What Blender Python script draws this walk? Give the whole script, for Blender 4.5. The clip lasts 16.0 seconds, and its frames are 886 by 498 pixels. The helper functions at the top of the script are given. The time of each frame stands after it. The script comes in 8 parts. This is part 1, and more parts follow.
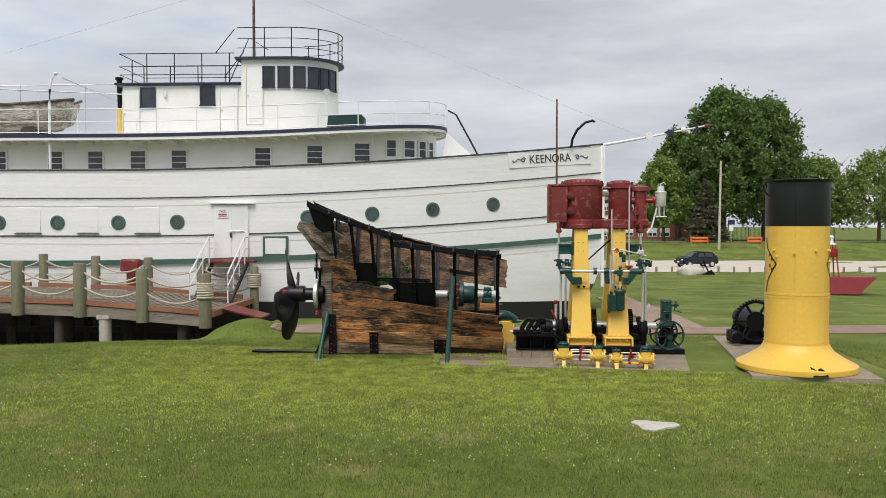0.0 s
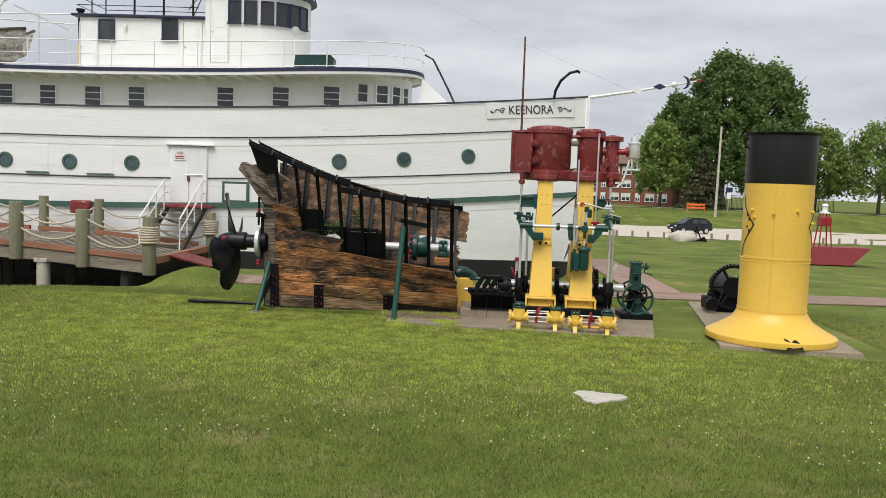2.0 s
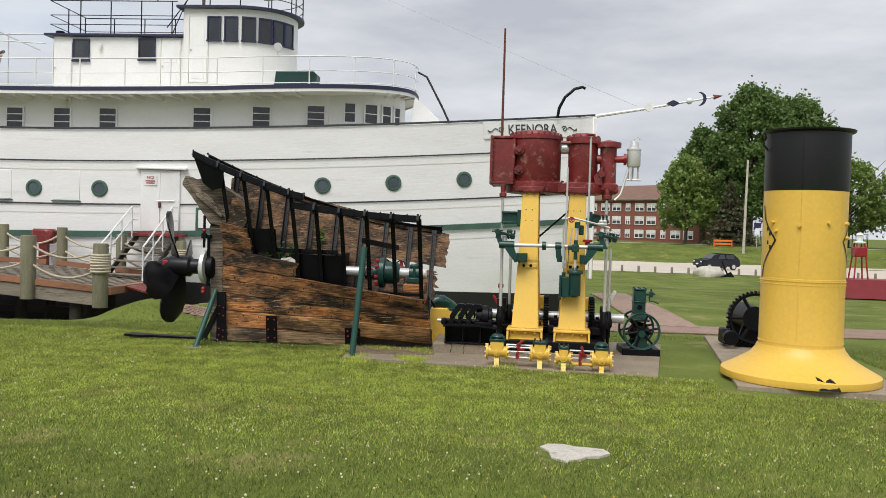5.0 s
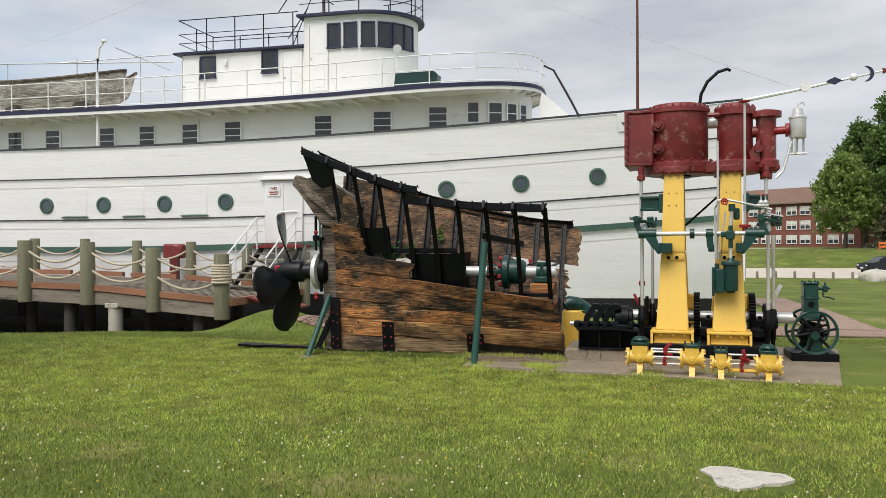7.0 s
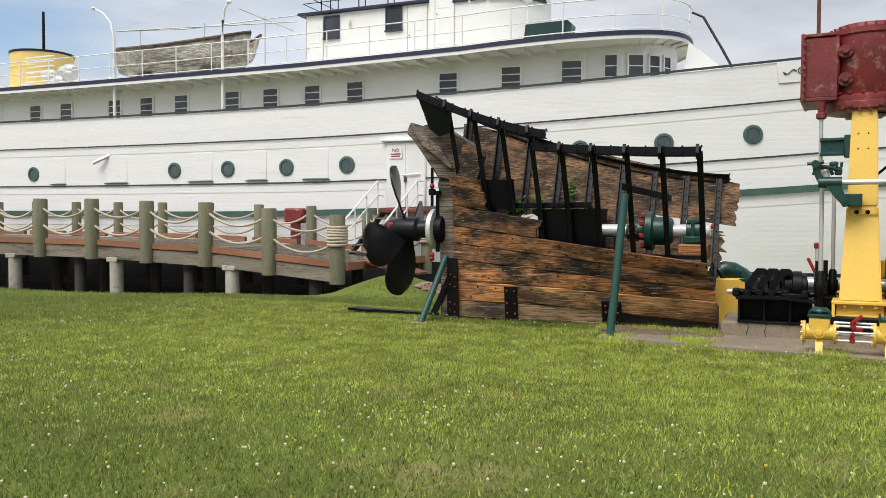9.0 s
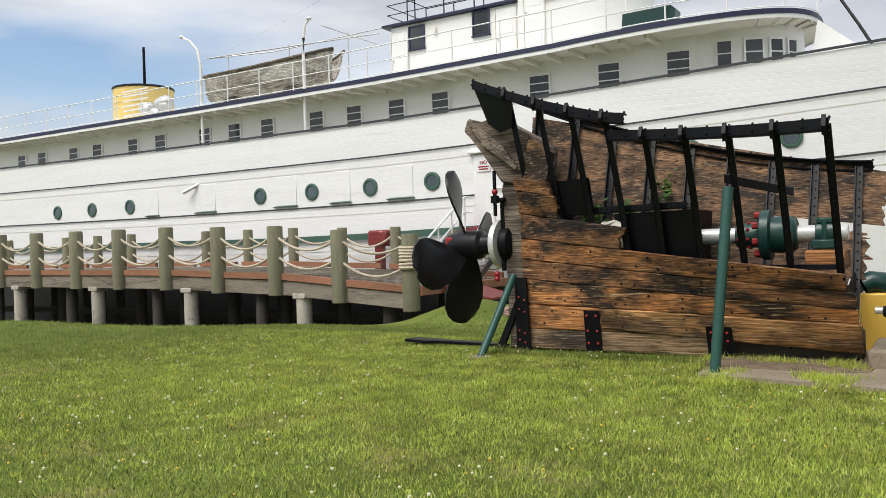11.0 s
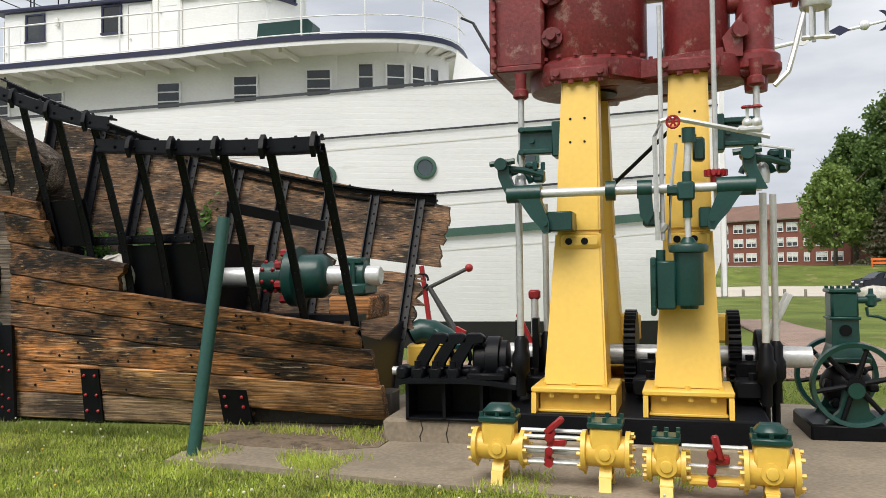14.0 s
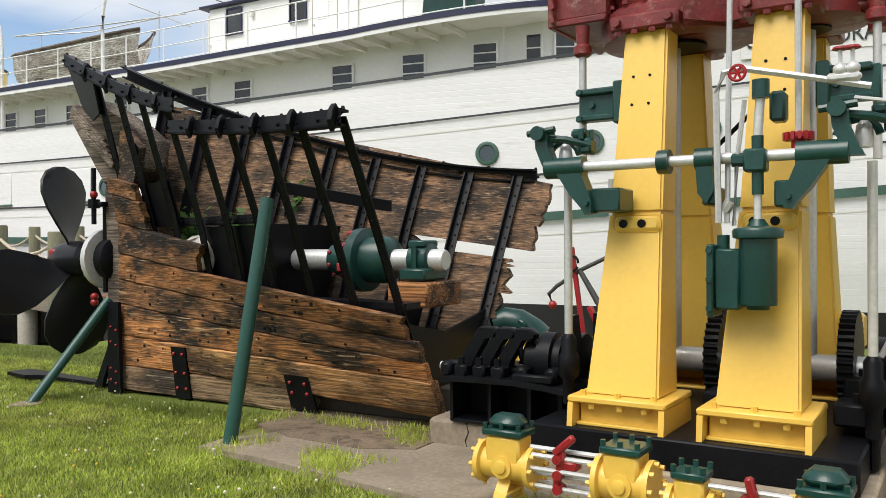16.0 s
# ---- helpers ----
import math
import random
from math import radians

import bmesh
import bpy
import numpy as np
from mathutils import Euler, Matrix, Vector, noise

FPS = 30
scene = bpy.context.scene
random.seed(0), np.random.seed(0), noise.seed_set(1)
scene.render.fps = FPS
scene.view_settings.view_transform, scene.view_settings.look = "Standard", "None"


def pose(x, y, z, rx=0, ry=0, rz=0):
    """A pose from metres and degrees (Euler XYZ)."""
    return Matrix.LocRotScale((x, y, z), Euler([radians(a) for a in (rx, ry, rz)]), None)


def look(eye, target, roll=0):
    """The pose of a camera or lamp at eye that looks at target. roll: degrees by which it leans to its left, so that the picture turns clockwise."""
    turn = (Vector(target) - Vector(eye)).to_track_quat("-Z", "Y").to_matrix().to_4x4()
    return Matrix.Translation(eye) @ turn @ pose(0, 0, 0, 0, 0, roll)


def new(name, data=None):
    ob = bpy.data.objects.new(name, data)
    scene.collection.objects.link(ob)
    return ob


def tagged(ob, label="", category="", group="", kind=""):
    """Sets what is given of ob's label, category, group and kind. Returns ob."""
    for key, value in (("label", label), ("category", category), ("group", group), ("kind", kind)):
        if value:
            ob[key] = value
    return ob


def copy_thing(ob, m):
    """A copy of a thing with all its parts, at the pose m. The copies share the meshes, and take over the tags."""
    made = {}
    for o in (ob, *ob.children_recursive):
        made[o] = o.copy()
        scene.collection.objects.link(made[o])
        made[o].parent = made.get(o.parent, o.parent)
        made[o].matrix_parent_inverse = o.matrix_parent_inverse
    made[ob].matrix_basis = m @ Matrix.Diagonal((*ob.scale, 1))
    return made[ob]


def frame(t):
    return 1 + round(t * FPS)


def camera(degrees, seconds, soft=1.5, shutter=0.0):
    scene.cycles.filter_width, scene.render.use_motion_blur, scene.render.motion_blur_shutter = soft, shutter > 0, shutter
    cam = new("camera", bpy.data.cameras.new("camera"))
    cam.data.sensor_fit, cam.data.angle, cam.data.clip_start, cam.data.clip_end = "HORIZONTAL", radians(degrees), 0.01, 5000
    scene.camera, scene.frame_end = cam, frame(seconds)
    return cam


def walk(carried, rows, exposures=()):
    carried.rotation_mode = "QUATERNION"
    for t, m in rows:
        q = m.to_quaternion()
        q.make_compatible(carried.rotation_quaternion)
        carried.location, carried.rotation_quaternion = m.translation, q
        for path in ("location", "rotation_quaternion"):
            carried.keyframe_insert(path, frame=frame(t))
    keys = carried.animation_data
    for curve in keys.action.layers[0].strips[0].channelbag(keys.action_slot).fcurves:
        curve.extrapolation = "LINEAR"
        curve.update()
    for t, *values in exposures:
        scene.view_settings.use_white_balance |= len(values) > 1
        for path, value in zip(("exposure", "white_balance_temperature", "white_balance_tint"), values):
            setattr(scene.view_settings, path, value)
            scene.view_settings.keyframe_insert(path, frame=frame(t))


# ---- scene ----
cam = camera(57.0, 16.0, soft=0.6)
PATH = [
    (0, (0.912, -0.135, 3.463), (0.829, 1.862, 3.408), -0.0),
    (0.5, (1.247, 0.311, 3.422), (1.142, 2.306, 3.313), -0.6),
    (1, (1.478, 0.83, 3.355), (1.35, 2.818, 3.174), 0.3),
    (1.5, (1.753, 1.178, 3.255), (1.659, 3.168, 3.073), 1.2),
    (2, (2.013, 1.6, 3.171), (1.933, 3.593, 3.018), 2.0),
    (2.5, (2.306, 2.048, 3.134), (2.223, 4.043, 3.016), 2.2),
    (3, (2.514, 2.595, 3.02), (2.421, 4.591, 2.937), 2.5),
    (5.3, (3.187, 4.614, 2.582), (3.014, 6.605, 2.532), 1.3),
    (5.5, (3.21, 4.795, 2.535), (3.017, 6.785, 2.488), 1.1),
    (6, (3.201, 5.387, 2.445), (2.943, 7.37, 2.4), 0.2),
    (6.5, (3.21, 5.652, 2.296), (2.836, 7.617, 2.283), -0.1),
    (7, (3.123, 6.137, 2.201), (2.643, 8.078, 2.185), -0.3),
    (7.5, (2.996, 6.605, 2.132), (2.439, 8.526, 2.094), -0.1),
    (8, (2.89, 7.035, 1.978), (2.263, 8.934, 1.931), 0.3),
    (8.5, (2.799, 7.511, 1.865), (2.099, 9.383, 1.801), 0.4),
    (9, (2.673, 7.978, 1.754), (1.889, 9.817, 1.688), 0.2),
    (9.5, (2.624, 8.543, 1.659), (1.765, 10.348, 1.597), -0.6),
    (9.7, (2.603, 8.854, 1.645), (1.716, 10.646, 1.579), -0.8),
    (11.8, (2.551, 11.524, 1.566), (1.449, 13.193, 1.596), -2.0),
    (12, (2.606, 11.75, 1.615), (1.53, 13.436, 1.649), -1.5),
    (12.5, (2.782, 12.319, 1.632), (1.859, 14.092, 1.689), -0.3),
    (13, (3.153, 12.798, 1.626), (2.441, 14.666, 1.689), -0.1),
    (13.5, (3.642, 13.132, 1.694), (3.101, 15.056, 1.754), -0.3),
    (14, (4.067, 13.622, 1.711), (3.618, 15.57, 1.753), -0.8),
    (14.5, (4.507, 13.886, 1.693), (3.982, 15.816, 1.697), -1.1),
    (15, (4.829, 14.188, 1.767), (4.102, 16.051, 1.741), -0.9),
    (15.5, (5.014, 14.591, 1.812), (4.099, 16.369, 1.785), -0.5),
    (16, (5.312, 14.989, 1.756), (4.339, 16.737, 1.749), -0.3),
]
walk(cam, [(t, look(eye, target, roll)) for t, eye, target, roll in PATH], exposures=[(0.0, 0.28), (3.0, 0.33), (5.5, 0.32), (7.0, 0.35), (9.0, 0.45), (12.5, 0.5), (14.5, 0.53), (16.0, 0.58)])

# ---- world and sun ----
world = bpy.data.worlds.new("overcast_sky")
scene.world = world
world.use_nodes = True
wn, wl = world.node_tree.nodes, world.node_tree.links
wn.clear()
SUN_EL, SUN_ROT = radians(48), radians(200)
w_out = wn.new("ShaderNodeOutputWorld")
w_bg = wn.new("ShaderNodeBackground")
w_bg.inputs["Strength"].default_value = 0.115
sky = wn.new("ShaderNodeTexSky")
sky.sky_type, sky.sun_disc, sky.sun_elevation, sky.sun_rotation = "NISHITA", False, SUN_EL, SUN_ROT
w_co = wn.new("ShaderNodeTexCoord")
w_map = wn.new("ShaderNodeMapping")
w_map.inputs["Scale"].default_value = (1.0, 1.0, 4.2)
w_n1 = wn.new("ShaderNodeTexNoise")
w_n1.inputs["Scale"].default_value, w_n1.inputs["Detail"].default_value, w_n1.inputs["Roughness"].default_value = 2.6, 8, 0.55
w_n2 = wn.new("ShaderNodeTexNoise")
w_n2.inputs["Scale"].default_value, w_n2.inputs["Detail"].default_value = 1.1, 5
w_r1 = wn.new("ShaderNodeValToRGB")
w_r1.color_ramp.elements[0].position, w_r1.color_ramp.elements[0].color = 0.36, (3.5, 3.72, 4.15, 1)
w_r1.color_ramp.elements[1].position, w_r1.color_ramp.elements[1].color = 0.66, (5.5, 5.65, 5.9, 1)
w_r2 = wn.new("ShaderNodeValToRGB")
w_r2.color_ramp.elements[0].position, w_r2.color_ramp.elements[1].position = 0.30, 0.44
w_mix = wn.new("ShaderNodeMixRGB")
wl.new(w_co.outputs["Generated"], w_map.inputs["Vector"])
wl.new(w_map.outputs["Vector"], w_n1.inputs["Vector"])
wl.new(w_map.outputs["Vector"], w_n2.inputs["Vector"])
wl.new(w_n1.outputs["Fac"], w_r1.inputs["Fac"])
wl.new(w_n2.outputs["Fac"], w_r2.inputs["Fac"])
wl.new(w_r2.outputs["Color"], w_mix.inputs["Fac"])
wl.new(sky.outputs["Color"], w_mix.inputs["Color1"])
wl.new(w_r1.outputs["Color"], w_mix.inputs["Color2"])
wl.new(w_mix.outputs["Color"], w_bg.inputs["Color"])
wl.new(w_bg.outputs["Background"], w_out.inputs["Surface"])

sun_data = bpy.data.lights.new("sun", "SUN")
sun_data.energy, sun_data.angle, sun_data.color = 2.45, radians(40), (1.0, 0.95, 0.88)
sun_ob = new("sun", sun_data)
sun_ob.matrix_world = look((-6, -20, 30), (0, 0, 0))

# ---- materials ----


def mat(name, base, rough=0.6, metal=0.0, var=0.22, scale=2.0, fine=30.0, bump=0.15, stretch=(1, 1, 1), stain=None, stain_at=0.62, rand=0.12, spec=0.5, depth=0.01):
    m = bpy.data.materials.new(name)
    m.use_nodes = True
    nt = m.node_tree
    n, l = nt.nodes, nt.links
    b = n["Principled BSDF"]
    b.inputs["Roughness"].default_value, b.inputs["Metallic"].default_value = rough, metal
    b.inputs["Specular IOR Level"].default_value = spec
    co = n.new("ShaderNodeTexCoord")
    mp = n.new("ShaderNodeMapping")
    mp.inputs["Scale"].default_value = stretch
    l.new(co.outputs["Object"], mp.inputs["Vector"])
    n1, n2 = n.new("ShaderNodeTexNoise"), n.new("ShaderNodeTexNoise")
    n1.inputs["Scale"].default_value, n1.inputs["Detail"].default_value = scale, 5
    n2.inputs["Scale"].default_value, n2.inputs["Detail"].default_value = fine, 4
    for q in (n1, n2):
        l.new(mp.outputs["Vector"], q.inputs["Vector"])
    add = n.new("ShaderNodeMath")
    add.operation = "MULTIPLY_ADD"
    add.inputs[1].default_value = 0.5
    l.new(n1.outputs["Fac"], add.inputs[0])
    half = n.new("ShaderNodeMath")
    half.operation = "MULTIPLY"
    half.inputs[1].default_value = 0.5
    l.new(n2.outputs["Fac"], half.inputs[0])
    l.new(half.outputs[0], add.inputs[2])
    ramp = n.new("ShaderNodeValToRGB")
    ramp.color_ramp.elements[0].position, ramp.color_ramp.elements[1].position = 0.32, 0.68
    lo = [max(0.0, c * (1 - var)) for c in base]
    hi = [min(1.0, c * (1 + var)) for c in base]
    ramp.color_ramp.elements[0].color, ramp.color_ramp.elements[1].color = (*lo, 1), (*hi, 1)
    l.new(add.outputs[0], ramp.inputs["Fac"])
    col = ramp.outputs["Color"]
    if stain:
        n3 = n.new("ShaderNodeTexNoise")
        n3.inputs["Scale"].default_value, n3.inputs["Detail"].default_value, n3.inputs["Roughness"].default_value = scale * 1.7, 9, 0.7
        l.new(mp.outputs["Vector"], n3.inputs["Vector"])
        r3 = n.new("ShaderNodeValToRGB")
        r3.color_ramp.elements[0].position, r3.color_ramp.elements[1].position = stain_at - 0.05, stain_at + 0.06
        l.new(n3.outputs["Fac"], r3.inputs["Fac"])
        mx = n.new("ShaderNodeMixRGB")
        l.new(r3.outputs["Color"], mx.inputs["Fac"])
        l.new(col, mx.inputs["Color1"])
        mx.inputs["Color2"].default_value = (*stain, 1)
        col = mx.outputs["Color"]
    if rand:
        oi = n.new("ShaderNodeObjectInfo")
        mr = n.new("ShaderNodeMapRange")
        mr.inputs["To Min"].default_value, mr.inputs["To Max"].default_value = 1 - rand, 1 + rand
        l.new(oi.outputs["Random"], mr.inputs["Value"])
        hs = n.new("ShaderNodeHueSaturation")
        l.new(mr.outputs["Result"], hs.inputs["Value"])
        l.new(col, hs.inputs["Color"])
        col = hs.outputs["Color"]
    l.new(col, b.inputs["Base Color"])
    if bump:
        bp = n.new("ShaderNodeBump")
        bp.inputs["Strength"].default_value, bp.inputs["Distance"].default_value = min(1.0, bump), depth
        l.new(add.outputs[0], bp.inputs["Height"])
        l.new(bp.outputs["Normal"], b.inputs["Normal"])
    return m


def clapboard(m, pitch, strength):
    """Fine horizontal board joints as relief in a painted material."""
    nt = m.node_tree
    n, l = nt.nodes, nt.links
    b = n["Principled BSDF"]
    co = n.new("ShaderNodeTexCoord")
    sx = n.new("ShaderNodeSeparateXYZ")
    l.new(co.outputs["Object"], sx.inputs["Vector"])
    fr = n.new("ShaderNodeMath")
    fr.operation = "PINGPONG"
    fr.inputs[1].default_value = pitch
    l.new(sx.outputs["Z"], fr.inputs[0])
    st = n.new("ShaderNodeMapRange")
    st.inputs["From Max"].default_value = pitch * 0.12
    l.new(fr.outputs[0], st.inputs["Value"])
    bp = n.new("ShaderNodeBump")
    bp.inputs["Strength"].default_value, bp.inputs["Distance"].default_value = strength, 0.012
    l.new(st.outputs["Result"], bp.inputs["Height"])
    old = b.inputs["Normal"].links
    if old:
        l.new(old[0].from_socket, bp.inputs["Normal"])
    l.new(bp.outputs["Normal"], b.inputs["Normal"])
    return m


M = {}
M["ship_white"] = clapboard(mat("ship_white_paint", (0.77, 0.775, 0.78), 0.55, var=0.07, scale=0.7, fine=14, stretch=(0.35, 1, 3.2), bump=0.3, stain=(0.66, 0.66, 0.645), stain_at=0.64, rand=0), 0.075, 0.22)
M["house_white"] = clapboard(mat("house_white_paint", (0.77, 0.775, 0.77), 0.5, var=0.06, scale=0.8, fine=12, stretch=(1, 1, 2), bump=0.15, rand=0), 0.06, 0.2)
M["white"] = mat("white_paint", (0.77, 0.775, 0.78), 0.45, var=0.08, scale=2, fine=25, bump=0.1, rand=0.03)
M["cream"] = mat("cream_soffit_paint", (0.70, 0.69, 0.64), 0.55, var=0.08, bump=0.1, rand=0.03)
M["dark_trim"] = mat("dark_trim_paint", (0.035, 0.04, 0.045), 0.5, var=0.3, bump=0.1, rand=0)
M["navy"] = mat("navy_trim_paint", (0.018, 0.02, 0.06), 0.45, var=0.25, bump=0.1, rand=0)
M["ship_green"] = mat("ship_green_paint", (0.05, 0.11, 0.085), 0.5, var=0.25, scale=1.5, bump=0.2, rand=0.05)
M["ship_black"] = mat("ship_black_bottom", (0.012, 0.012, 0.013), 0.6, var=0.3, bump=0.2, rand=0)
M["green"] = mat("machine_green_enamel", (0.008, 0.046, 0.039), 0.32, var=0.25, scale=4, fine=40, bump=0.12, stain=(0.02, 0.025, 0.025), stain_at=0.7)
M["green_pole"] = mat("green_pole_paint", (0.014, 0.068, 0.055), 0.38, var=0.2, bump=0.1)
M["yellow"] = mat("yellow_enamel", (0.76, 0.49, 0.085), 0.36, var=0.06, scale=1.5, fine=22, bump=0.1, stain=(0.60, 0.38, 0.09), stain_at=0.8, rand=0.03)
M["funnel_yellow"] = mat("funnel_yellow_paint", (0.74, 0.47, 0.075), 0.4, var=0.08, scale=1.2, fine=15, bump=0.15, rand=0.02)
M["old_yellow"] = mat("faded_yellow_paint", (0.74, 0.55, 0.19), 0.5, var=0.1, scale=1.0, fine=12, bump=0.15, rand=0.02)
M["funnel_black"] = mat("funnel_black_paint", (0.006, 0.0065, 0.009), 0.45, var=0.3, scale=1.5, fine=12, stretch=(1, 1, 0.4), bump=0.15, rand=0)
M["red_iron"] = mat("dull_red_oxide_iron", (0.17, 0.022, 0.022), 0.42, var=0.4, scale=3, fine=35, bump=0.4, stain=(0.30, 0.17, 0.14), stain_at=0.60, rand=0.1)
M["red"] = mat("bright_red_enamel", (0.29, 0.014, 0.019), 0.35, var=0.25, bump=0.1)
M["black_iron"] = mat("black_painted_iron", (0.005, 0.0055, 0.0075), 0.42, var=0.4, scale=4, fine=40, bump=0.25, stain=(0.022, 0.02, 0.02), stain_at=0.72, spec=0.16)
M["grey_iron"] = mat("dull_grey_iron", (0.06, 0.06, 0.062), 0.55, 0.3, var=0.3, scale=4, bump=0.2)
M["steel"] = mat("silver_painted_steel", (0.58, 0.585, 0.58), 0.35, 0.35, var=0.15, scale=4, bump=0.08)
M["rust"] = mat("rusty_steel", (0.14, 0.05, 0.03), 0.7, 0.2, var=0.4, scale=6, bump=0.3)
M["prop_black"] = mat("propeller_black_paint", (0.008, 0.0085, 0.01), 0.34, var=0.25, scale=3, fine=18, bump=0.12, stain=(0.03, 0.03, 0.03), stain_at=0.74, rand=0, spec=0.3)
M["concrete"] = mat("concrete", (0.275, 0.226, 0.165), 0.9, var=0.3, scale=1.2, fine=25, bump=0.4, stain=(0.22, 0.18, 0.13), stain_at=0.58)
M["stone"] = mat("pale_stone", (0.50, 0.47, 0.42), 0.9, var=0.25, scale=3, fine=25, bump=0.6, stain=(0.3, 0.28, 0.24), stain_at=0.6, depth=0.04)
M["glass"] = mat("dark_window_glass", (0.03, 0.034, 0.038), 0.08, var=0.4, bump=0.0, spec=0.6, rand=0.3)
M["port_glass"] = mat("porthole_glass", (0.045, 0.07, 0.08), 0.1, var=0.3, bump=0.0, spec=0.8, rand=0.3)
M["rope"] = mat("weathered_rope", (0.46, 0.40, 0.31), 0.95, var=0.3, scale=20, fine=120, bump=0.6)
M["dock_post"] = mat("greenish_treated_post", (0.17, 0.165, 0.105), 0.85, var=0.3, scale=3, fine=26, stretch=(3, 3, 0.35), bump=0.5, stain=(0.22, 0.2, 0.14), stain_at=0.6)
M["dock_beam"] = mat("grey_weathered_beam", (0.22, 0.19, 0.15), 0.9, var=0.35, scale=2, fine=24, stretch=(0.25, 2, 2), bump=0.5, stain=(0.09, 0.075, 0.06), stain_at=0.56)
M["dock_board"] = mat("reddish_deck_board", (0.27, 0.125, 0.07), 0.8, var=0.3, scale=2, fine=26, stretch=(0.3, 2, 2), bump=0.4)
M["pier"] = mat("pale_concrete_pier", (0.42, 0.39, 0.33), 0.9, var=0.2, scale=2, bump=0.4, stain=(0.2, 0.18, 0.15), stain_at=0.6)
M["dark_timber"] = mat("dark_wet_timber", (0.05, 0.043, 0.036), 0.85, var=0.35, bump=0.4)
M["dirt"] = mat("bare_dirt", (0.20, 0.15, 0.10), 0.95, var=0.35, scale=4, stain=(0.10, 0.075, 0.05), stain_at=0.55, bump=0.4)
M["mud"] = mat("dark_basin_floor", (0.022, 0.019, 0.015), 0.8, var=0.4, scale=1.5, fine=14, bump=0.5)
M["gravel"] = mat("pale_gravel_lot", (0.50, 0.45, 0.38), 0.95, var=0.12, scale=0.4, fine=5, bump=0.2)
M["brick"] = mat("red_brick_facade", (0.23, 0.085, 0.06), 0.85, var=0.2, scale=0.6, fine=9, bump=0.15)
M["roof"] = mat("brown_shingle_roof", (0.17, 0.10, 0.075), 0.9, var=0.2, scale=0.5, fine=6, bump=0.2)
M["bark"] = mat("tree_bark", (0.10, 0.08, 0.06), 0.9, var=0.35, scale=3, bump=0.5)
M["car_paint"] = mat("black_car_paint", (0.012, 0.014, 0.018), 0.18, 0.2, var=0.1, bump=0.0, rand=0)
M["tyre"] = mat("tyre_rubber", (0.02, 0.02, 0.02), 0.8, var=0.2)
M["buoy_red"] = mat("dark_red_buoy_paint", (0.20, 0.022, 0.028), 0.5, var=0.2, bump=0.1)
M["orange"] = mat("orange_barrier_plastic", (0.75, 0.16, 0.03), 0.5, var=0.1)
M["paver"] = mat("pinkish_brick_pavers", (0.30, 0.21, 0.165), 0.9, var=0.2, scale=1.5, fine=20, bump=0.3)


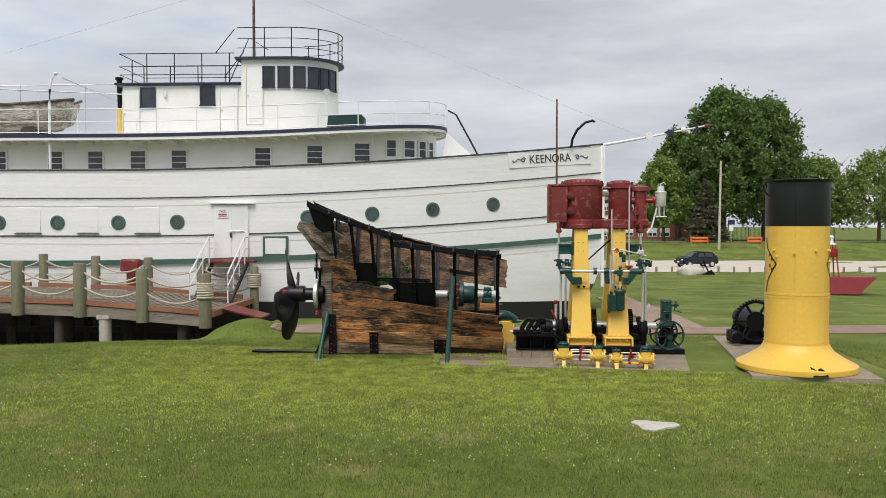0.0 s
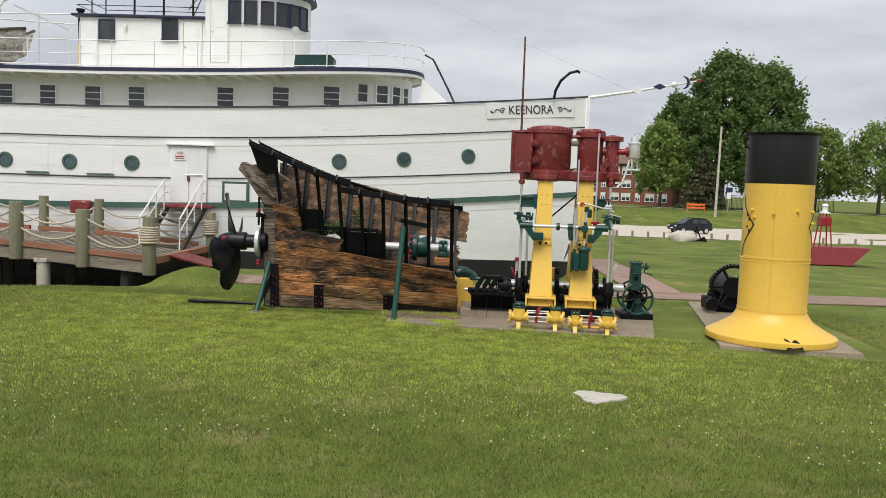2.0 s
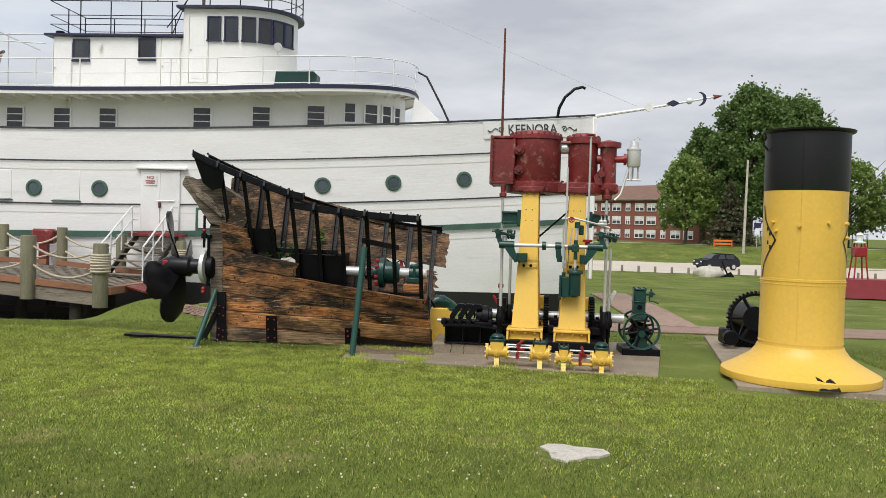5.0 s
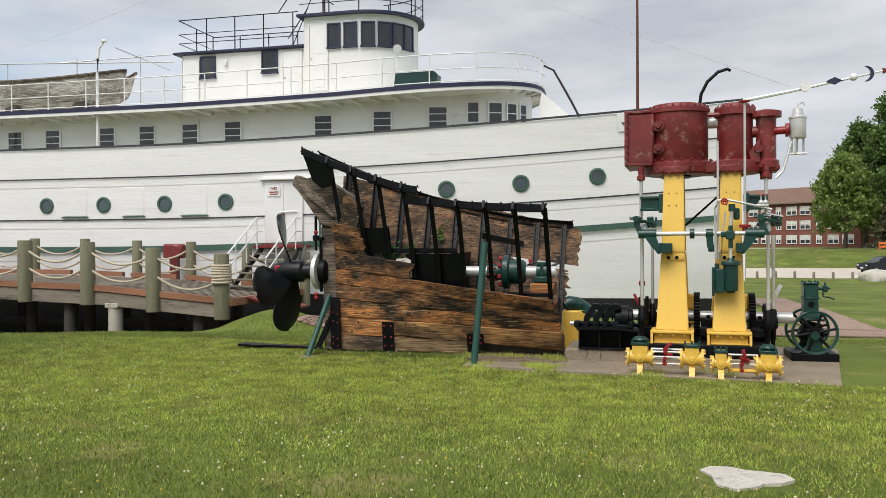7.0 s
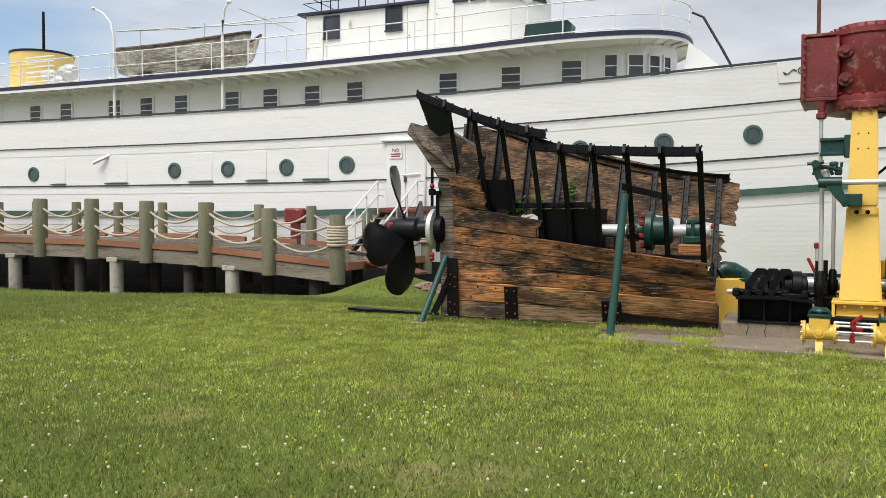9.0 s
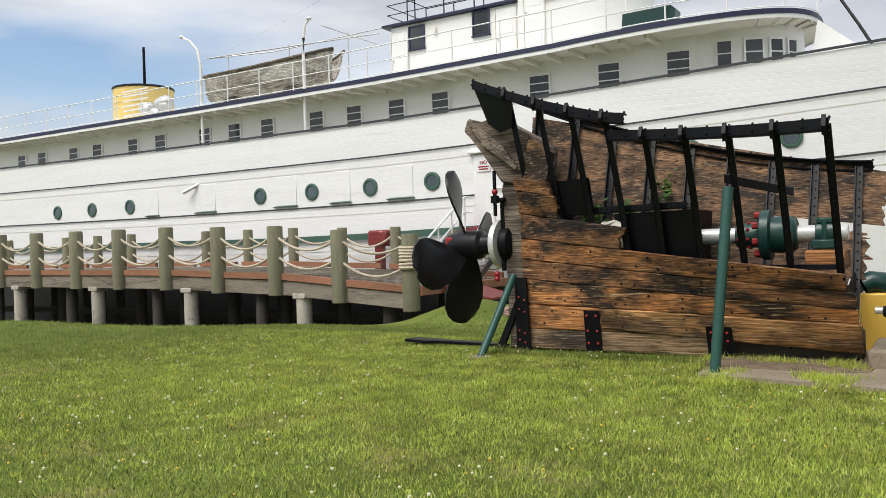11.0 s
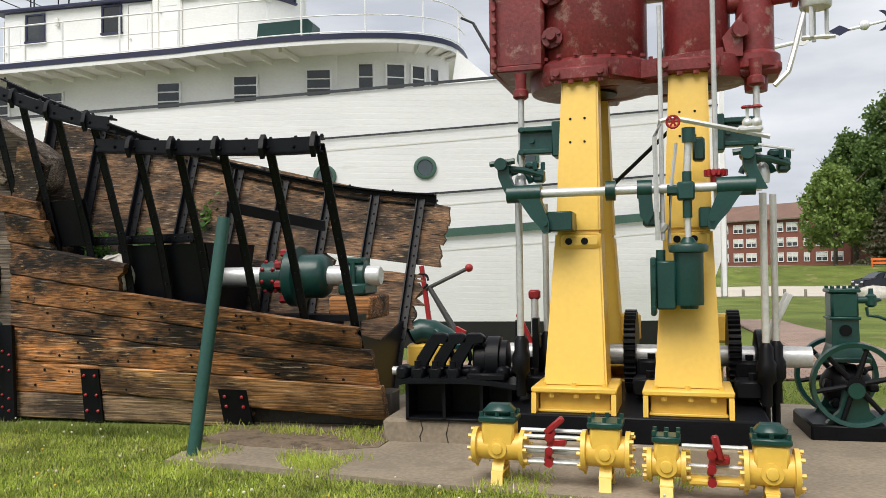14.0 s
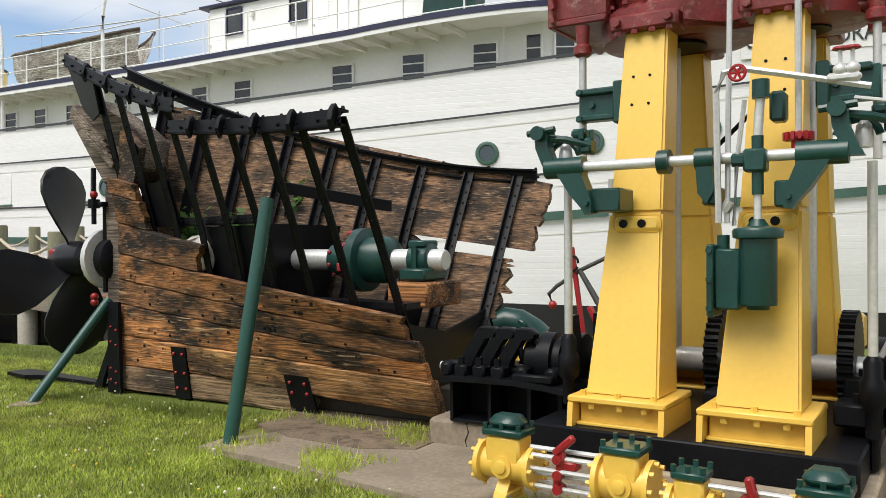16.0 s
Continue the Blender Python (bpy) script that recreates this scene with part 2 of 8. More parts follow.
def old_wood(name, base, dark, pale, rand=0.2):
    """Weathered planking: long dark stains along the grain, pale worn streaks, cracks."""
    m = bpy.data.materials.new(name)
    m.use_nodes = True
    n, l = m.node_tree.nodes, m.node_tree.links
    b = n["Principled BSDF"]
    b.inputs["Roughness"].default_value = 0.72
    b.inputs["Specular IOR Level"].default_value = 0.35
    co = n.new("ShaderNodeTexCoord")
    oi = n.new("ShaderNodeObjectInfo")
    off = n.new("ShaderNodeVectorMath")
    off.operation = "ADD"
    l.new(co.outputs["Object"], off.inputs[0])
    sc = n.new("ShaderNodeMath")
    sc.operation = "MULTIPLY"
    sc.inputs[1].default_value = 7.0
    l.new(oi.outputs["Random"], sc.inputs[0])
    l.new(sc.outputs[0], off.inputs[1])

    def layer(stretch, scale, detail, lo, hi):
        mp = n.new("ShaderNodeMapping")
        mp.inputs["Scale"].default_value = stretch
        l.new(off.outputs[0], mp.inputs["Vector"])
        q = n.new("ShaderNodeTexNoise")
        q.inputs["Scale"].default_value, q.inputs["Detail"].default_value, q.inputs["Roughness"].default_value = scale, detail, 0.62
        l.new(mp.outputs["Vector"], q.inputs["Vector"])
        r = n.new("ShaderNodeValToRGB")
        r.color_ramp.elements[0].position, r.color_ramp.elements[1].position = lo, hi
        l.new(q.outputs["Fac"], r.inputs["Fac"])
        return q.outputs["Fac"], r.outputs["Color"]

    _, stains = layer((0.75, 1.3, 1.9), 1.7, 9, 0.40, 0.58)
    grain, streak = layer((0.22, 8, 15), 3.0, 8, 0.56, 0.72)
    _, dots = layer((0.9, 2, 3.4), 2.4, 8, 0.62, 0.72)
    _, fine = layer((0.3, 12, 30), 2.6, 7, 0.40, 0.60)
    _, cracks = layer((0.3, 7, 16), 2.6, 6, 0.33, 0.385)

    def mix(f, a, c, flat=None):
        x = n.new("ShaderNodeMixRGB")
        l.new(f, x.inputs["Fac"])
        for sock, v in (("Color1", a), ("Color2", c)):
            if isinstance(v, tuple):
                x.inputs[sock].default_value = (*v, 1)
            else:
                l.new(v, x.inputs[sock])
        return x.outputs["Color"]

    c = mix(stains, base, dark)
    c = mix(streak, c, pale)
    c = mix(dots, c, tuple(v * 0.6 for v in dark))
    c = mix(cracks, tuple(v * 0.3 for v in dark), c)
    sh_ = n.new("ShaderNodeMixRGB")
    sh_.blend_type = "MULTIPLY"
    sh_.inputs["Fac"].default_value = 0.75
    l.new(c, sh_.inputs["Color1"])
    lift = n.new("ShaderNodeMapRange")
    lift.inputs["To Min"].default_value, lift.inputs["To Max"].default_value = 0.14, 1.4
    l.new(fine, lift.inputs["Value"])
    l.new(lift.outputs["Result"], sh_.inputs["Color2"])
    c = sh_.outputs["Color"]
    mr = n.new("ShaderNodeMapRange")
    mr.inputs["To Min"].default_value, mr.inputs["To Max"].default_value = 1 - rand, 1 + rand
    l.new(oi.outputs["Random"], mr.inputs["Value"])
    hs = n.new("ShaderNodeHueSaturation")
    l.new(mr.outputs["Result"], hs.inputs["Value"])
    l.new(c, hs.inputs["Color"])
    l.new(hs.outputs["Color"], b.inputs["Base Color"])
    hm = n.new("ShaderNodeMath")
    hm.operation = "ADD"
    l.new(grain, hm.inputs[0])
    l.new(cracks, hm.inputs[1])
    bp = n.new("ShaderNodeBump")
    bp.inputs["Strength"].default_value, bp.inputs["Distance"].default_value = 0.8, 0.02
    l.new(hm.outputs[0], bp.inputs["Height"])
    l.new(bp.outputs["Normal"], b.inputs["Normal"])
    return m


M["plank"] = old_wood("weathered_hull_plank", (0.46, 0.195, 0.066), (0.030, 0.019, 0.012), (0.58, 0.41, 0.24), 0.3)
M["plank_dark"] = old_wood("dark_tarred_hull_plank", (0.27, 0.125, 0.052), (0.018, 0.012, 0.009), (0.42, 0.27, 0.15), 0.3)
M["plank_grey"] = old_wood("greyed_hull_plank", (0.32, 0.205, 0.12), (0.05, 0.035, 0.025), (0.48, 0.39, 0.28), 0.2)
M["plank_blond"] = old_wood("bare_blond_hull_plank", (0.50, 0.265, 0.105), (0.09, 0.05, 0.026), (0.68, 0.50, 0.30), 0.12)
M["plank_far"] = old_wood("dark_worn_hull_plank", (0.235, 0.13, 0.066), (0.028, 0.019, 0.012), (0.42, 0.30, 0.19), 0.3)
M["grey_wood"] = old_wood("silver_grey_timber", (0.24, 0.19, 0.145), (0.08, 0.06, 0.045), (0.38, 0.33, 0.27))
M["boat_wood"] = old_wood("peeling_white_boat_plank", (0.60, 0.58, 0.53), (0.30, 0.27, 0.23), (0.72, 0.70, 0.66), 0.05)


def leaf_mat(name, a, b_, c_):
    m = bpy.data.materials.new(name)
    m.use_nodes = True
    n, l = m.node_tree.nodes, m.node_tree.links
    b = n["Principled BSDF"]
    b.inputs["Roughness"].default_value = 0.6
    g = n.new("ShaderNodeNewGeometry")
    r = n.new("ShaderNodeValToRGB")
    e = r.color_ramp.elements
    e[0].color, e[1].color = (*a, 1), (*c_, 1)
    k = e.new(0.5)
    k.color = (*b_, 1)
    l.new(g.outputs["Random Per Island"], r.inputs["Fac"])
    l.new(r.outputs["Color"], b.inputs["Base Color"])
    tr = n.new("ShaderNodeBsdfTranslucent")
    l.new(r.outputs["Color"], tr.inputs["Color"])
    mx = n.new("ShaderNodeMixShader")
    mx.inputs["Fac"].default_value = 0.42
    l.new(b.outputs[0], mx.inputs[1])
    l.new(tr.outputs[0], mx.inputs[2])
    l.new(mx.outputs[0], n["Material Output"].inputs["Surface"])
    return m


def patchy(m, dry):
    """Dry patches over a blade material, some metres across."""
    n, l = m.node_tree.nodes, m.node_tree.links
    ramp = [q for q in n if q.type == "VALTORGB"][0]
    co = n.new("ShaderNodeTexCoord")
    q = n.new("ShaderNodeTexNoise")
    q.inputs["Scale"].default_value, q.inputs["Detail"].default_value, q.inputs["Roughness"].default_value = 0.6, 10, 0.72
    l.new(co.outputs["Object"], q.inputs["Vector"])
    r = n.new("ShaderNodeValToRGB")
    r.color_ramp.elements[0].position, r.color_ramp.elements[1].position = 0.48, 0.74
    r.color_ramp.elements[1].color = (0.6, 0.6, 0.6, 1)
    l.new(q.outputs["Fac"], r.inputs["Fac"])
    mx = n.new("ShaderNodeMixRGB")
    l.new(r.outputs["Color"], mx.inputs["Fac"])
    l.new(ramp.outputs["Color"], mx.inputs["Color1"])
    mx.inputs["Color2"].default_value = (*dry, 1)
    q2 = n.new("ShaderNodeTexNoise")
    q2.inputs["Scale"].default_value, q2.inputs["Detail"].default_value, q2.inputs["Roughness"].default_value = 2.2, 6, 0.65
    l.new(co.outputs["Object"], q2.inputs["Vector"])
    mr = n.new("ShaderNodeMapRange")
    mr.inputs["From Min"].default_value, mr.inputs["From Max"].default_value = 0.34, 0.66
    mr.inputs["To Min"].default_value, mr.inputs["To Max"].default_value = 0.62, 1.3
    l.new(q2.outputs["Fac"], mr.inputs["Value"])
    hs = n.new("ShaderNodeHueSaturation")
    l.new(mr.outputs["Result"], hs.inputs["Value"])
    l.new(mx.outputs["Color"], hs.inputs["Color"])
    b = n["Principled BSDF"]
    l.new(hs.outputs["Color"], b.inputs["Base Color"])
    tr = [q for q in n if q.type == "BSDF_TRANSLUCENT"][0]
    l.new(hs.outputs["Color"], tr.inputs["Color"])
    return m


M["leaf"] = leaf_mat("poplar_leaves", (0.075, 0.14, 0.034), (0.11, 0.19, 0.048), (0.17, 0.255, 0.07))
M["leaf_pale"] = leaf_mat("spring_leaves", (0.13, 0.21, 0.04), (0.18, 0.27, 0.06), (0.27, 0.35, 0.10))
M["needle"] = leaf_mat("dark_spruce_needles", (0.055, 0.07, 0.03), (0.09, 0.095, 0.045), (0.14, 0.125, 0.07))
M["blade"] = patchy(leaf_mat("grass_blades", (0.13, 0.195, 0.03), (0.205, 0.275, 0.045), (0.31, 0.335, 0.10)), (0.27, 0.25, 0.09))
# Yellower blades near the exhibits, with brighter sunlight put into their colour.
M["blade_sunlit"] = leaf_mat("sunlit_grass_blades", (0.34, 0.45, 0.062), (0.49, 0.58, 0.095), (0.64, 0.66, 0.19))
M["blade_sunlit"] = patchy(M["blade_sunlit"], (0.40, 0.42, 0.10))
# Dark copy of the blades: shade between the grass, put into the colour.
M["blade_shade"] = leaf_mat("shaded_grass_blades", (0.04, 0.085, 0.012), (0.065, 0.12, 0.02), (0.10, 0.15, 0.03))
M["blade_dry"] = leaf_mat("dry_grass_blades", (0.22, 0.23, 0.06), (0.31, 0.29, 0.09), (0.42, 0.37, 0.17))
M["weed"] = leaf_mat("weed_leaves", (0.06, 0.14, 0.03), (0.09, 0.2, 0.04), (0.15, 0.26, 0.06))
M["fluff"] = mat("dandelion_heads", (0.55, 0.52, 0.36), 0.9, var=0.1, bump=0)
M["dandelion"] = mat("dandelion_yellow", (0.62, 0.46, 0.06), 0.8, var=0.1, bump=0)


def grass_mat():
    m = mat("mown_lawn", (0.118, 0.152, 0.03), 0.95, var=0.6, scale=0.35, fine=38, bump=0.7, rand=0, stain=(0.24, 0.21, 0.09), stain_at=0.60, depth=0.03, spec=0.2)
    return m


M["grass"] = grass_mat()

# ---- builders ----
ORIGIN = {}


def thing(name, at, label, category, group="", kind=""):
    ob = new(name)
    ob.location = at
    ob.empty_display_size = 0.2
    ORIGIN[ob.name] = Vector(at)
    return tagged(ob, label, category, group, kind)


def part(name, bm, material, parent=None, label="", smooth=40):
    """Links a bmesh, given in world places, as one mesh under a thing or a part."""
    me = bpy.data.meshes.new(name)
    o = ORIGIN.get(parent.name, Vector()) if parent else Vector()
    if o.length:
        bmesh.ops.translate(bm, vec=-o, verts=bm.verts)
    bmesh.ops.recalc_face_normals(bm, faces=bm.faces)
    bm.to_mesh(me)
    bm.free()
    if smooth:
        for p in me.polygons:
            p.use_smooth = True
        me.set_sharp_from_angle(angle=radians(smooth))
    me.materials.append(M[material] if isinstance(material, str) else material)
    ob = new(name, me)
    if parent:
        ob.parent = parent
    ORIGIN[ob.name] = o
    if name in ("bolts", "rivets", "holes", "cover_bolts", "spike_heads", "top_rivets", "mesh"):
        tagged(ob, kind="stuff")
    if label:
        tagged(ob, label)
    return ob


def share(name, src, parent, m=None):
    """Another piece on the mesh of src, under parent."""
    ob = new(name, src.data)
    ob.parent = parent
    if m is not None:
        ob.matrix_basis = m
    return ob


def B():
    return bmesh.new()


def box(bm, c, s, rot=None, bev=0.0):
    m = Matrix.Translation(c)
    if rot:
        m = m @ Euler([radians(a) for a in rot]).to_matrix().to_4x4()
    r = bmesh.ops.create_cube(bm, size=1.0, matrix=m @ Matrix.Diagonal((*s, 1)))
    if bev:
        es = {e for v in r["verts"] for e in v.link_edges}
        bmesh.ops.bevel(bm, geom=list(es), offset=bev, segments=1, affect="EDGES")
    return bm


def cyl(bm, a, b, r, r2=None, seg=14, caps=True):
    a, b = Vector(a), Vector(b)
    d = b - a
    m = Matrix.Translation((a + b) / 2) @ d.to_track_quat("Z", "Y").to_matrix().to_4x4()
    bmesh.ops.create_cone(bm, cap_ends=caps, segments=seg, radius1=r, radius2=r if r2 is None else r2, depth=d.length, matrix=m)
    return bm


def ball(bm, c, r, s=(1, 1, 1), seg=10):
    bmesh.ops.create_uvsphere(bm, u_segments=seg, v_segments=max(5, seg // 2 + 1), radius=r, matrix=Matrix.Translation(c) @ Matrix.Diagonal((*s, 1)))
    return bm


def tube(bm, pts, r, seg=6, r_end=None):
    pts = [Vector(p) for p in pts]
    rings = []
    for i, p in enumerate(pts):
        d = (pts[min(i + 1, len(pts) - 1)] - pts[max(i - 1, 0)]).normalized()
        u = d.cross(Vector((0, 0, 1)))
        u = (u if u.length > 0.05 else d.cross(Vector((1, 0, 0)))).normalized()
        w = d.cross(u)
        rr = r if r_end is None else r + (r_end - r) * i / (len(pts) - 1)
        rings.append([bm.verts.new(p + u * rr * math.cos(2 * math.pi * k / seg) + w * rr * math.sin(2 * math.pi * k / seg)) for k in range(seg)])
    for a, b in zip(rings, rings[1:]):
        for k in range(seg):
            bm.faces.new((a[k], a[(k + 1) % seg], b[(k + 1) % seg], b[k]))
    bm.faces.new(rings[0])
    bm.faces.new(rings[-1][::-1])
    return bm


def lathe(bm, profile, at, axis="z", seg=24):
    """A turned body: profile of (radius, height) along the axis from the place at."""
    at = Vector(at)
    ax = {"x": (Vector((1, 0, 0)), Vector((0, 1, 0)), Vector((0, 0, 1))), "y": (Vector((0, 1, 0)), Vector((1, 0, 0)), Vector((0, 0, 1))), "z": (Vector((0, 0, 1)), Vector((1, 0, 0)), Vector((0, 1, 0)))}[axis]
    rings = [[bm.verts.new(at + ax[0] * h + (ax[1] * math.cos(2 * math.pi * k / seg) + ax[2] * math.sin(2 * math.pi * k / seg)) * max(r, 1e-4)) for k in range(seg)] for r, h in profile]
    for a, b in zip(rings, rings[1:]):
        for k in range(seg):
            bm.faces.new((a[k], a[(k + 1) % seg], b[(k + 1) % seg], b[k]))
    bm.faces.new(rings[0])
    bm.faces.new(rings[-1])
    return bm


def slab(bm, poly, ext):
    """A polygon of 3D places pushed along ext."""
    e = Vector(ext)
    a = [bm.verts.new(Vector(p)) for p in poly]
    b = [bm.verts.new(Vector(p) + e) for p in poly]
    bm.faces.new(a)
    bm.faces.new(b[::-1])
    for i in range(len(a)):
        j = (i + 1) % len(a)
        bm.faces.new((a[i], a[j], b[j], b[i]))
    return bm


def grid(bm, rows, close=False):
    """Quads through rows of places."""
    vs = [[bm.verts.new(Vector(p)) for p in r] for r in rows]
    for a, b in zip(vs, vs[1:]):
        for i in range(len(a) - (0 if close else 1)):
            j = (i + 1) % len(a)
            bm.faces.new((a[i], a[j], b[j], b[i]))
    return vs


def shell(bm, rows, off):
    """A sheet through rows of places, with thickness along off."""
    off = Vector(off)
    a = grid(bm, rows)
    b = grid(bm, [[Vector(p) + off for p in r] for r in rows])
    R, C = len(a), len(a[0])
    for i in range(R - 1):
        for c in (0, C - 1):
            bm.faces.new((a[i][c], a[i + 1][c], b[i + 1][c], b[i][c]))
    for j in range(C - 1):
        for r in (0, R - 1):
            bm.faces.new((a[r][j], a[r][j + 1], b[r][j + 1], b[r][j]))
    return bm


def lin(a, b, n):
    return [a + (b - a) * i / (n - 1) for i in range(n)]


def smooth01(x):
    x = min(1.0, max(0.0, x))
    return x * x * (3 - 2 * x)

# ---- ground ----


def height(x, y):
    """The lawn: a rise where the walk begins, level round the exhibits, falling to the car park, with the dock's basin."""
    z = 1.85 * (1 - smooth01((y + 1.0) / 11.5)) if y < 10.5 else 0.0
    z -= 1.0 * smooth01((y - 26) / 45)
    z += 2.1 * smooth01((y - 108) / 16)
    z += 0.03 * math.sin(x * 0.7 + 1) * math.sin(y * 0.6)
    # bank at the end of the dock
    d = math.hypot((x + 6.6) / 1.7, (y - 26.6) / 2.0)
    z += 0.42 * (1 - smooth01(d))
    # basin under the dock and along the ship
    inx = smooth01((-7.6 + 0.25 * max(0.0, y - 26) - x) / 0.9)
    edge = 24.2 - 0.22 * min(6.0, max(0.0, -9.0 - x))
    iny = smooth01((y - edge) / 0.7) * (1 - smooth01((y - 44) / 4))
    z -= 1.5 * inx * iny
    k = smooth01((y - 30.5) / 1.5) * (1 - smooth01((y - 44) / 4)) * smooth01((6.5 - x) / 2.0) * (1 - inx)
    z -= 0.9 * k
    return z


xs = [-900, -400, -200, -110, -70, -50, -42] + lin(-36, -10.0, 53) + lin(-9.8, 12, 110) + lin(12.5, 30, 30) + [34, 40, 50, 65, 85, 110, 150, 220, 400, 900]
ys = [-600, -200, -80, -30, -14, -8] + lin(-6, 12, 37) + lin(12.25, 33, 84) + lin(33.6, 48, 25) + lin(50, 76, 14) + lin(80, 132, 40) + [140, 160, 200, 300, 500, 900, 2000]
bm = B()
grid(bm, [[(x, y, height(x, y)) for x in xs] for y in ys])
lawn = tagged(part("ground", bm, "grass"), "green mown lawn with dandelions, sloping to exhibits", "lawn", kind="structure")


def draped(name, poly_rows, material, lift, label, category):
    bm = B()
    grid(bm, [[(x, y, height(x, y) + lift) for x, y in r] for r in poly_rows])
    return tagged(part(name, bm, material), label, category, kind="structure")


draped("parking_lot", [[(x, y) for x in lin(-60, 120, 40)] for y in lin(80.5, 107.5, 8)], "gravel", 0.03, "pale gravel parking lot behind low posts", "parking lot")
draped("upper_path", [[(x, y) for x in lin(-40, 130, 30)] for y in (123.5, 126.5)], "gravel", 0.05, "pale gravel path along the top of the bank", "path")
draped("path_bed", [[(x, y + 0.06 * max(0, x - 4)) for x in lin(-5.8, 26, 60)] for y in lin(26.0, 27.9, 5)], "paver", 0.03, "worn paver bedding across the lawn", "walkway")
draped("path_bed", [[(7.0 + 0.02 * (y - 27) ** 1.3 * 0.3 + k, y) for k in lin(0, 1.7, 4)] for y in lin(27.6, 44, 20)], "paver", 0.034, "worn paver bedding running to the lot", "walkway")

# near-black sheet laid just over the basin floor
draped("basin_bed", [[(x, y) for x in lin(-36, -8.3, 60)] for y in lin(24.75, 44, 40)], "mud", 0.03, "near-black floor of the basin under the dock", "mud")

# concrete under the engine
bm = B()
slab(bm, [(0.0, 20.45, -0.1), (0.02, 20.12, -0.1), (0.74, 20.08, -0.1), (2.2, 19.82, -0.1), (5.96, 19.3, -0.1), (6.85, 23.8, -0.1), (1.2, 24.4, -0.1), (0.6, 21.4, -0.1)], (0, 0, 0.135))
tagged(part("concrete_pad", bm, "concrete", smooth=0), "worn tan concrete pad under steam engine", "concrete pad", kind="structure")
bm = B()
slab(bm, [(-0.3, 21.1, -0.1), (0.5, 20.75, -0.1), (1.3, 20.7, -0.1), (1.75, 20.9, -0.1), (1.8, 22.6, -0.1), (-0.2, 22.6, -0.1)], (0, 0, 0.142))
tagged(part("soil_patch", bm, "dirt", smooth=0), "bare brown soil beside the old hull", "soil", kind="structure")
bm = B()
slab(bm, [(7.17, 18.6, -0.1), (9.96, 18.3, -0.1), (10.9, 25.0, -0.1), (8.25, 25.5, -0.1)], (0, 0, 0.17))
tagged(part("concrete_pad", bm, "concrete", smooth=0), "grey concrete pad under the yellow funnel", "concrete pad", kind="structure")
bm = B()
pts = []
for k in range(14):
    a = 2 * math.pi * k / 14
    rr = 1 + 0.22 * math.sin(3 * a + 1) + random.uniform(-0.12, 0.12)
    pts.append((4.0 + 0.36 * rr * math.cos(a), 14.15 + 0.33 * rr * math.sin(a), height(4, 14.1) - 0.05))
slab(bm, pts, (0, 0, 0.075))
tagged(part("stone_slab", bm, "stone", smooth=0), "flat pale broken stone set in lawn", "stone slab")

# ---- steamship ----
CY = 36.0


def side(x):
    return 31.77 + (0.0125 * (x + 12) ** 2 if x > -12 else (0.006 * (x + 34) ** 2 if x < -34 else 0.0))


def sheer(x):
    return 5.65 + (0.0033 if x > -14 else 0.0004) * (x + 14) ** 2


def stripe1(x):
    return 4.58 + (0.0030 if x > -14 else 0.0003) * (x + 14) ** 2


def stripe2(x):
    return 3.08 + (0.0025 if x > -14 else 0.0003) * (x + 14) ** 2


def guard(x):
    return 2.02 + 0.012 * (max(x, -22) + 14) + 0.0019 * (max(x, -22) + 14) ** 2


def stem_x(z):
    return 6.4 if z > 2 else 6.4 - 0.65 * ((2 - z) / 1.7) ** 1.3


def hull_y(x, z):
    xs_ = x + (6.4 - stem_x(z)) * max(0.0, (x + 12) / 18.4) ** 2
    return min(CY, side(xs_))


ship = thing("steamship", (-12, CY, -1.2), "white wooden passenger steamship with green trim, moored in dry basin", "ship")
STA = lin(-46, -14, 17) + lin(-13, 5, 37) + [5.5, 5.9]


def skin(zlo, zhi, n, proud=0.0, stern=True):
    """Closed hull band between two heights as functions of x."""
    bm = B()
    for sgn in (1, -1):
        rows = []
        for k in range(n):
            r = []
            for x in STA + [None]:
                f = k / (n - 1)
                xx = 6.4 if x is None else x
                z = zlo(xx) + (zhi(xx) - zlo(xx)) * f
                if x is None:
                    xx = stem_x(z) + proud * 0.5
                    y = CY - 0.06
                else:
                    y = hull_y(xx, z) - proud
                r.append((xx, CY + sgn * (y - CY), z))
            rows.append(r)
        grid(bm, rows)
    return bm


part("hull", skin(lambda x: 0.42 - 0.02 * (x + 5), lambda x: sheer(x), 10), "ship_white", ship)
part("hull_bottom", skin(lambda x: -1.3, lambda x: 0.42 - 0.02 * (x + 5), 4), "ship_black", ship, "black underwater hull")
part("cap_rail", skin(lambda x: sheer(x) + 0.01, lambda x: sheer(x) + 0.085, 2, 0.05), "dark_trim", ship, "dark cap rail")
for fn, h, pr, mt, lb in ((stripe1, 0.05, 0.045, "dark_trim", "dark rubbing strake"), (stripe2, 0.055, 0.045, "dark_trim", "dark green rubbing strake"), (guard, 0.21, 0.10, "ship_green", "wide green guard strake")):
    part("rubbing_strake", skin(lambda x: fn(x) - h / 2, lambda x: fn(x) + h / 2, 2, pr), mt, ship, lb)
for fn, d in ((stripe1, -0.30), (stripe2, -0.30), (guard, -0.42)):
    part("plank_bead", skin(lambda x: fn(x) + d - 0.015, lambda x: fn(x) + d + 0.015, 2, 0.012), "cream", ship)
bm = B()
box(bm, (6.42, CY, 3.9), (0.16, 0.24, 6.2), bev=0.03)
part("stem_post", bm, "white", ship)
bm = B()
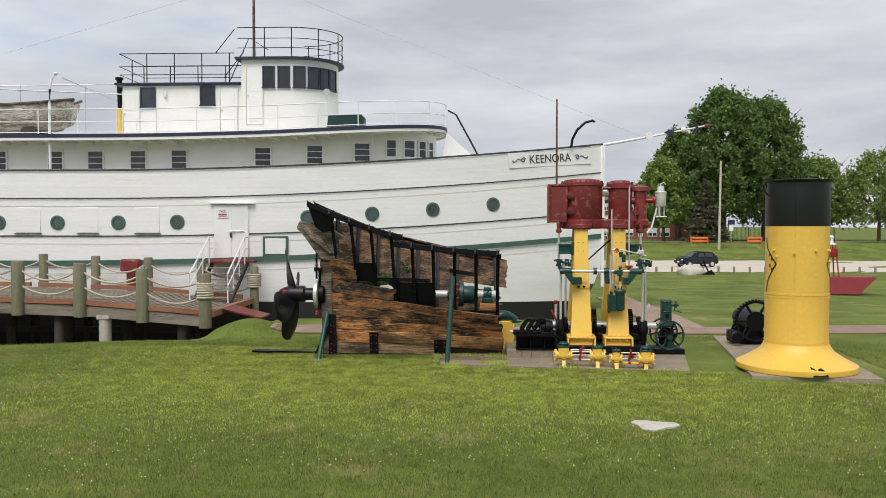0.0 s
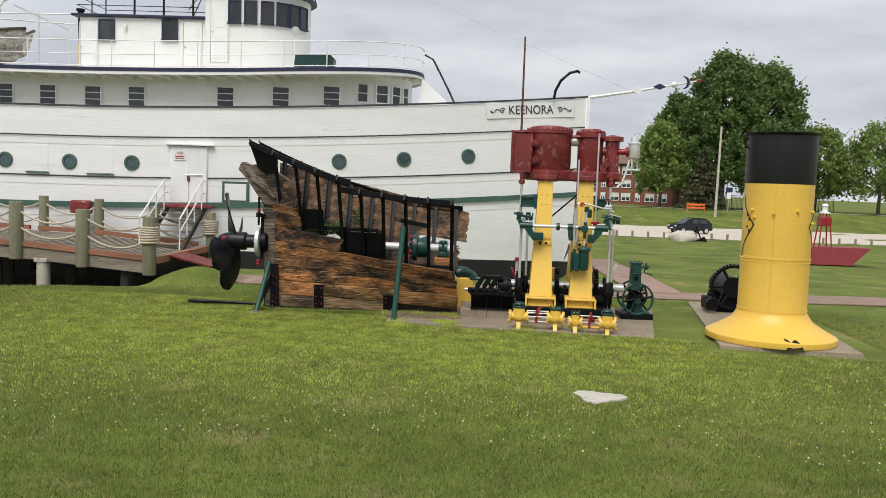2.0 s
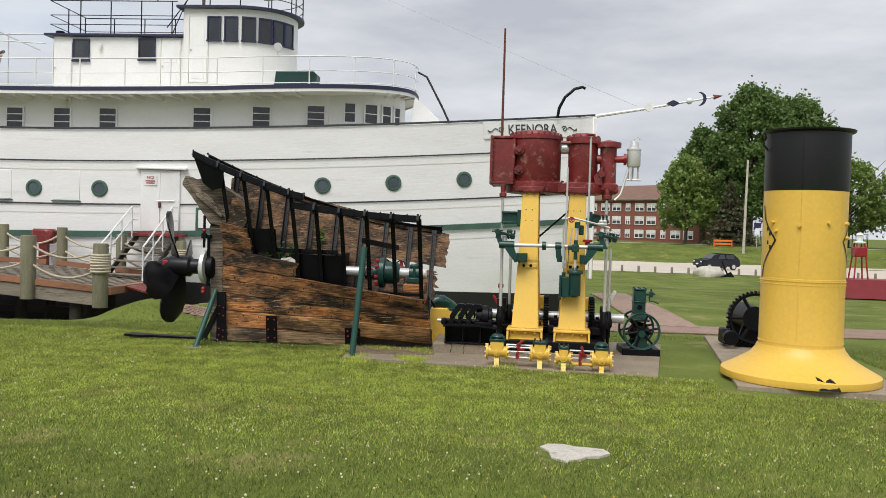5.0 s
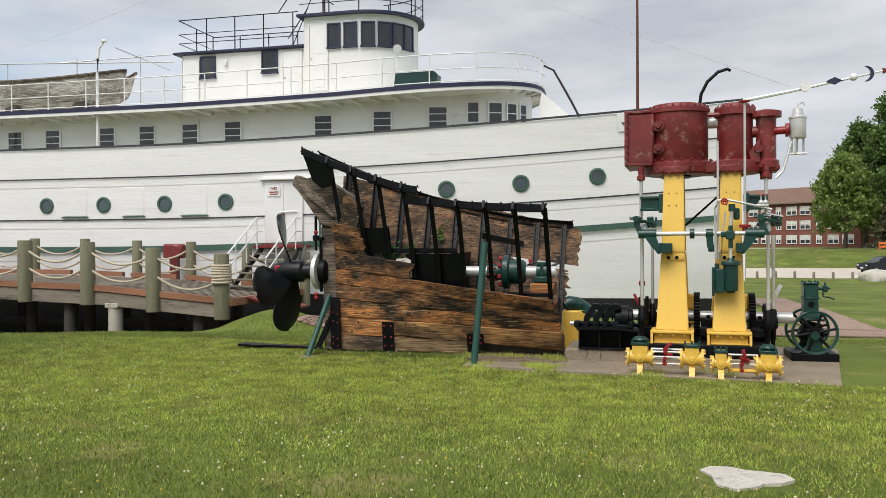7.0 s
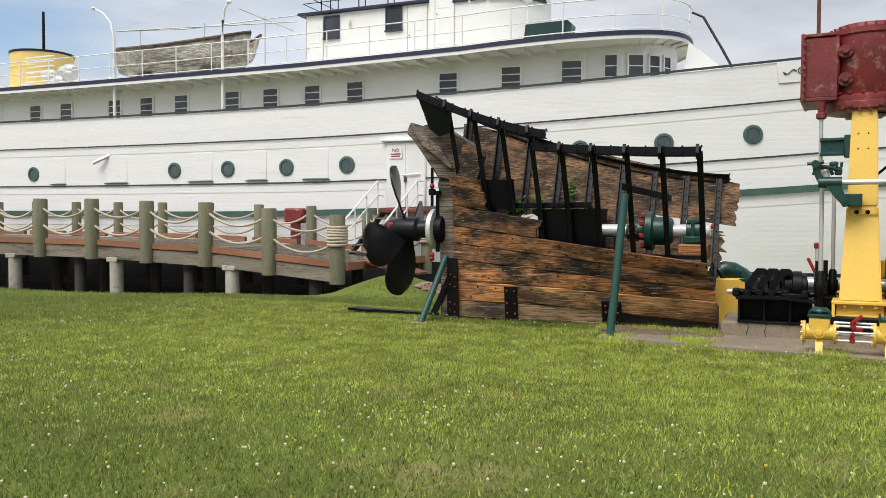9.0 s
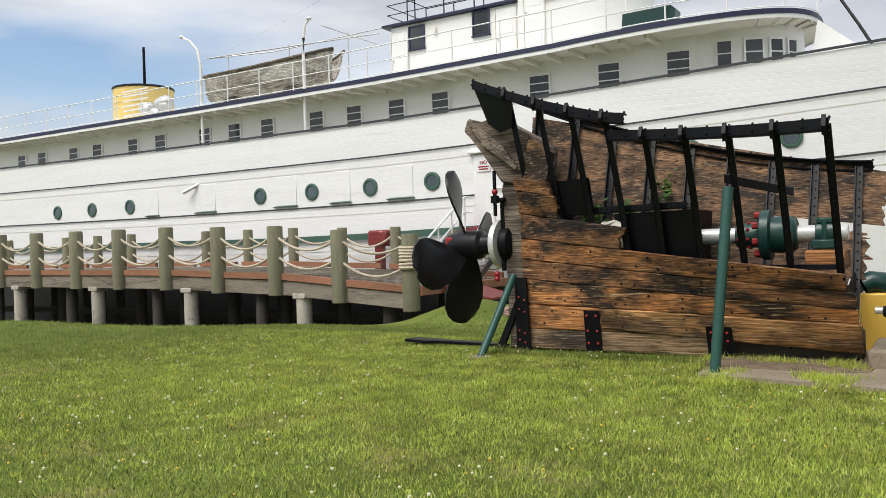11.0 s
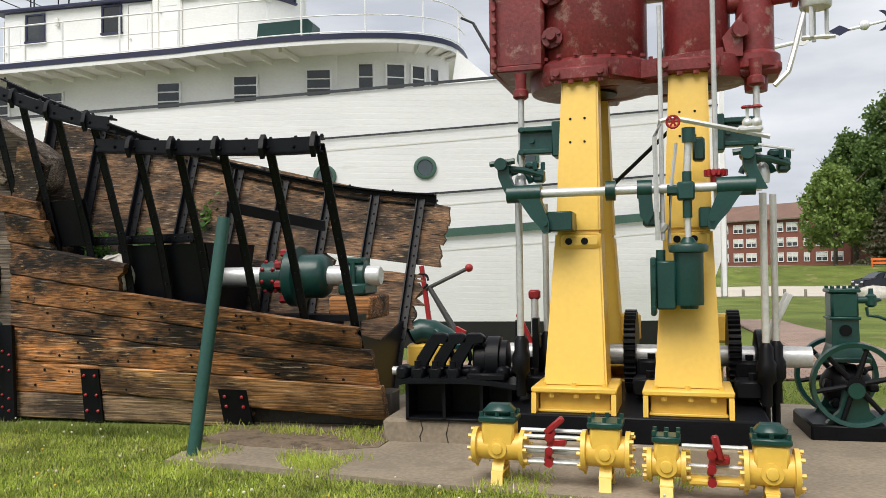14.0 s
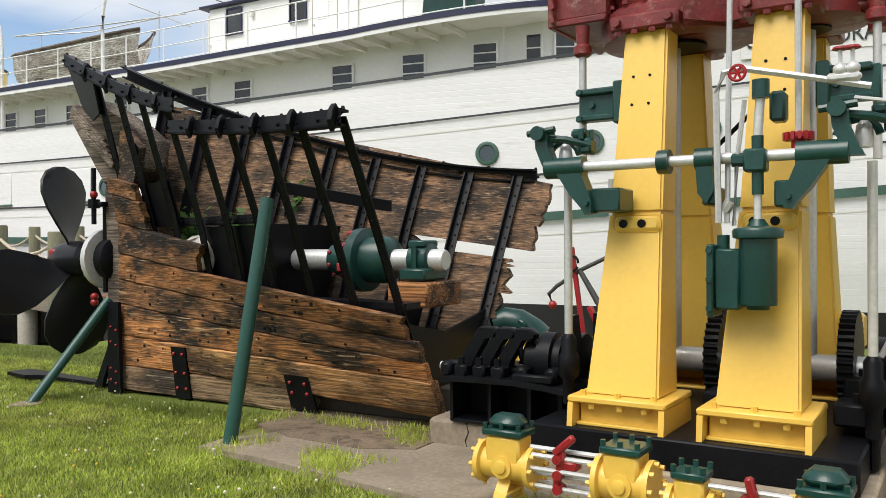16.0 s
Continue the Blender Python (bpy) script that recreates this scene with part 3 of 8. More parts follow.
rows = [[(x, y, sheer(x) - 0.35) for y in lin(side(x) + 0.05, 2 * CY - side(x) - 0.05, 5)] for x in lin(-46, 5.9, 50)]
grid(bm, rows)
part("main_deck", bm, "cream", ship)

# portholes and shutters of the lower side
PORTS = [1.58, -0.9, -3.32, -5.85, -10.96, -13.33, -15.8, -18.2, -25.36, -27.8, -30.2]


def frame_on_side(x, z, proud=0.0):
    """A pose on the near side: x along the side, y outward."""
    a = math.atan2(side(x + 0.1) - side(x - 0.1), 0.2)
    return Matrix.Translation((x, side(x) - proud, z)) @ Matrix.Rotation(a, 4, "Z")


def put(bm, m):
    bmesh.ops.transform(bm, matrix=m, verts=bm.verts)
    return bm


def port_z(x):
    return 3.62 + (0.0032 * (x + 14) ** 2 if x > -14 else 0.0)


for x in PORTS:
    m = frame_on_side(x, port_z(x))
    ring = part("porthole", put(lathe(B(), [(0.19, 0.02), (0.20, -0.055), (0.25, -0.06), (0.285, -0.045), (0.29, 0.03)], (0, 0, 0), "y", 28), m), "ship_green", ship, "round porthole with green rim")
    part("pane", put(lathe(B(), [(0.2, -0.012), (0.19, -0.03)], (0, 0, 0), "y", 24), m), "port_glass", ring)
for x, w in ((-12.15, 0.95), (-17.0, 1.0), (-21.0, 1.05), (-24.0, 0.7), (-14.56, 0.8)):
    m = frame_on_side(x, 3.72)
    part("shutter", put(box(B(), (0, -0.004, 0), (w, 0.03, 1.0), bev=0.006), m), "ship_white", ship, "closed white cargo shutter")
    part("shutter_sill", put(box(B(), (0, -0.03, -0.535), (w + 0.1, 0.08, 0.035), bev=0.008), m), "ship_green", ship)
# side door
m = frame_on_side(-8.82, 3.25)
door = part("door", put(box(B(), (0, -0.02, 0), (1.36, 0.07, 2.16), bev=0.01), m), "white", ship, "closed white double door")
part("door_leaf", put(box(B(), (-0.33, -0.065, -0.02), (0.64, 0.03, 2.05), bev=0.008), m), "white", door)
part("door_leaf", put(box(B(), (0.34, -0.065, -0.02), (0.64, 0.03, 2.05), bev=0.008), m), "white", door)
part("hood", put(box(B(), (0.05, -0.08, 1.14), (1.75, 0.2, 0.07), bev=0.015), m), "white", door)
part("latch", put(tube(B(), [(-0.1, -0.12, 0.02), (0.1, -0.13, 0.03), (0.5, -0.12, 0.04)], 0.022), m), "steel", door)
part("padlock", put(box(B(), (0.0, -0.12, -0.12), (0.09, 0.06, 0.2), bev=0.02), m), "rust", door)
part("threshold", put(box(B(), (0, -0.12, -1.12), (1.5, 0.3, 0.12), bev=0.02), m), "red_iron", door, "dull red sill")
sign = part("sign", put(box(B(), (-0.33, -0.1, 0.72), (0.44, 0.02, 0.34), bev=0.004), m), "white", door, "small white warning sign with red writing")
for k, (w, dz) in enumerate(((0.34, 0.70), (0.3, 0.63))):
    part("text_bar", put(box(B(), (-0.33, -0.115, dz), (w, 0.008, 0.035)), m), "red", sign)


def lettering(name, body, size, m, material, parent, extrude=0.006):
    cu = bpy.data.curves.new(name, "FONT")
    cu.body, cu.size, cu.extrude, cu.align_x, cu.align_y = body, size, extrude, "CENTER", "CENTER"
    cu.materials.append(M[material])
    tmp = new(name, cu)
    bpy.context.view_layer.update()
    me = bpy.data.meshes.new_from_object(tmp.evaluated_get(bpy.context.evaluated_depsgraph_get()))
    bpy.data.objects.remove(tmp)
    ob = new(name, me)
    ob.parent = parent
    o = ORIGIN.get(parent.name, Vector())
    ob.matrix_basis = Matrix.Translation(-o) @ m @ Matrix.Rotation(radians(90), 4, "X")
    ORIGIN[ob.name] = o
    return ob


lettering("sign_text", "NO", 0.15, m @ Matrix.Translation((-0.33, -0.118, 0.82)), "red", door)
# opening beside the door with a frame
m = frame_on_side(-7.1, 2.68)
part("hatch_frame", put(box(B(), (0, -0.02, 0), (1.0, 0.1, 0.8), bev=0.015), m), "ship_green", ship)
part("hatch", put(box(B(), (0, -0.06, 0), (0.8, 0.06, 0.62), bev=0.01), m), "white", ship)

# deckhouse


def arc_front(x_start, hb, x_tip, n, power=2.2):
    return [(x_start + (x_tip - x_start) * math.sin(math.pi / 2 * i / n), hb * max(0.0, math.cos(math.pi / 2 * i / n)) ** (2 / power)) for i in range(n + 1)]


def house_out(x):
    return CY - (side(x) + 1.15)


HOUSE = [(x, house_out(x)) for x in lin(-44, -3.7, 42)] + [(-3.45, 2.05), (-3.44, 1.95)] + [(-3.44 + 2.55 * math.sin(a), 1.95 * math.cos(a)) for a in lin(0.12, math.pi / 2, 12)]


def deck_z(x):
    return 7.02 + (0.0033 * (x + 14) ** 2 if x > -14 else 0.0002 * (x + 14) ** 2)


def wall_ring(pts, z0, z1):
    bm = B()
    path = [(x, CY - h) for x, h in pts] + [(x, CY + h) for x, h in reversed(pts[:-1])]
    grid(bm, [[(x, y, z0(x)) for x, y in path], [(x, y, z1(x)) for x, y in path]])
    return bm


house = part("deckhouse", wall_ring(HOUSE, lambda x: sheer(x) - 0.4, deck_z), "house_white", ship, "long white clapboard deckhouse")
DECK = [(x, CY - side(x)) for x in lin(-44, -7, 38)] + [(x, h) for x, h in arc_front(-7, 3.92, -0.42, 16, 2.5)][1:]


def plate(pts, zf, th):
    bm = B()
    up = [[(x, CY - h + 2 * h * k / 4, zf(x)) for k in range(5)] for x, h in pts]
    shell(bm, up, (0, 0, -th))
    return bm


part("upper_deck", plate(DECK, lambda x: deck_z(x) + 0.1, 0.16), "cream", ship, "cream upper deck overhang")
part("deck_edge", wall_ring([(x + 0.02, h + 0.025) for x, h in DECK], lambda x: deck_z(x) - 0.02, lambda x: deck_z(x) + 0.12), "navy", ship, "navy blue deck edge")
part("fascia", wall_ring([(x + 0.01, h + 0.012) for x, h in DECK], lambda x: deck_z(x) - 0.13, lambda x: deck_z(x) - 0.02), "white", ship)
for x in lin(-40, -4.4, 52):
    y0, y1 = side(x) + 0.05, side(x) + 1.2
    part("rafter", box(B(), (x, (y0 + y1) / 2, deck_z(x) - 0.13), (0.09, y1 - y0, 0.13)), "cream", ship)
for k in range(7):
    a = math.pi / 2 * (0.15 + k * 0.13)
    c = Vector((-3.4, CY, 7.36))
    d = Vector((math.sin(a), -math.cos(a), 0))
    p0, p1 = c + Vector((2.55 * d.x, 1.95 * d.y, 0)), c + Vector((2.95 * d.x, 3.0 * d.y, 0))
    part("rafter", tube(B(), [p0 + Vector((0, 0, 0.1)), p1 + Vector((0, 0, 0.14))], 0.06, 4), "cream", ship)


def sash(x, y, z, w, h, ang, parent, material="white", bars=2, group_label="sash window with white frame"):
    """A small sash window set on a wall facing -y, turned by ang."""
    m = Matrix.Translation((x, y, z)) @ Matrix.Rotation(ang, 4, "Z")
    win = part("window", put(box(B(), (0, -0.005, 0), (w, 0.05, h)), m), "glass", parent, group_label)
    t = 0.05
    for c, s in (((0, -0.03, h / 2), (w + 2 * t, 0.06, t)), ((0, -0.04, -h / 2), (w + 3 * t, 0.09, t)), ((-w / 2 - t / 2, -0.03, 0), (t, 0.06, h - t)), ((w / 2 + t / 2, -0.03, 0), (t, 0.06, h - t))):
        part("frame", put(box(B(), c, s), m), material, win)
    for k in range(bars):
        part("glazing_bar", put(box(B(), (0, -0.035, h * (k + 1) / (bars + 1) - h / 2), (w, 0.03, 0.03)), m), "white", win)
    return win


def house_win(x, dz=0.0, w=0.6, h=0.76):
    y = side(x) + 1.15
    ang = math.atan2(side(x + 0.1) - side(x - 0.1), 0.2)
    z = 6.19 + (0.0035 * (x + 14) ** 2 if x > -14 else 0.0) + dz
    sash(x, y - 0.01, z, w, h, ang, ship)


for x in (-3.86, -5.78, -7.87, -11.27, -12.98, -14.76, -16.45, -18.83, -20.53, -22.17, -24.78, -26.51, -28.9, -30.6, -33.0, -34.6):
    house_win(x)
for a, w in ((0.30, 0.36), (0.62, 0.46), (0.90, 0.36), (1.15, 0.3)):
    x, y = -3.44 + 2.55 * math.sin(a), CY - 1.95 * math.cos(a)
    ang = math.atan2(1.95 * math.sin(a), 2.55 * math.cos(a))
    sash(x, y - 0.01, 6.74, w, 0.72, ang, ship, bars=1)

# cabin and wheelhouse
bm = B()
box(bm, (-11.6, CY, 8.35), (5.6, 2.6, 2.4), bev=0.02)
part("cabin", bm, "house_white", ship, "white cabin on upper deck")
bm = B()
box(bm, (-11.7, CY, 9.6), (6.0, 2.95, 0.09), bev=0.02)
part("cabin_roof", bm, "navy", ship)
FRONT = [(-9.05, 1.75), (-7.1, 1.75)] + [(-7.1 + 1.85 * math.sin(a), 1.75 * math.cos(a)) for a in lin(0.1, math.pi / 2, 14)]
part("wheelhouse", wall_ring(FRONT, lambda x: 7.0, lambda x: 10.55), "house_white", ship, "white wheelhouse with rounded front")
bm = B()
shell(bm, [[(-9.1, CY - 1.7, 7.0), (-9.1, CY - 1.7, 10.55)], [(-9.1, CY + 1.7, 7.0), (-9.1, CY + 1.7, 10.55)]], (0.04, 0, 0))
part("wheelhouse_back", bm, "house_white", ship)
ROOF = [(-9.3, 1.95), (-7.1, 1.95)] + [(-7.1 + 2.1 * math.sin(a), 1.95 * math.cos(a)) for a in lin(0.1, math.pi / 2 - 0.02, 14)]
part("wheelhouse_roof", plate(ROOF, lambda x: 10.62, 0.09), "navy", ship)
for k, a in enumerate((-0.42, -0.08, 0.27, 0.6, 0.9, 1.18)):
    if a < 0.05:
        x, y, ang = -7.1 + a * 1.9, CY - 1.75, 0.0
    else:
        x, y, ang = -7.1 + 1.85 * math.sin(a), CY - 1.75 * math.cos(a), a
    sash(x, y - 0.01, 9.78, 0.42, 0.88, ang, ship, "navy", 0, "dark wheelhouse window with navy frame")
for x, z in ((-13.27, 9.02), (-10.67, 9.08)):
    sash(x, CY - 1.31, z, 0.56, 0.82, 0, ship, "navy", 0, "dark cabin window with navy frame")


def flat_door(x, y, z, w, h):
    d = part("cabin_door", box(B(), (x, y - 0.012, z), (w, 0.05, h), bev=0.008), "white", ship, "closed white panelled door")
    for dz in (0.25, -0.27):
        part("door_panel", box(B(), (x, y - 0.042, z + dz * h), (w * 0.7, 0.012, h * 0.36), bev=0.005), "white", d)
    for dx in (-w / 2 - 0.025, w / 2 + 0.025):
        part("jamb", box(B(), (x + dx, y - 0.02, z), (0.035, 0.06, h + 0.05)), "cream", d)
    part("knob", ball(B(), (x - w * 0.4, y - 0.07, z), 0.035), "steel", d)


flat_door(-14.02, CY - 1.3, 8.35, 0.68, 1.9)
flat_door(-9.75, CY - 1.3, 8.45, 0.72, 2.0)
flat_door(-8.5, CY - 1.75, 9.0, 0.68, 2.4)
part("vent", box(B(), (-12.5, CY - 1.36, 9.15), (0.12, 0.1, 0.24), bev=0.03), "cream", ship)


def railing(path, heights, spacing, r, material, label, name="railing"):
    """Posts and rails along a path of places on a deck."""
    base = part(name, tube(B(), [Vector(p) + Vector((0, 0, heights[-1])) for p in path], r, 5), material, ship, label)
    for h in heights[:-1]:
        part("rail", tube(B(), [Vector(p) + Vector((0, 0, h)) for p in path], r * 0.8, 5), material, base)
    acc = spacing
    for a, b in zip(path, path[1:]):
        a, b = Vector(a), Vector(b)
        L = (b - a).length
        while acc <= L:
            p = a.lerp(b, acc / L)
            part("post", cyl(B(), p, p + Vector((0, 0, heights[-1])), r * 1.1, seg=6), material, base)
            acc += spacing
        acc -= L
    return base


rp = [(x + 0.0, CY - h + 0.12, deck_z(x) + 0.1) for x, h in DECK[::1]]
railing([p for p in rp if p[0] > -40], (0.1, 0.52, 1.02), 1.6, 0.021, "white", "thin white pipe railing on upper deck")
railing([(-14.5, CY - 1.35, 9.65), (-9.5, CY - 1.35, 9.65)], (0.35, 0.7, 1.25), 1.2, 0.02, "black_iron", "black pipe railing on cabin roof")
railing([(-14.5, CY - 1.35, 9.65), (-14.5, CY + 1.35, 9.65), (-9.5, CY + 1.35, 9.65)], (0.35, 0.7, 1.25), 1.3, 0.02, "black_iron", "black pipe railing on cabin roof")
railing([(-9.2, CY - 1.85, 10.6)] + [(x - 0.05, CY - h * 0.95, 10.6) for x, h in ROOF[1:]] + [(x - 0.05, CY + h * 0.95, 10.6) for x, h in reversed(ROOF[1:-1])], (0.4, 0.8, 1.25), 1.15, 0.02, "black_iron", "black pipe railing on wheelhouse roof")
stairs = part("roof_ladder", tube(B(), [(-9.7, CY - 1.3, 9.7), (-8.8, CY - 1.5, 11.5), (-8.0, CY - 1.5, 11.0)], 0.02, 5), "black_iron", ship)
part("rail", tube(B(), [(-10.3, CY - 1.35, 10.9), (-9.4, CY - 1.6, 11.85)], 0.02, 5), "black_iron", stairs)
part("rail", tube(B(), [(-9.9, CY - 1.35, 9.9), (-9.0, CY - 1.6, 10.9)], 0.02, 5), "black_iron", stairs)
part("signal_mast", cyl(B(), (-9.0, CY, 10.6), (-9.0, CY, 16.5), 0.07, 0.05, 8), "grey_wood", ship)
bm = B()
cyl(bm, (-15.95, 38.0, 7.1), (-15.95, 38.0, 9.0), 0.14, seg=10)
part("stove_pipe", bm, "funnel_yellow", ship, "yellow lower stove pipe")
bm = B()
cyl(bm, (-15.95, 38.0, 9.0), (-16.0, 38.0, 10.45), 0.13, seg=10)
cyl(bm, (-16.0, 38.0, 10.4), (-16.0, 38.0, 10.5), 0.19, seg=10)
part("stove_pipe", bm, "black_iron", ship, "black upper stove pipe")
bm = B()
cyl(bm, (-5.4, 33.95, 7.5), (-5.4, 33.95, 9.0), 0.025, seg=6)
part("lamp_stand", bm, "white", ship)
bm = B()
cyl(bm, (-5.4, 34.1, 9.05), (-5.35, 33.8, 9.05), 0.12, 0.16, seg=12)
part("searchlight", bm, "steel", ship, "silver round searchlight")
bm = B()
slab(bm, [(-5.15, 32.75, 7.5), (-3.65, 32.75, 7.56), (-3.62, 32.75, 7.86), (-3.75, 32.75, 7.98), (-5.1, 32.75, 7.96)], (0, 0.5, 0))
part("side_light_board", bm, "green", ship, "green navigation light board")
# bow fittings
part("bowsprit", tube(B(), [(5.9, CY, 6.95), (8.2, CY + 0.15, 7.35), (11.0, CY + 0.3, 7.9)], 0.075, 8, 0.03), "white", ship, "white bowsprit with ornaments")


def along(f):
    return Vector((5.9, CY, 6.95)).lerp(Vector((11.0, CY + 0.3, 7.9)), f)


bm = B()
lathe(bm, [(0.0, -0.03), (0.17, -0.03), (0.17, 0.03), (0.0, 0.03)], along(0.50) - Vector((0, 0.1, 0)), "y", 16)
part("ornament_disc", bm, "white", ship, "white round bowsprit ornament")
bm = B()
c = along(0.68) - Vector((0, 0.08, 0))
slab(bm, [c + Vector(p) for p in ((-0.26, 0, 0), (0, 0, 0.13), (0.26, 0, 0), (0, 0, -0.13))], (0, 0.04, 0))
part("ornament_diamond", bm, "navy", ship, "dark diamond ornament")
part("ornament_ball", ball(B(), along(0.8), 0.13), "white", ship)
bm = B()
c = along(0.89) - Vector((0, 0.08, 0))
outer = [(0.27 * math.cos(t) - 0.1, 0, 0.27 * math.sin(t)) for t in lin(-1.35, 1.35, 9)]
inner = [(0.30 * math.cos(t) - 0.24, 0, 0.27 * math.sin(t)) for t in lin(1.2, -1.2, 9)]
slab(bm, [c + Vector(p) for p in outer + inner], (0, 0.04, 0))
part("ornament_crescent", bm, "navy", ship, "navy crescent ornament")
part("ornament_tip", cyl(B(), along(0.98), along(1.05), 0.1, 0.0, 10), "red_iron", ship)
part("bow_davit", tube(B(), [(4.95, 35.2, 6.85), (5.0, 35.2, 7.2), (5.2, 35.2, 7.6), (5.55, 35.2, 7.92), (5.85, 35.2, 8.0), (5.95, 35.2, 7.93)], 0.055, 8), "black_iron", ship, "black curved davit")
part("fore_stay", tube(B(), [(-0.35, CY - 0.6, 8.5), (0.0, CY - 0.7, 8.3), (0.6, CY - 0.9, 7.2), (0.95, CY - 1.2, 6.5)], 0.04, 6), "black_iron", ship, "dark curved brace")
part("bulkhead_brace", slab(B(), [(-0.6, CY - 1.0, 6.3), (0.9, CY - 1.0, 6.35), (-0.4, CY - 1.0, 7.5)], (0, 0.06, 0)), "white", ship)
a = math.atan2(side(5) - side(3.2), 1.8)
mm = Matrix.Translation((4.05, side(4.05) - 0.028, 6.36)) @ Matrix.Rotation(a, 4, "Z") @ Matrix.Rotation(radians(-4.5), 4, "Y")
bm = B()
box(bm, (0, 0.016, 0), (3.9, 0.012, 0.62), bev=0.004)
part("name_board", put(bm, mm), "ship_white", ship, "white name board with black lettering")
lettering("name_lettering", "KEENORA", 0.5, mm @ Matrix.Translation((-0.02, -0.006, 0)) @ Matrix.Diagonal((0.88, 1, 1, 1)), "dark_trim", ship)
for sg in (-1, 1):
    bm = B()
    spiral = [(sg * (1.28 + 0.12 * (t / 9) * math.cos(t)), -0.012, 0.12 * (t / 9) * math.sin(t)) for t in lin(0.5, 9, 26)]
    tube(bm, spiral, 0.016, 4)
    tube(bm, [(sg * (1.4 + 0.4 * k / 8), -0.012, 0.06 * math.sin(k * 0.8)) for k in range(9)], 0.016, 4)
    ball(bm, (sg * 1.75, -0.012, -0.05), 0.035, (1, 0.3, 1), 6)
    part("scroll_ornament", put(bm, mm), "dark_trim", ship)
# poles along the bulwark
for x, top, hook in ((-16.2, 8.85, True), (-21.3, 9.25, True), (-39.0, 9.3, True)):
    pts = [(x, 32.0, 5.7), (x, 32.0, top)] if not hook else [(x, 32.0, 5.7), (x, 32.0, top - 0.5), (x - (-0.03 if x > -18 else 0.15), 32.0, top + 0.1), (x - (-0.1 if x > -18 else 0.55), 32.0, top + 0.5), (x - (-0.3 if x > -18 else 1.0), 32.0, top + 0.72)]
    part("boat_davit", tube(B(), pts, 0.06, 8, 0.04), "white", ship, "white boat davit pole")
    part("lamp_knob", ball(B(), pts[-1], 0.1, (1, 1, 0.7)), "white", ship)
# canopy frame over the lifeboat
f = part("boat_frame", tube(B(), [(-22.2, 33.0, 9.3), (-13.7, 33.0, 8.9)], 0.025, 5), "steel", ship, "thin pipe frame over lifeboat")
part("pipe", tube(B(), [(-22.2, 33.0, 9.3), (-20.0, 34.6, 9.55), (-14.0, 34.6, 9.6)], 0.025, 5), "steel", f)
for x in (-21.5, -18.3, -15.5):
    part("pipe", tube(B(), [(x, 33.6, 7.1), (x, 33.6, 9.4)], 0.02, 5), "steel", f)
part("pipe", tube(B(), [(-16.2, 33.0, 9.6), (-14.5, 34.0, 8.85)], 0.02, 5), "steel", f)
# ship's own funnel
part("funnel", lathe(B(), [(1.36, 6.9), (1.36, 9.38), (1.38, 9.4), (1.38, 9.44)], (-29.7, CY, 0), "z", 32), "old_yellow", ship, "pale yellow ship funnel")
part("funnel_rim", lathe(B(), [(1.40, 9.42), (1.41, 9.52), (1.25, 9.52)], (-29.7, CY, 0), "z", 32), "funnel_black", ship)
part("funnel_band", lathe(B(), [(1.365, 8.72), (1.38, 8.74), (1.38, 8.79), (1.365, 8.81)], (-29.7, CY, 0), "z", 32), "old_yellow", ship)
part("mast", cyl(B(), (-29.6, CY, 9.3), (-29.6, CY, 11.5), 0.07, 0.06, 8), "black_iron", ship)
bm = B()
for k in range(5):
    ball(bm, (-26.6 + random.uniform(-1.0, 1.0), 34.0, 7.6 + random.uniform(0, 0.6)), 0.35, (1.3, 0.8, 0.8), 8)
part("covered_gear", bm, "steel", ship, "grey heap of deck gear under netting")
for z in lin(7.3, 8.5, 7):
    part("slat", box(B(), (-25.9, 32.6, z), (1.6, 0.04, 0.05)), "white", ship)
# stays
bm = B()
tube(bm, [(-9.0, CY, 14.4), (0.5, CY, 10.5), (8.0, CY + 0.1, 7.45)], 0.006, 4)
part("stay_wire", bm, "steel", ship)
bm = B()
tube(bm, [(-9.0, CY, 14.4), (-20.2, CY, 11.3), (-31.2, CY, 8.9)], 0.006, 4)
part("stay_wire", bm, "steel", ship)
bm = B()
tube(bm, [(-21.2, 32.0, 4.4), (-21.5, 31.65, 4.15), (-21.9, 31.5, 3.95)], 0.07, 6)
part("discharge_pipe", bm, "steel", ship)

# ---- wrecked wooden stern ----
HC = 22.0
SX, FX = -3.05, 1.6


def half(x, z):
    u = (x - SX) / (FX - SX)
    fl = 0.25 * max(0.0, z - 2.0) * max(0.0, 1 - u)
    return max(0.05, 0.22 + max(u, -0.12) * (0.1 + 0.56 * z) + fl)


def near(x, z, inn=0.0):
    return Vector((x, HC - half(x, z) + inn, z))


def far(x, z, inn=0.0):
    u = (x - SX) / (FX - SX)
    return Vector((x, HC + half(x, z) * (1 + 0.12 * max(0, u)) - inn, z))


wreck = thing("hull_fragment", (-0.7, HC, 0.0), "weathered wooden stern section of an old hull with iron ribs", "hull fragment")


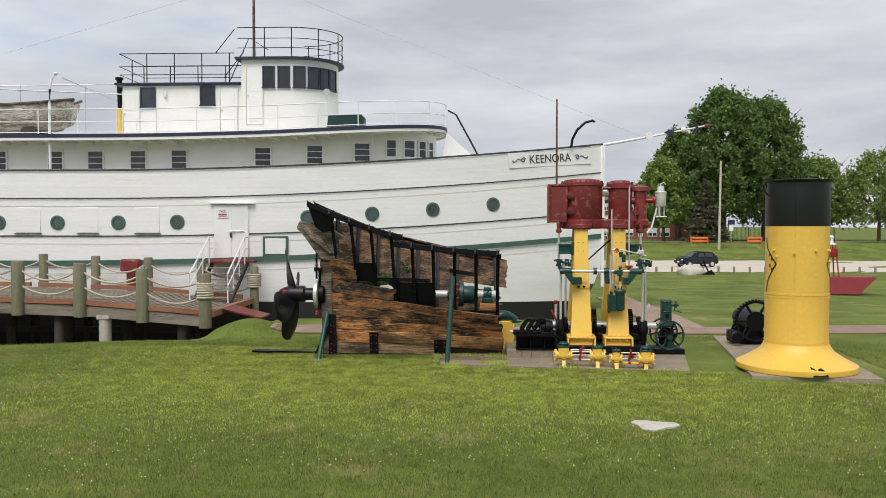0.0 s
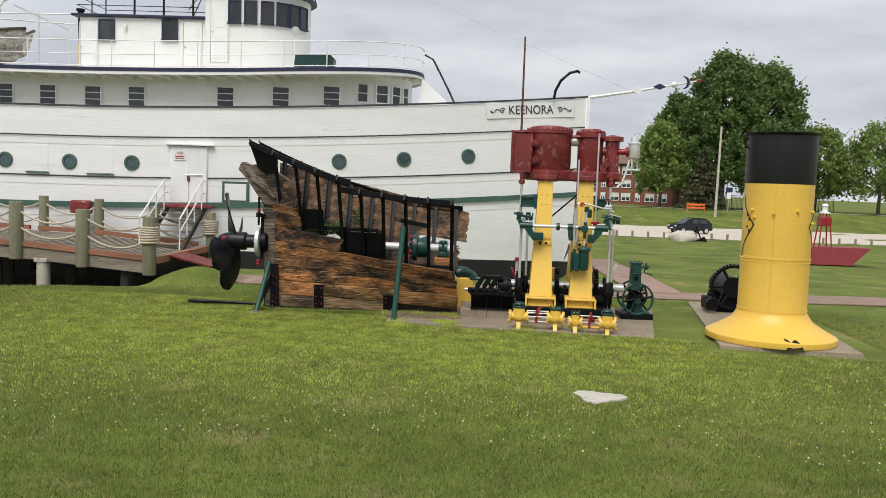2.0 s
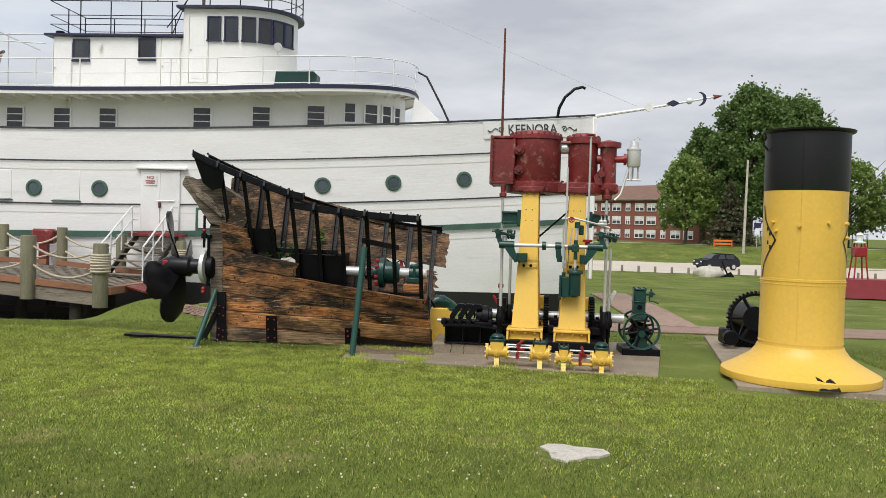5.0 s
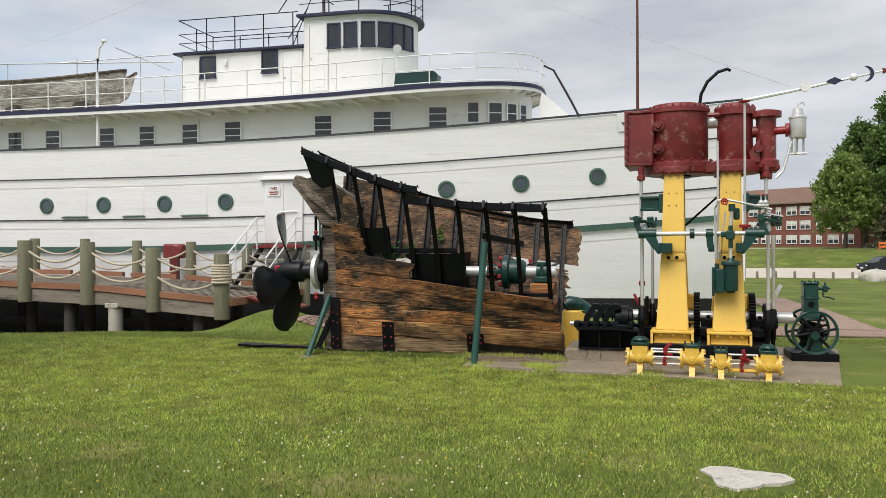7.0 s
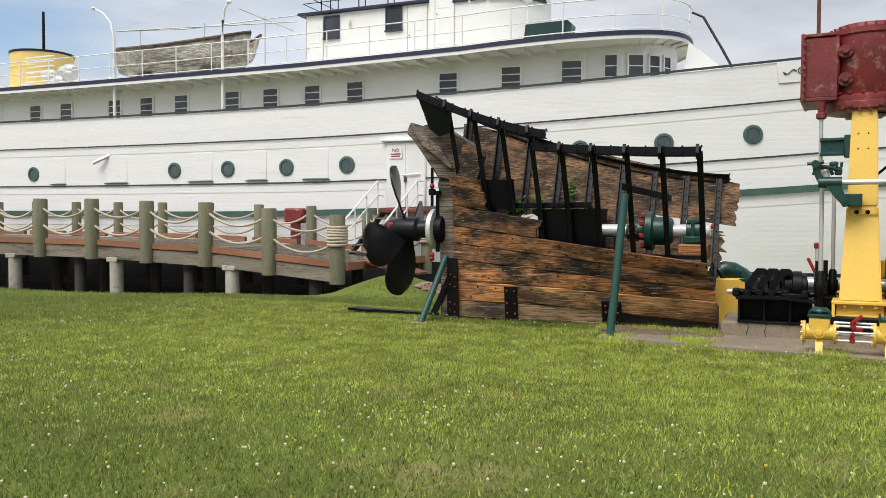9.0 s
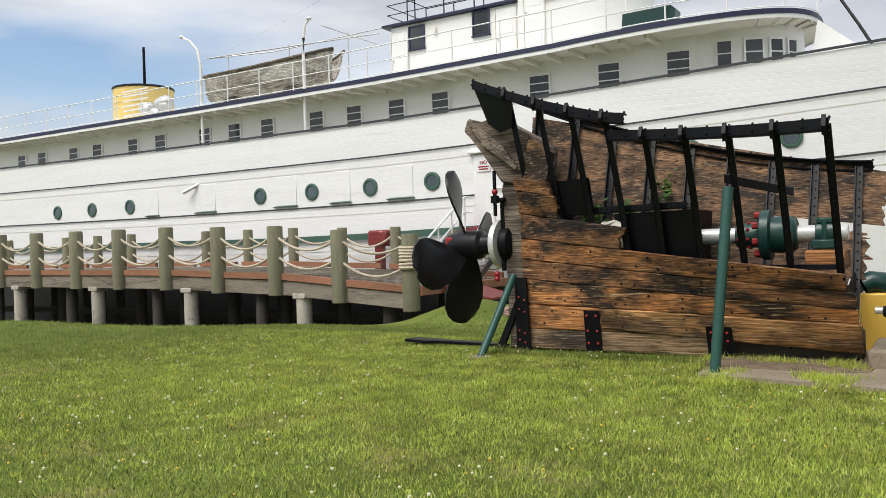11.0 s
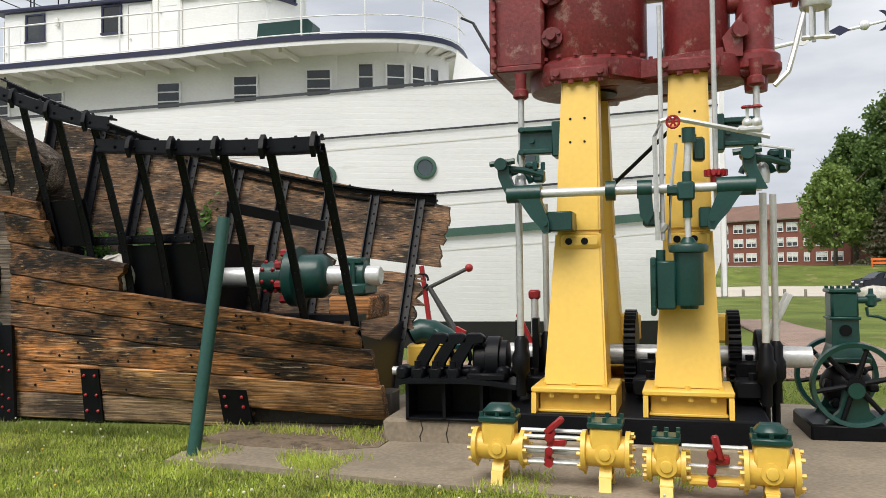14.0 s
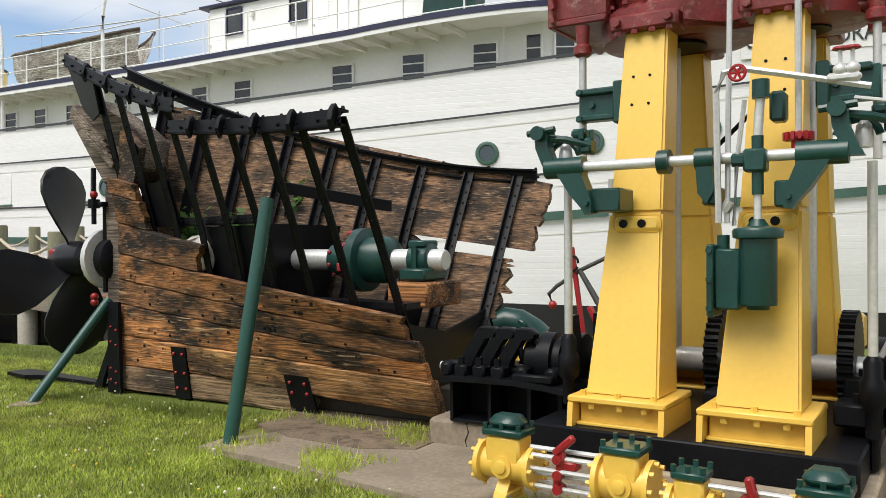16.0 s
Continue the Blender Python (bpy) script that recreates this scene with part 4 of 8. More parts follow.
def strake(fn, lo, hi, x0, x1, ragged, th, material, inward, proud=0.0):
    """One bent plank between two edges given at stern and front; ragged: how far the ends stagger."""
    nx, nz = 22, 7
    FS = (0.0, 0.05, 0.3, 0.5, 0.7, 0.95, 1.0)
    r = random.Random(int(1000 * (lo[0] + hi[1] + x1)))
    outer, inner = [], []
    ends = [(x0 + r.uniform(0, ragged) * 0.2, x1 - r.uniform(0, ragged) * 0.6) for _ in range(nz)]
    ends[1], ends[-2] = ends[0], ends[-1]
    for k in range(nz):
        f = FS[k]
        ro, ri = [], []
        for i in range(nx):
            x = ends[k][0] + (ends[k][1] - ends[k][0]) * i / (nx - 1)
            u = (x - SX) / (FX - SX)
            zl, zh = lo[0] + (lo[1] - lo[0]) * u - 0.001, hi[0] + (hi[1] - hi[0]) * u + 0.001
            z = zl + (zh - zl) * f
            wob = 0.008 * math.sin(x * 5.3 + lo[0] * 9) + 0.006 * math.sin(x * 13 + f * 4) + 0.012 * noise.noise(Vector((x * 1.1, z * 14, lo[0])))
            rnd = 0.026 if k in (0, nz - 1) else 0.0
            ro.append(fn(x, z, rnd + wob - proud))
            ri.append(fn(x, z, th))
        outer.append(ro)
        inner.append(ri)
    bm = B()
    a, b = grid(bm, outer), grid(bm, inner)
    for i in range(nz - 1):
        for c in (0, nx - 1):
            bm.faces.new((a[i][c], a[i + 1][c], b[i + 1][c], b[i][c]))
    for j in range(nx - 1):
        for q in (0, nz - 1):
            bm.faces.new((a[q][j], a[q][j + 1], b[q][j + 1], b[q][j]))
    return part("plank", bm, material, wreck)


S_ = [0.03, 0.32, 0.70, 1.08, 1.38, 1.69, 2.07, 2.42, 2.62]
F_ = [0.00, 0.30, 0.53, 0.70, 0.90, 1.12, 1.34, 1.54, 1.7]
for k, (x0, x1, rg) in enumerate(((-2.98, 0.15, 0.25), (-3.02, 1.62, 0.03), (-3.0, 1.6, 0.03), (-3.0, 1.6, 0.04), (-3.02, 1.52, 0.12), (-3.02, -1.2, 0.25), (-3.02, -2.28, 0.08), (-3.04, -2.36, 0.06))):
    strake(near, (S_[k], F_[k]), (S_[k + 1], F_[k + 1]), x0, x1, rg, 0.09, "plank_grey" if k == 0 else "plank" if k < 3 or k == 4 else "plank_dark", 1)
strake(near, (0.44, 0.15), (0.71, 0.52), -1.72, 1.63, 0.03, 0.12, "plank_blond", 1, 0.018)
S2 = [0.03, 0.45, 0.88, 1.25, 1.62, 2.0, 2.4, 2.8, 3.2, 3.62]
F2 = [0.05, 0.36, 0.68, 0.98, 1.24, 1.50, 1.72, 2.0, 2.26, 2.52]
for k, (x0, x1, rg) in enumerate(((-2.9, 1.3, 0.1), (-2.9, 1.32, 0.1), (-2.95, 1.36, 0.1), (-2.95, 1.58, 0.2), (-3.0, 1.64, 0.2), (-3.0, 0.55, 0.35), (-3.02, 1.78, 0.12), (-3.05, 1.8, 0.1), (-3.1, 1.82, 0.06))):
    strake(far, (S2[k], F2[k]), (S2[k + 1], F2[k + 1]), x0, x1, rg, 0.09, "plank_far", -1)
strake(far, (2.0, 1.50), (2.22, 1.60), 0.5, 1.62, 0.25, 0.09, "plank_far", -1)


def strip(bm, pts, w, th):
    """A flat bar through places: w its width vector, th its thickness vector."""
    w = Vector(w)
    return shell(bm, [[p, p + w] for p in pts], th)


RIBS = [1.40 - 0.552 * k for k in range(9)]


def rail_near(x):
    if x > -1.0:
        z = 2.77 + 0.24 * (max(0.0, 1.6 - x) / 3.0) ** 1.5
    else:
        z = 3.17 + 0.88 * (max(0.0, -1.0 - x) / 2.6) ** 1.25
    return z


def rail_far(x):
    return 2.56 + 1.5 * (max(0.0, 1.75 - x) / 5.35) ** 1.75


def rivets(bm, pts, r=0.018):
    for p in pts:
        bmesh.ops.create_cone(bm, cap_ends=True, segments=6, radius1=r, radius2=r * 0.5, depth=r, matrix=Matrix.Translation(p) @ Matrix.Rotation(radians(90), 4, "X"))


for i, x in enumerate(RIBS):
    zt = rail_near(x)
    z0 = 0.25 if x > -2.3 else 1.2
    zs = lin(z0, zt + 0.02, 14)
    bm = B()
    def canted(z, c=max(0.0, 0.035 * (i - 3)), zt=zt):
        return x + c * max(0.0, (zt - z) / 2.0)

    strip(bm, [near(canted(z), z, 0.10) for z in zs], (0.085, 0, 0), (0, 0.018, 0))
    strip(bm, [near(canted(z), z, 0.10) for z in zs], (0.016, 0, 0), (0, 0.085, 0))
    rivets(bm, [near(canted(z), z, 0.09) + Vector((0.045, 0, 0)) for z in lin(z0 + 0.1, zt - 0.15, 15)], 0.014)
    part("rib", bm, "black_iron", wreck, "black riveted iron rib")
    zt = rail_far(x)
    zs = lin(0.25, zt, 14)
    bm = B()
    strip(bm, [far(x, z, 0.11) for z in zs], (0.10, 0, 0), (0, -0.018, 0))
    strip(bm, [far(x, z, 0.12) for z in zs], (0.016, 0, 0), (0, -0.075, 0))
    rivets(bm, [far(x, z, 0.13) + Vector((0.062, 0, 0)) for z in lin(0.5, zt - 0.12, 17)], 0.017)
    part("rib", bm, "black_iron", wreck, "black riveted iron rib")


def angle_rail(fn, rail, x0, x1, inn, web, flange, label):
    pts = [fn(x, rail(x), inn) for x in lin(x0, x1, 24)]
    bm = B()
    sg = 1 if fn is near else -1
    strip(bm, [p - Vector((0, 0, web / 2)) for p in pts], (0, 0, web), (0, 0.022 * sg, 0))
    strip(bm, [p + Vector((0, 0, web / 2)) for p in pts], (0, flange * sg, 0), (0, 0, 0.02))
    strip(bm, [p - Vector((0, 0, web / 2)) for p in pts], (0, flange * sg * 0.8, 0), (0, 0, 0.02))
    r = part("gunwale", bm, "black_iron", wreck, label)
    bm = B()
    for x in lin(x0, x1, 11):
        p = fn(x, rail(x), inn)
        bmesh.ops.create_cone(bm, cap_ends=True, segments=6, radius1=0.02, radius2=0.012, depth=0.025, matrix=Matrix.Translation(p + Vector((0, 0.05 * sg, web / 2 + 0.03))))
        bmesh.ops.create_cone(bm, cap_ends=True, segments=6, radius1=0.018, radius2=0.01, depth=0.02, matrix=Matrix.Translation(p + Vector((0, -0.012 * sg, 0))) @ Matrix.Rotation(radians(90), 4, "X"))
    part("bolts", bm, "black_iron", r)
    return r


angle_rail(near, lambda x: 2.77 + 0.24 * (max(0.0, 1.6 - x) / 3.0) ** 1.5, 1.47, -1.3, 0.05, 0.12, 0.13, "black iron gunwale beam")
angle_rail(near, rail_near, -1.0, -3.62, 0.0, 0.125, 0.15, "black iron gunwale sweeping up to the stern")
angle_rail(far, rail_far, 1.62, -3.62, 0.06, 0.13, 0.13, "black iron gunwale beam")
for x in RIBS:
    p = near(x, rail_near(x), 0.0)
    bm = B()
    slab(bm, [p + Vector(q) for q in ((0, 0.0, -0.11), (0, -0.045, -0.02), (0, -0.02, 0.07), (0, 0.02, 0.115), (0, 0.07, 0.075), (0, 0.13, 0.06), (0, 0.03, -0.02))], (0.045, 0, 0))
    part("bracket", bm, "black_iron", wreck)
# stern plates and inner plating
bm = B()
pts = [near(-3.6, 4.0, 0.02), near(-3.42, 3.45, 0.06), near(-3.2, 3.3, 0.06), near(-2.95, 3.35, 0.06), near(-2.85, 3.75, 0.02)]
slab(bm, pts, (0, 0.03, 0))
part("stern_plate", bm, "black_iron", wreck, "black perforated stern plate")
bm = B()
shell(bm, [[near(x, z, 0.16) for x in lin(-2.38, -1.75, 5)] for z in lin(2.0, 2.5, 4)], (0, 0.02, 0))
part("inner_plate", bm, "black_iron", wreck, "black riveted inner plate")
bm = B()
strip(bm, [near(x, 2.0, 0.2) for x in lin(-2.4, -0.35, 8)], (0, 0, 0.09), (0, 0.02, 0))
strip(bm, [near(x, 2.0, 0.2) for x in lin(-2.4, -0.35, 8)], (0, 0.12, 0), (0, 0, 0.02))
rivets(bm, [near(x, 2.05, 0.19) for x in lin(-2.3, -0.4, 22)], 0.014)
part("stringer", bm, "black_iron", wreck)
bm = B()
strip(bm, [near(x, 1.18, 0.2) for x in lin(-1.0, 1.45, 8)], (0, 0, 0.06), (0, 0.25, 0))
part("stringer", bm, "black_iron", wreck)
bm = B()
strip(bm, [Vector((0.2 + 0.62 * t, near(0.3, 2.3, 0.2).y + 0.95 * t, 2.27 - 0.16 * t)) for t in lin(0, 1, 5)], (0, 0, 0.11), (0.02, 0.05, 0))
part("cross_bar", bm, "black_iron", wreck)
for x, zt in ((-1.32, 1.98), (-0.42, 2.0), (0.75, 1.15)):
    bm = B()
    slab(bm, [near(x, 0.15, 0.2), near(x, 0.8, 0.2), near(x, zt, 0.24), far(x, zt, 0.2), far(x, 0.8, 0.2), far(x, 0.15, 0.2)], (0.03, 0, 0))
    part("floor_plate", bm, "black_iron", wreck)
bm = B()
shell(bm, [[near(x, z, 0.22) for x in lin(-1.45, -0.2, 5)] for z in lin(1.3, 1.98, 4)], (0, 0.02, 0))
part("inner_plate", bm, "black_iron", wreck)
bm = B()
shell(bm, [[far(x, z, 0.2) for x in lin(-2.4, -0.4, 6)] for z in lin(0.6, 1.9, 4)], (0, -0.02, 0))
part("inner_plate", bm, "black_iron", wreck)
bm = B()
box(bm, (-0.7, HC, 0.22), (4.6, 0.3, 0.36), bev=0.02)
part("keelson", bm, "dark_timber", wreck)
bm = B()
slab(bm, [near(1.42, 0.12, 0.16), near(1.42, 1.05, 0.16), Vector((1.42, HC, 0.92)), far(1.42, 1.08, 0.12), far(1.42, 0.5, 0.1), far(1.42, 0.05, 0.1)], (0.03, 0, 0))
part("end_plate", bm, "black_iron", wreck)
# stern post and horn timber
bm = B()
slab(bm, [(-3.28, HC - 0.15, 0.0), (-3.0, HC - 0.15, 0.0), (-3.02, HC - 0.15, 2.4), (-3.1, HC - 0.15, 2.62), (-3.3, HC - 0.15, 2.66), (-3.36, HC - 0.15, 2.45), (-3.3, HC - 0.15, 2.2)], (0, 0.3, 0))
bmesh.ops.bevel(bm, geom=list(bm.edges), offset=0.02, segments=1, affect="EDGES")
part("stern_post", bm, "grey_wood", wreck, "silver-grey cracked stern post")
bm = B()
slab(bm, [(-3.32, HC - 0.2, 2.55), (-2.98, HC - 0.2, 2.5), (-2.55, HC - 0.2, 2.72), (-2.5, HC - 0.2, 3.05), (-2.8, HC - 0.2, 3.25), (-3.45, HC - 0.2, 3.62), (-3.62, HC - 0.2, 3.5), (-3.9, HC - 0.2, 3.62), (-3.98, HC - 0.2, 3.42), (-3.62, HC - 0.2, 3.05)], (0, 0.36, 0))
bmesh.ops.bevel(bm, geom=list(bm.edges), offset=0.03, segments=1, affect="EDGES")
part("horn_timber", bm, "grey_wood", wreck, "split grey horn timber")
for k in range(5):
    bm = B()
    box(bm, (-3.55 + 0.06 * k, HC - 0.23 - 0.012 * k, 3.3 - 0.08 * k), (0.75, 0.05, 0.07), (0, 38, 0), bev=0.01)
    part("splinter", bm, "grey_wood", wreck)
bm = B()
slab(bm, [(-2.92, HC - 0.3, 2.5), (-2.55, HC - 0.42, 2.35), (-2.3, HC - 0.5, 2.9), (-2.75, HC - 0.4, 3.2)], (0, 0.1, 0.02))
part("broken_board", bm, "plank_far", wreck)
# shaft line
def sh(bm, prof, seg=22):
    return lathe(bm, prof, (0, HC - 0.03, 1.62), "x", seg)


part("stern_tube", sh(B(), [(0.19, -3.0), (0.2, -1.6), (0.24, -1.55), (0.24, -1.4), (0.19, -1.35), (0.19, -0.85), (0.29, -0.83), (0.29, -0.74), (0.16, -0.72), (0.16, -0.6)]), "black_iron", wreck, "black stern tube with flanges")
part("shaft", sh(B(), [(0.11, -0.65), (0.11, 1.43), (0.095, 1.46)]), "steel", wreck, "silver propeller shaft")
part("coupling", sh(B(), [(0.155, 0.12), (0.165, 0.13), (0.165, 0.42), (0.31, 0.43), (0.33, 0.45), (0.33, 0.55), (0.24, 0.57), (0.24, 0.8), (0.2, 0.86), (0.14, 0.88)]), "green", wreck, "green shaft coupling with red bolts")
bm = B()
for k in range(8):
    a = 2 * math.pi * (k + 0.4) / 8
    y, z = HC - 0.03 + 0.27 * math.cos(a), 1.62 + 0.27 * math.sin(a)
    cyl(bm, (0.36, y, z), (0.43, y, z), 0.045, seg=6)
    for xx in (0.16, 0.28):
        y2, z2 = HC - 0.03 + 0.17 * math.cos(a), 1.62 + 0.17 * math.sin(a)
        ball(bm, (xx, y2, z2), 0.024, seg=6)
    y3, z3 = HC - 0.03 + 0.24 * math.cos(a), 1.62 + 0.24 * math.sin(a)
    cyl(bm, (-0.74, y3, z3), (-0.66, y3, z3), 0.035, seg=6)
part("bolts", bm, "red", wreck, "red hexagonal bolts")
bm = B()
box(bm, (1.2, HC - 0.03, 1.48), (0.3, 0.44, 0.12), bev=0.02)
lathe(bm, [(0.15, 1.09), (0.165, 1.1), (0.165, 1.3), (0.15, 1.31)], (0, HC - 0.03, 1.62), "x", 16)
box(bm, (1.2, HC - 0.03, 1.78), (0.2, 0.26, 0.07), bev=0.015)
for dy in (-0.17, 0.17):
    cyl(bm, (1.2, HC - 0.03 + dy, 1.5), (1.2, HC - 0.03 + dy, 1.76), 0.03, seg=6)
part("bearing_block", bm, "green", wreck, "green bearing block")
part("bearing_timber", box(B(), (1.22, HC - 0.03, 1.29), (0.45, 0.7, 0.24), bev=0.02), "plank", wreck)
# plates bolted to the planks
for x, z0, z1, w in ((-1.86, 0.02, 0.62, 0.24), (-0.06, 0.0, 0.44, 0.34)):
    bm = B()
    shell(bm, [[near(xx, z, -0.03) for xx in lin(x - w / 2, x + w / 2, 3)] for z in lin(z0, z1, 3)], (0, 0.03, 0))
    pl = part("strap_plate", bm, "black_iron", wreck, "black bolted iron plate")
    bm = B()
    for xx in (x - w * 0.3, x + w * 0.3):
        for z in ((z1 - 0.08, z0 + 0.25) if z1 < 0.5 else (z1 - 0.08, z1 - 0.3, z0 + 0.12)):
            ball(bm, near(xx, z, -0.035), 0.02, seg=6)
    part("bolts", bm, "red", pl)
bm = B()
slab(bm, [(-3.08, HC - 0.33, 0.0), (-2.86, HC - 0.33, 0.0), (-2.9, HC - 0.33, 1.1), (-3.08, HC - 0.33, 1.1)], (0, 0.05, 0))
stand = part("stern_stand", bm, "black_iron", wreck, "black iron stern stand")
bm = B()
slab(bm, [(-3.5, HC - 0.2, 0.0), (-3.38, HC - 0.2, 0.0), (-3.05, HC - 0.2, 0.75), (-3.05, HC - 0.2, 0.95)], (0, 0.06, 0))
part("leg", bm, "black_iron", stand)
bm = B()
for z in (0.16, 0.3, 0.62, 0.8):
    ball(bm, (-3.02, HC - 0.335, z), 0.017, seg=6)
    ball(bm, (-2.93, HC - 0.335, z - 0.04), 0.017, seg=6)
part("bolts", bm, "red", stand)
bm = B()
for k in range(70):
    x = random.uniform(-2.8, 1.4)
    kk = random.choice((1, 2, 3, 4))
    u = (x - SX) / (FX - SX)
    lo_, hi_ = S_[kk] + (F_[kk] - S_[kk]) * u, S_[kk + 1] + (F_[kk + 1] - S_[kk + 1]) * u
    p = near(x, lo_ + (hi_ - lo_) * random.choice((0.25, 0.75)), 0.0)
    cyl(bm, p + Vector((0, -0.008, 0)), p + Vector((0, 0.01, 0)), 0.016, seg=6)
part("spike_heads", bm, "black_iron", wreck, "dark spike heads in planks")
for a, b, r in (((0.16, 20.34, -0.05), (0.30, 20.71, 2.2), 0.062), ((-3.18, 20.67, -0.05), (-3.13, 21.73, 1.12), 0.055)):
    p = thing("prop_pole", (a[0], a[1], 0), "dark green steel pole propping the old hull", "pole", "hull props")
    part("tube", cyl(B(), a, b, r, seg=14), "green_pole", p)
    part("foot", lathe(B(), [(0.17, -0.02), (0.17, 0.03), (0.08, 0.035)], (a[0], a[1], 0), "z", 14), "concrete", p)
bm = B()
bmesh.ops.create_icosphere(bm, subdivisions=3, radius=0.24, matrix=Matrix.Translation((-1.48, HC - 0.3, 1.72)) @ Matrix.Diagonal((1.15, 0.8, 0.9, 1)))
for v in bm.verts:
    v.co += Vector((0.6, 1, 1)) * (0.12 * noise.noise(v.co * 5.0) + 0.05 * noise.noise(v.co * 13.0))
tagged(part("foam_lump", bm, "stone", smooth=0), "pale crumbling lump lodged in old hull", "lump")
# weeds growing inside the hull


def leaves(name, n, spread, size, material, label, category, seed, parent=None):
    """A cloud of small folded leaves in ellipsoids (centre, radii)."""
    r = np.random.RandomState(seed)
    V, Fc = [], []
    tot = sum(c[2] for c in spread)
    for c, rad, wgt in spread:
        k = int(n * wgt / tot)
        d = r.normal(size=(k, 3))
        d /= np.linalg.norm(d, axis=1)[:, None]
        p = np.array(c) + d * np.array(rad) * np.abs(r.normal(0.62, 0.36, (k, 1)))
        a = r.normal(size=(k, 3))
        a /= np.linalg.norm(a, axis=1)[:, None]
        b = np.cross(a, r.normal(size=(k, 3)))
        b /= np.linalg.norm(b, axis=1)[:, None]
        s = size * r.uniform(0.6, 1.3, (k, 1))
        q = np.stack([p - a * s, p + b * s * 0.6, p + a * s, p - b * s * 0.6], 1).reshape(-1, 3)
        base = len(V)
        V.extend(map(tuple, q))
        Fc.extend((base + 4 * i, base + 4 * i + 1, base + 4 * i + 2, base + 4 * i + 3) for i in range(k))
    me = bpy.data.meshes.new(name)
    o = ORIGIN.get(parent.name, Vector()) if parent else Vector()
    me.from_pydata([(x - o.x, y - o.y, z - o.z) for x, y, z in V], [], Fc)
    me.materials.append(M[material])
    ob = new(name, me)
    if parent:
        ob.parent = parent
        if label:
            tagged(ob, label)
    else:
        tagged(ob, label, category)
    return ob


for c, rr, n in (((-1.9, 21.85, 1.95), (0.2, 0.2, 0.22), 140), ((-1.1, 22.9, 2.3), (0.16, 0.2, 0.38), 190), ((-1.55, 22.3, 2.0), (0.18, 0.2, 0.2), 110)):
    w = thing("weed", (c[0], c[1], 0.3), "leafy green weed growing inside the old hull", "plant", "weeds in the hull")
    part("stem", tube(B(), [(c[0], c[1], 0.3), (c[0] + 0.03, c[1], c[2] + rr[2] * 0.6)], 0.012, 5, 0.005), "leaf", w)
    leaves("foliage", n, [(c, rr, 1)], 0.055, "weed", "", "", int(c[2] * 100), w)

# ---- propeller ----
prop = thing("propeller", (-3.9, HC, 0.0), "large black four-bladed ship propeller at the old stern", "propeller")
part("hub", sh(B(), [(0.05, -4.5), (0.12, -4.48), (0.19, -4.35), (0.23, -4.15), (0.23, -3.8), (0.17, -3.75), (0.17, -3.45)]), "prop_black", prop)
part("hub_patch", box(B(), (-4.3, HC - 0.19, 1.68), (0.14, 0.06, 0.13), bev=0.02), "red", prop, "red painted hub patch")
part("collar", sh(B(), [(0.36, -3.5), (0.38, -3.48), (0.38, -3.4), (0.2, -3.38)]), "steel", prop, "silver ring behind the hub")
part("gland", sh(B(), [(0.27, -3.38), (0.27, -3.25), (0.2, -3.2)]), "black_iron", prop)
for ang in (93, 195, 277, 12):
    a = radians(ang)
    # angle 90 points up, 180 toward the lawn
    d = Vector((0, math.cos(a), math.sin(a)))
    t = Vector((0, -math.sin(a), math.cos(a)))
    rows = []
    for r_, wl_, wr_ in ((0.16, 0.13, 0.13), (0.32, 0.22, 0.2), (0.52, 0.33, 0.3), (0.76, 0.43, 0.4), (0.98, 0.45, 0.43), (1.15, 0.38, 0.38), (1.28, 0.24, 0.26), (1.34, 0.08, 0.1)):
        ph = math.atan2(1.75, 2 * math.pi * max(r_, 0.22))
        r_ *= 0.93
        c = Vector((-4.05 - 0.15 * r_, HC, 1.58)) + d * r_
        w = t * math.cos(ph) + Vector((1, 0, 0)) * math.sin(ph)
        nrm = w.cross(d)
        rows.append([c + w * 0.95 * (-wl_ + (wl_ + wr_) * k / 6) + nrm * (0.045 * (1 - (k / 3 - 1) ** 2) * (1.2 - r_ * 0.8) + 0.05 * (k / 3 - 1) ** 2) for k in range(7)])
    bm = B()
    nr = (rows[3][6] - rows[3][0]).cross(d).normalized()
    shell(bm, rows, nr * 0.035)
    part("blade", bm, "prop_black", prop)
bm = B()
cyl(bm, (-3.42, HC - 0.25, 2.05), (-3.42, HC - 0.25, 2.75), 0.03, seg=8)
cyl(bm, (-3.42, HC - 0.25, 2.25), (-3.42, HC - 0.25, 2.36), 0.07, seg=8)
cyl(bm, (-3.36, HC - 0.12, 1.2), (-3.36, HC - 0.12, 2.3), 0.04, seg=8)
box(bm, (-3.38, HC, 2.3), (0.2, 0.5, 0.06), bev=0.01)
part("rudder_bearing", bm, "black_iron", prop, "black rudder bearing")
bm = B()
for z in (2.42, 1.15, 1.08):
    ball(bm, (-3.42, HC - 0.25, z), 0.05, seg=8)
part("bolts", bm, "red", prop)
bm = B()
slab(bm, [(-5.2, 21.75, 0.05), (-4.75, 21.7, 0.04), (-4.6, 21.85, 0.03), (-3.4, 21.9, 0.0), (-3.4, 22.05, 0.0), (-4.7, 22.1, 0.03), (-5.15, 22.05, 0.05)], (0, 0, 0.045))
tagged(part("rudder_shoe", bm, "black_iron", smooth=0), "flat grey iron rudder shoe lying on grass", "iron bar")

# ---- dock ----
dock = thing("dock", (-16, 28.4, -1.3), "grey timber boardwalk dock on piles with reddish boards", "dock")


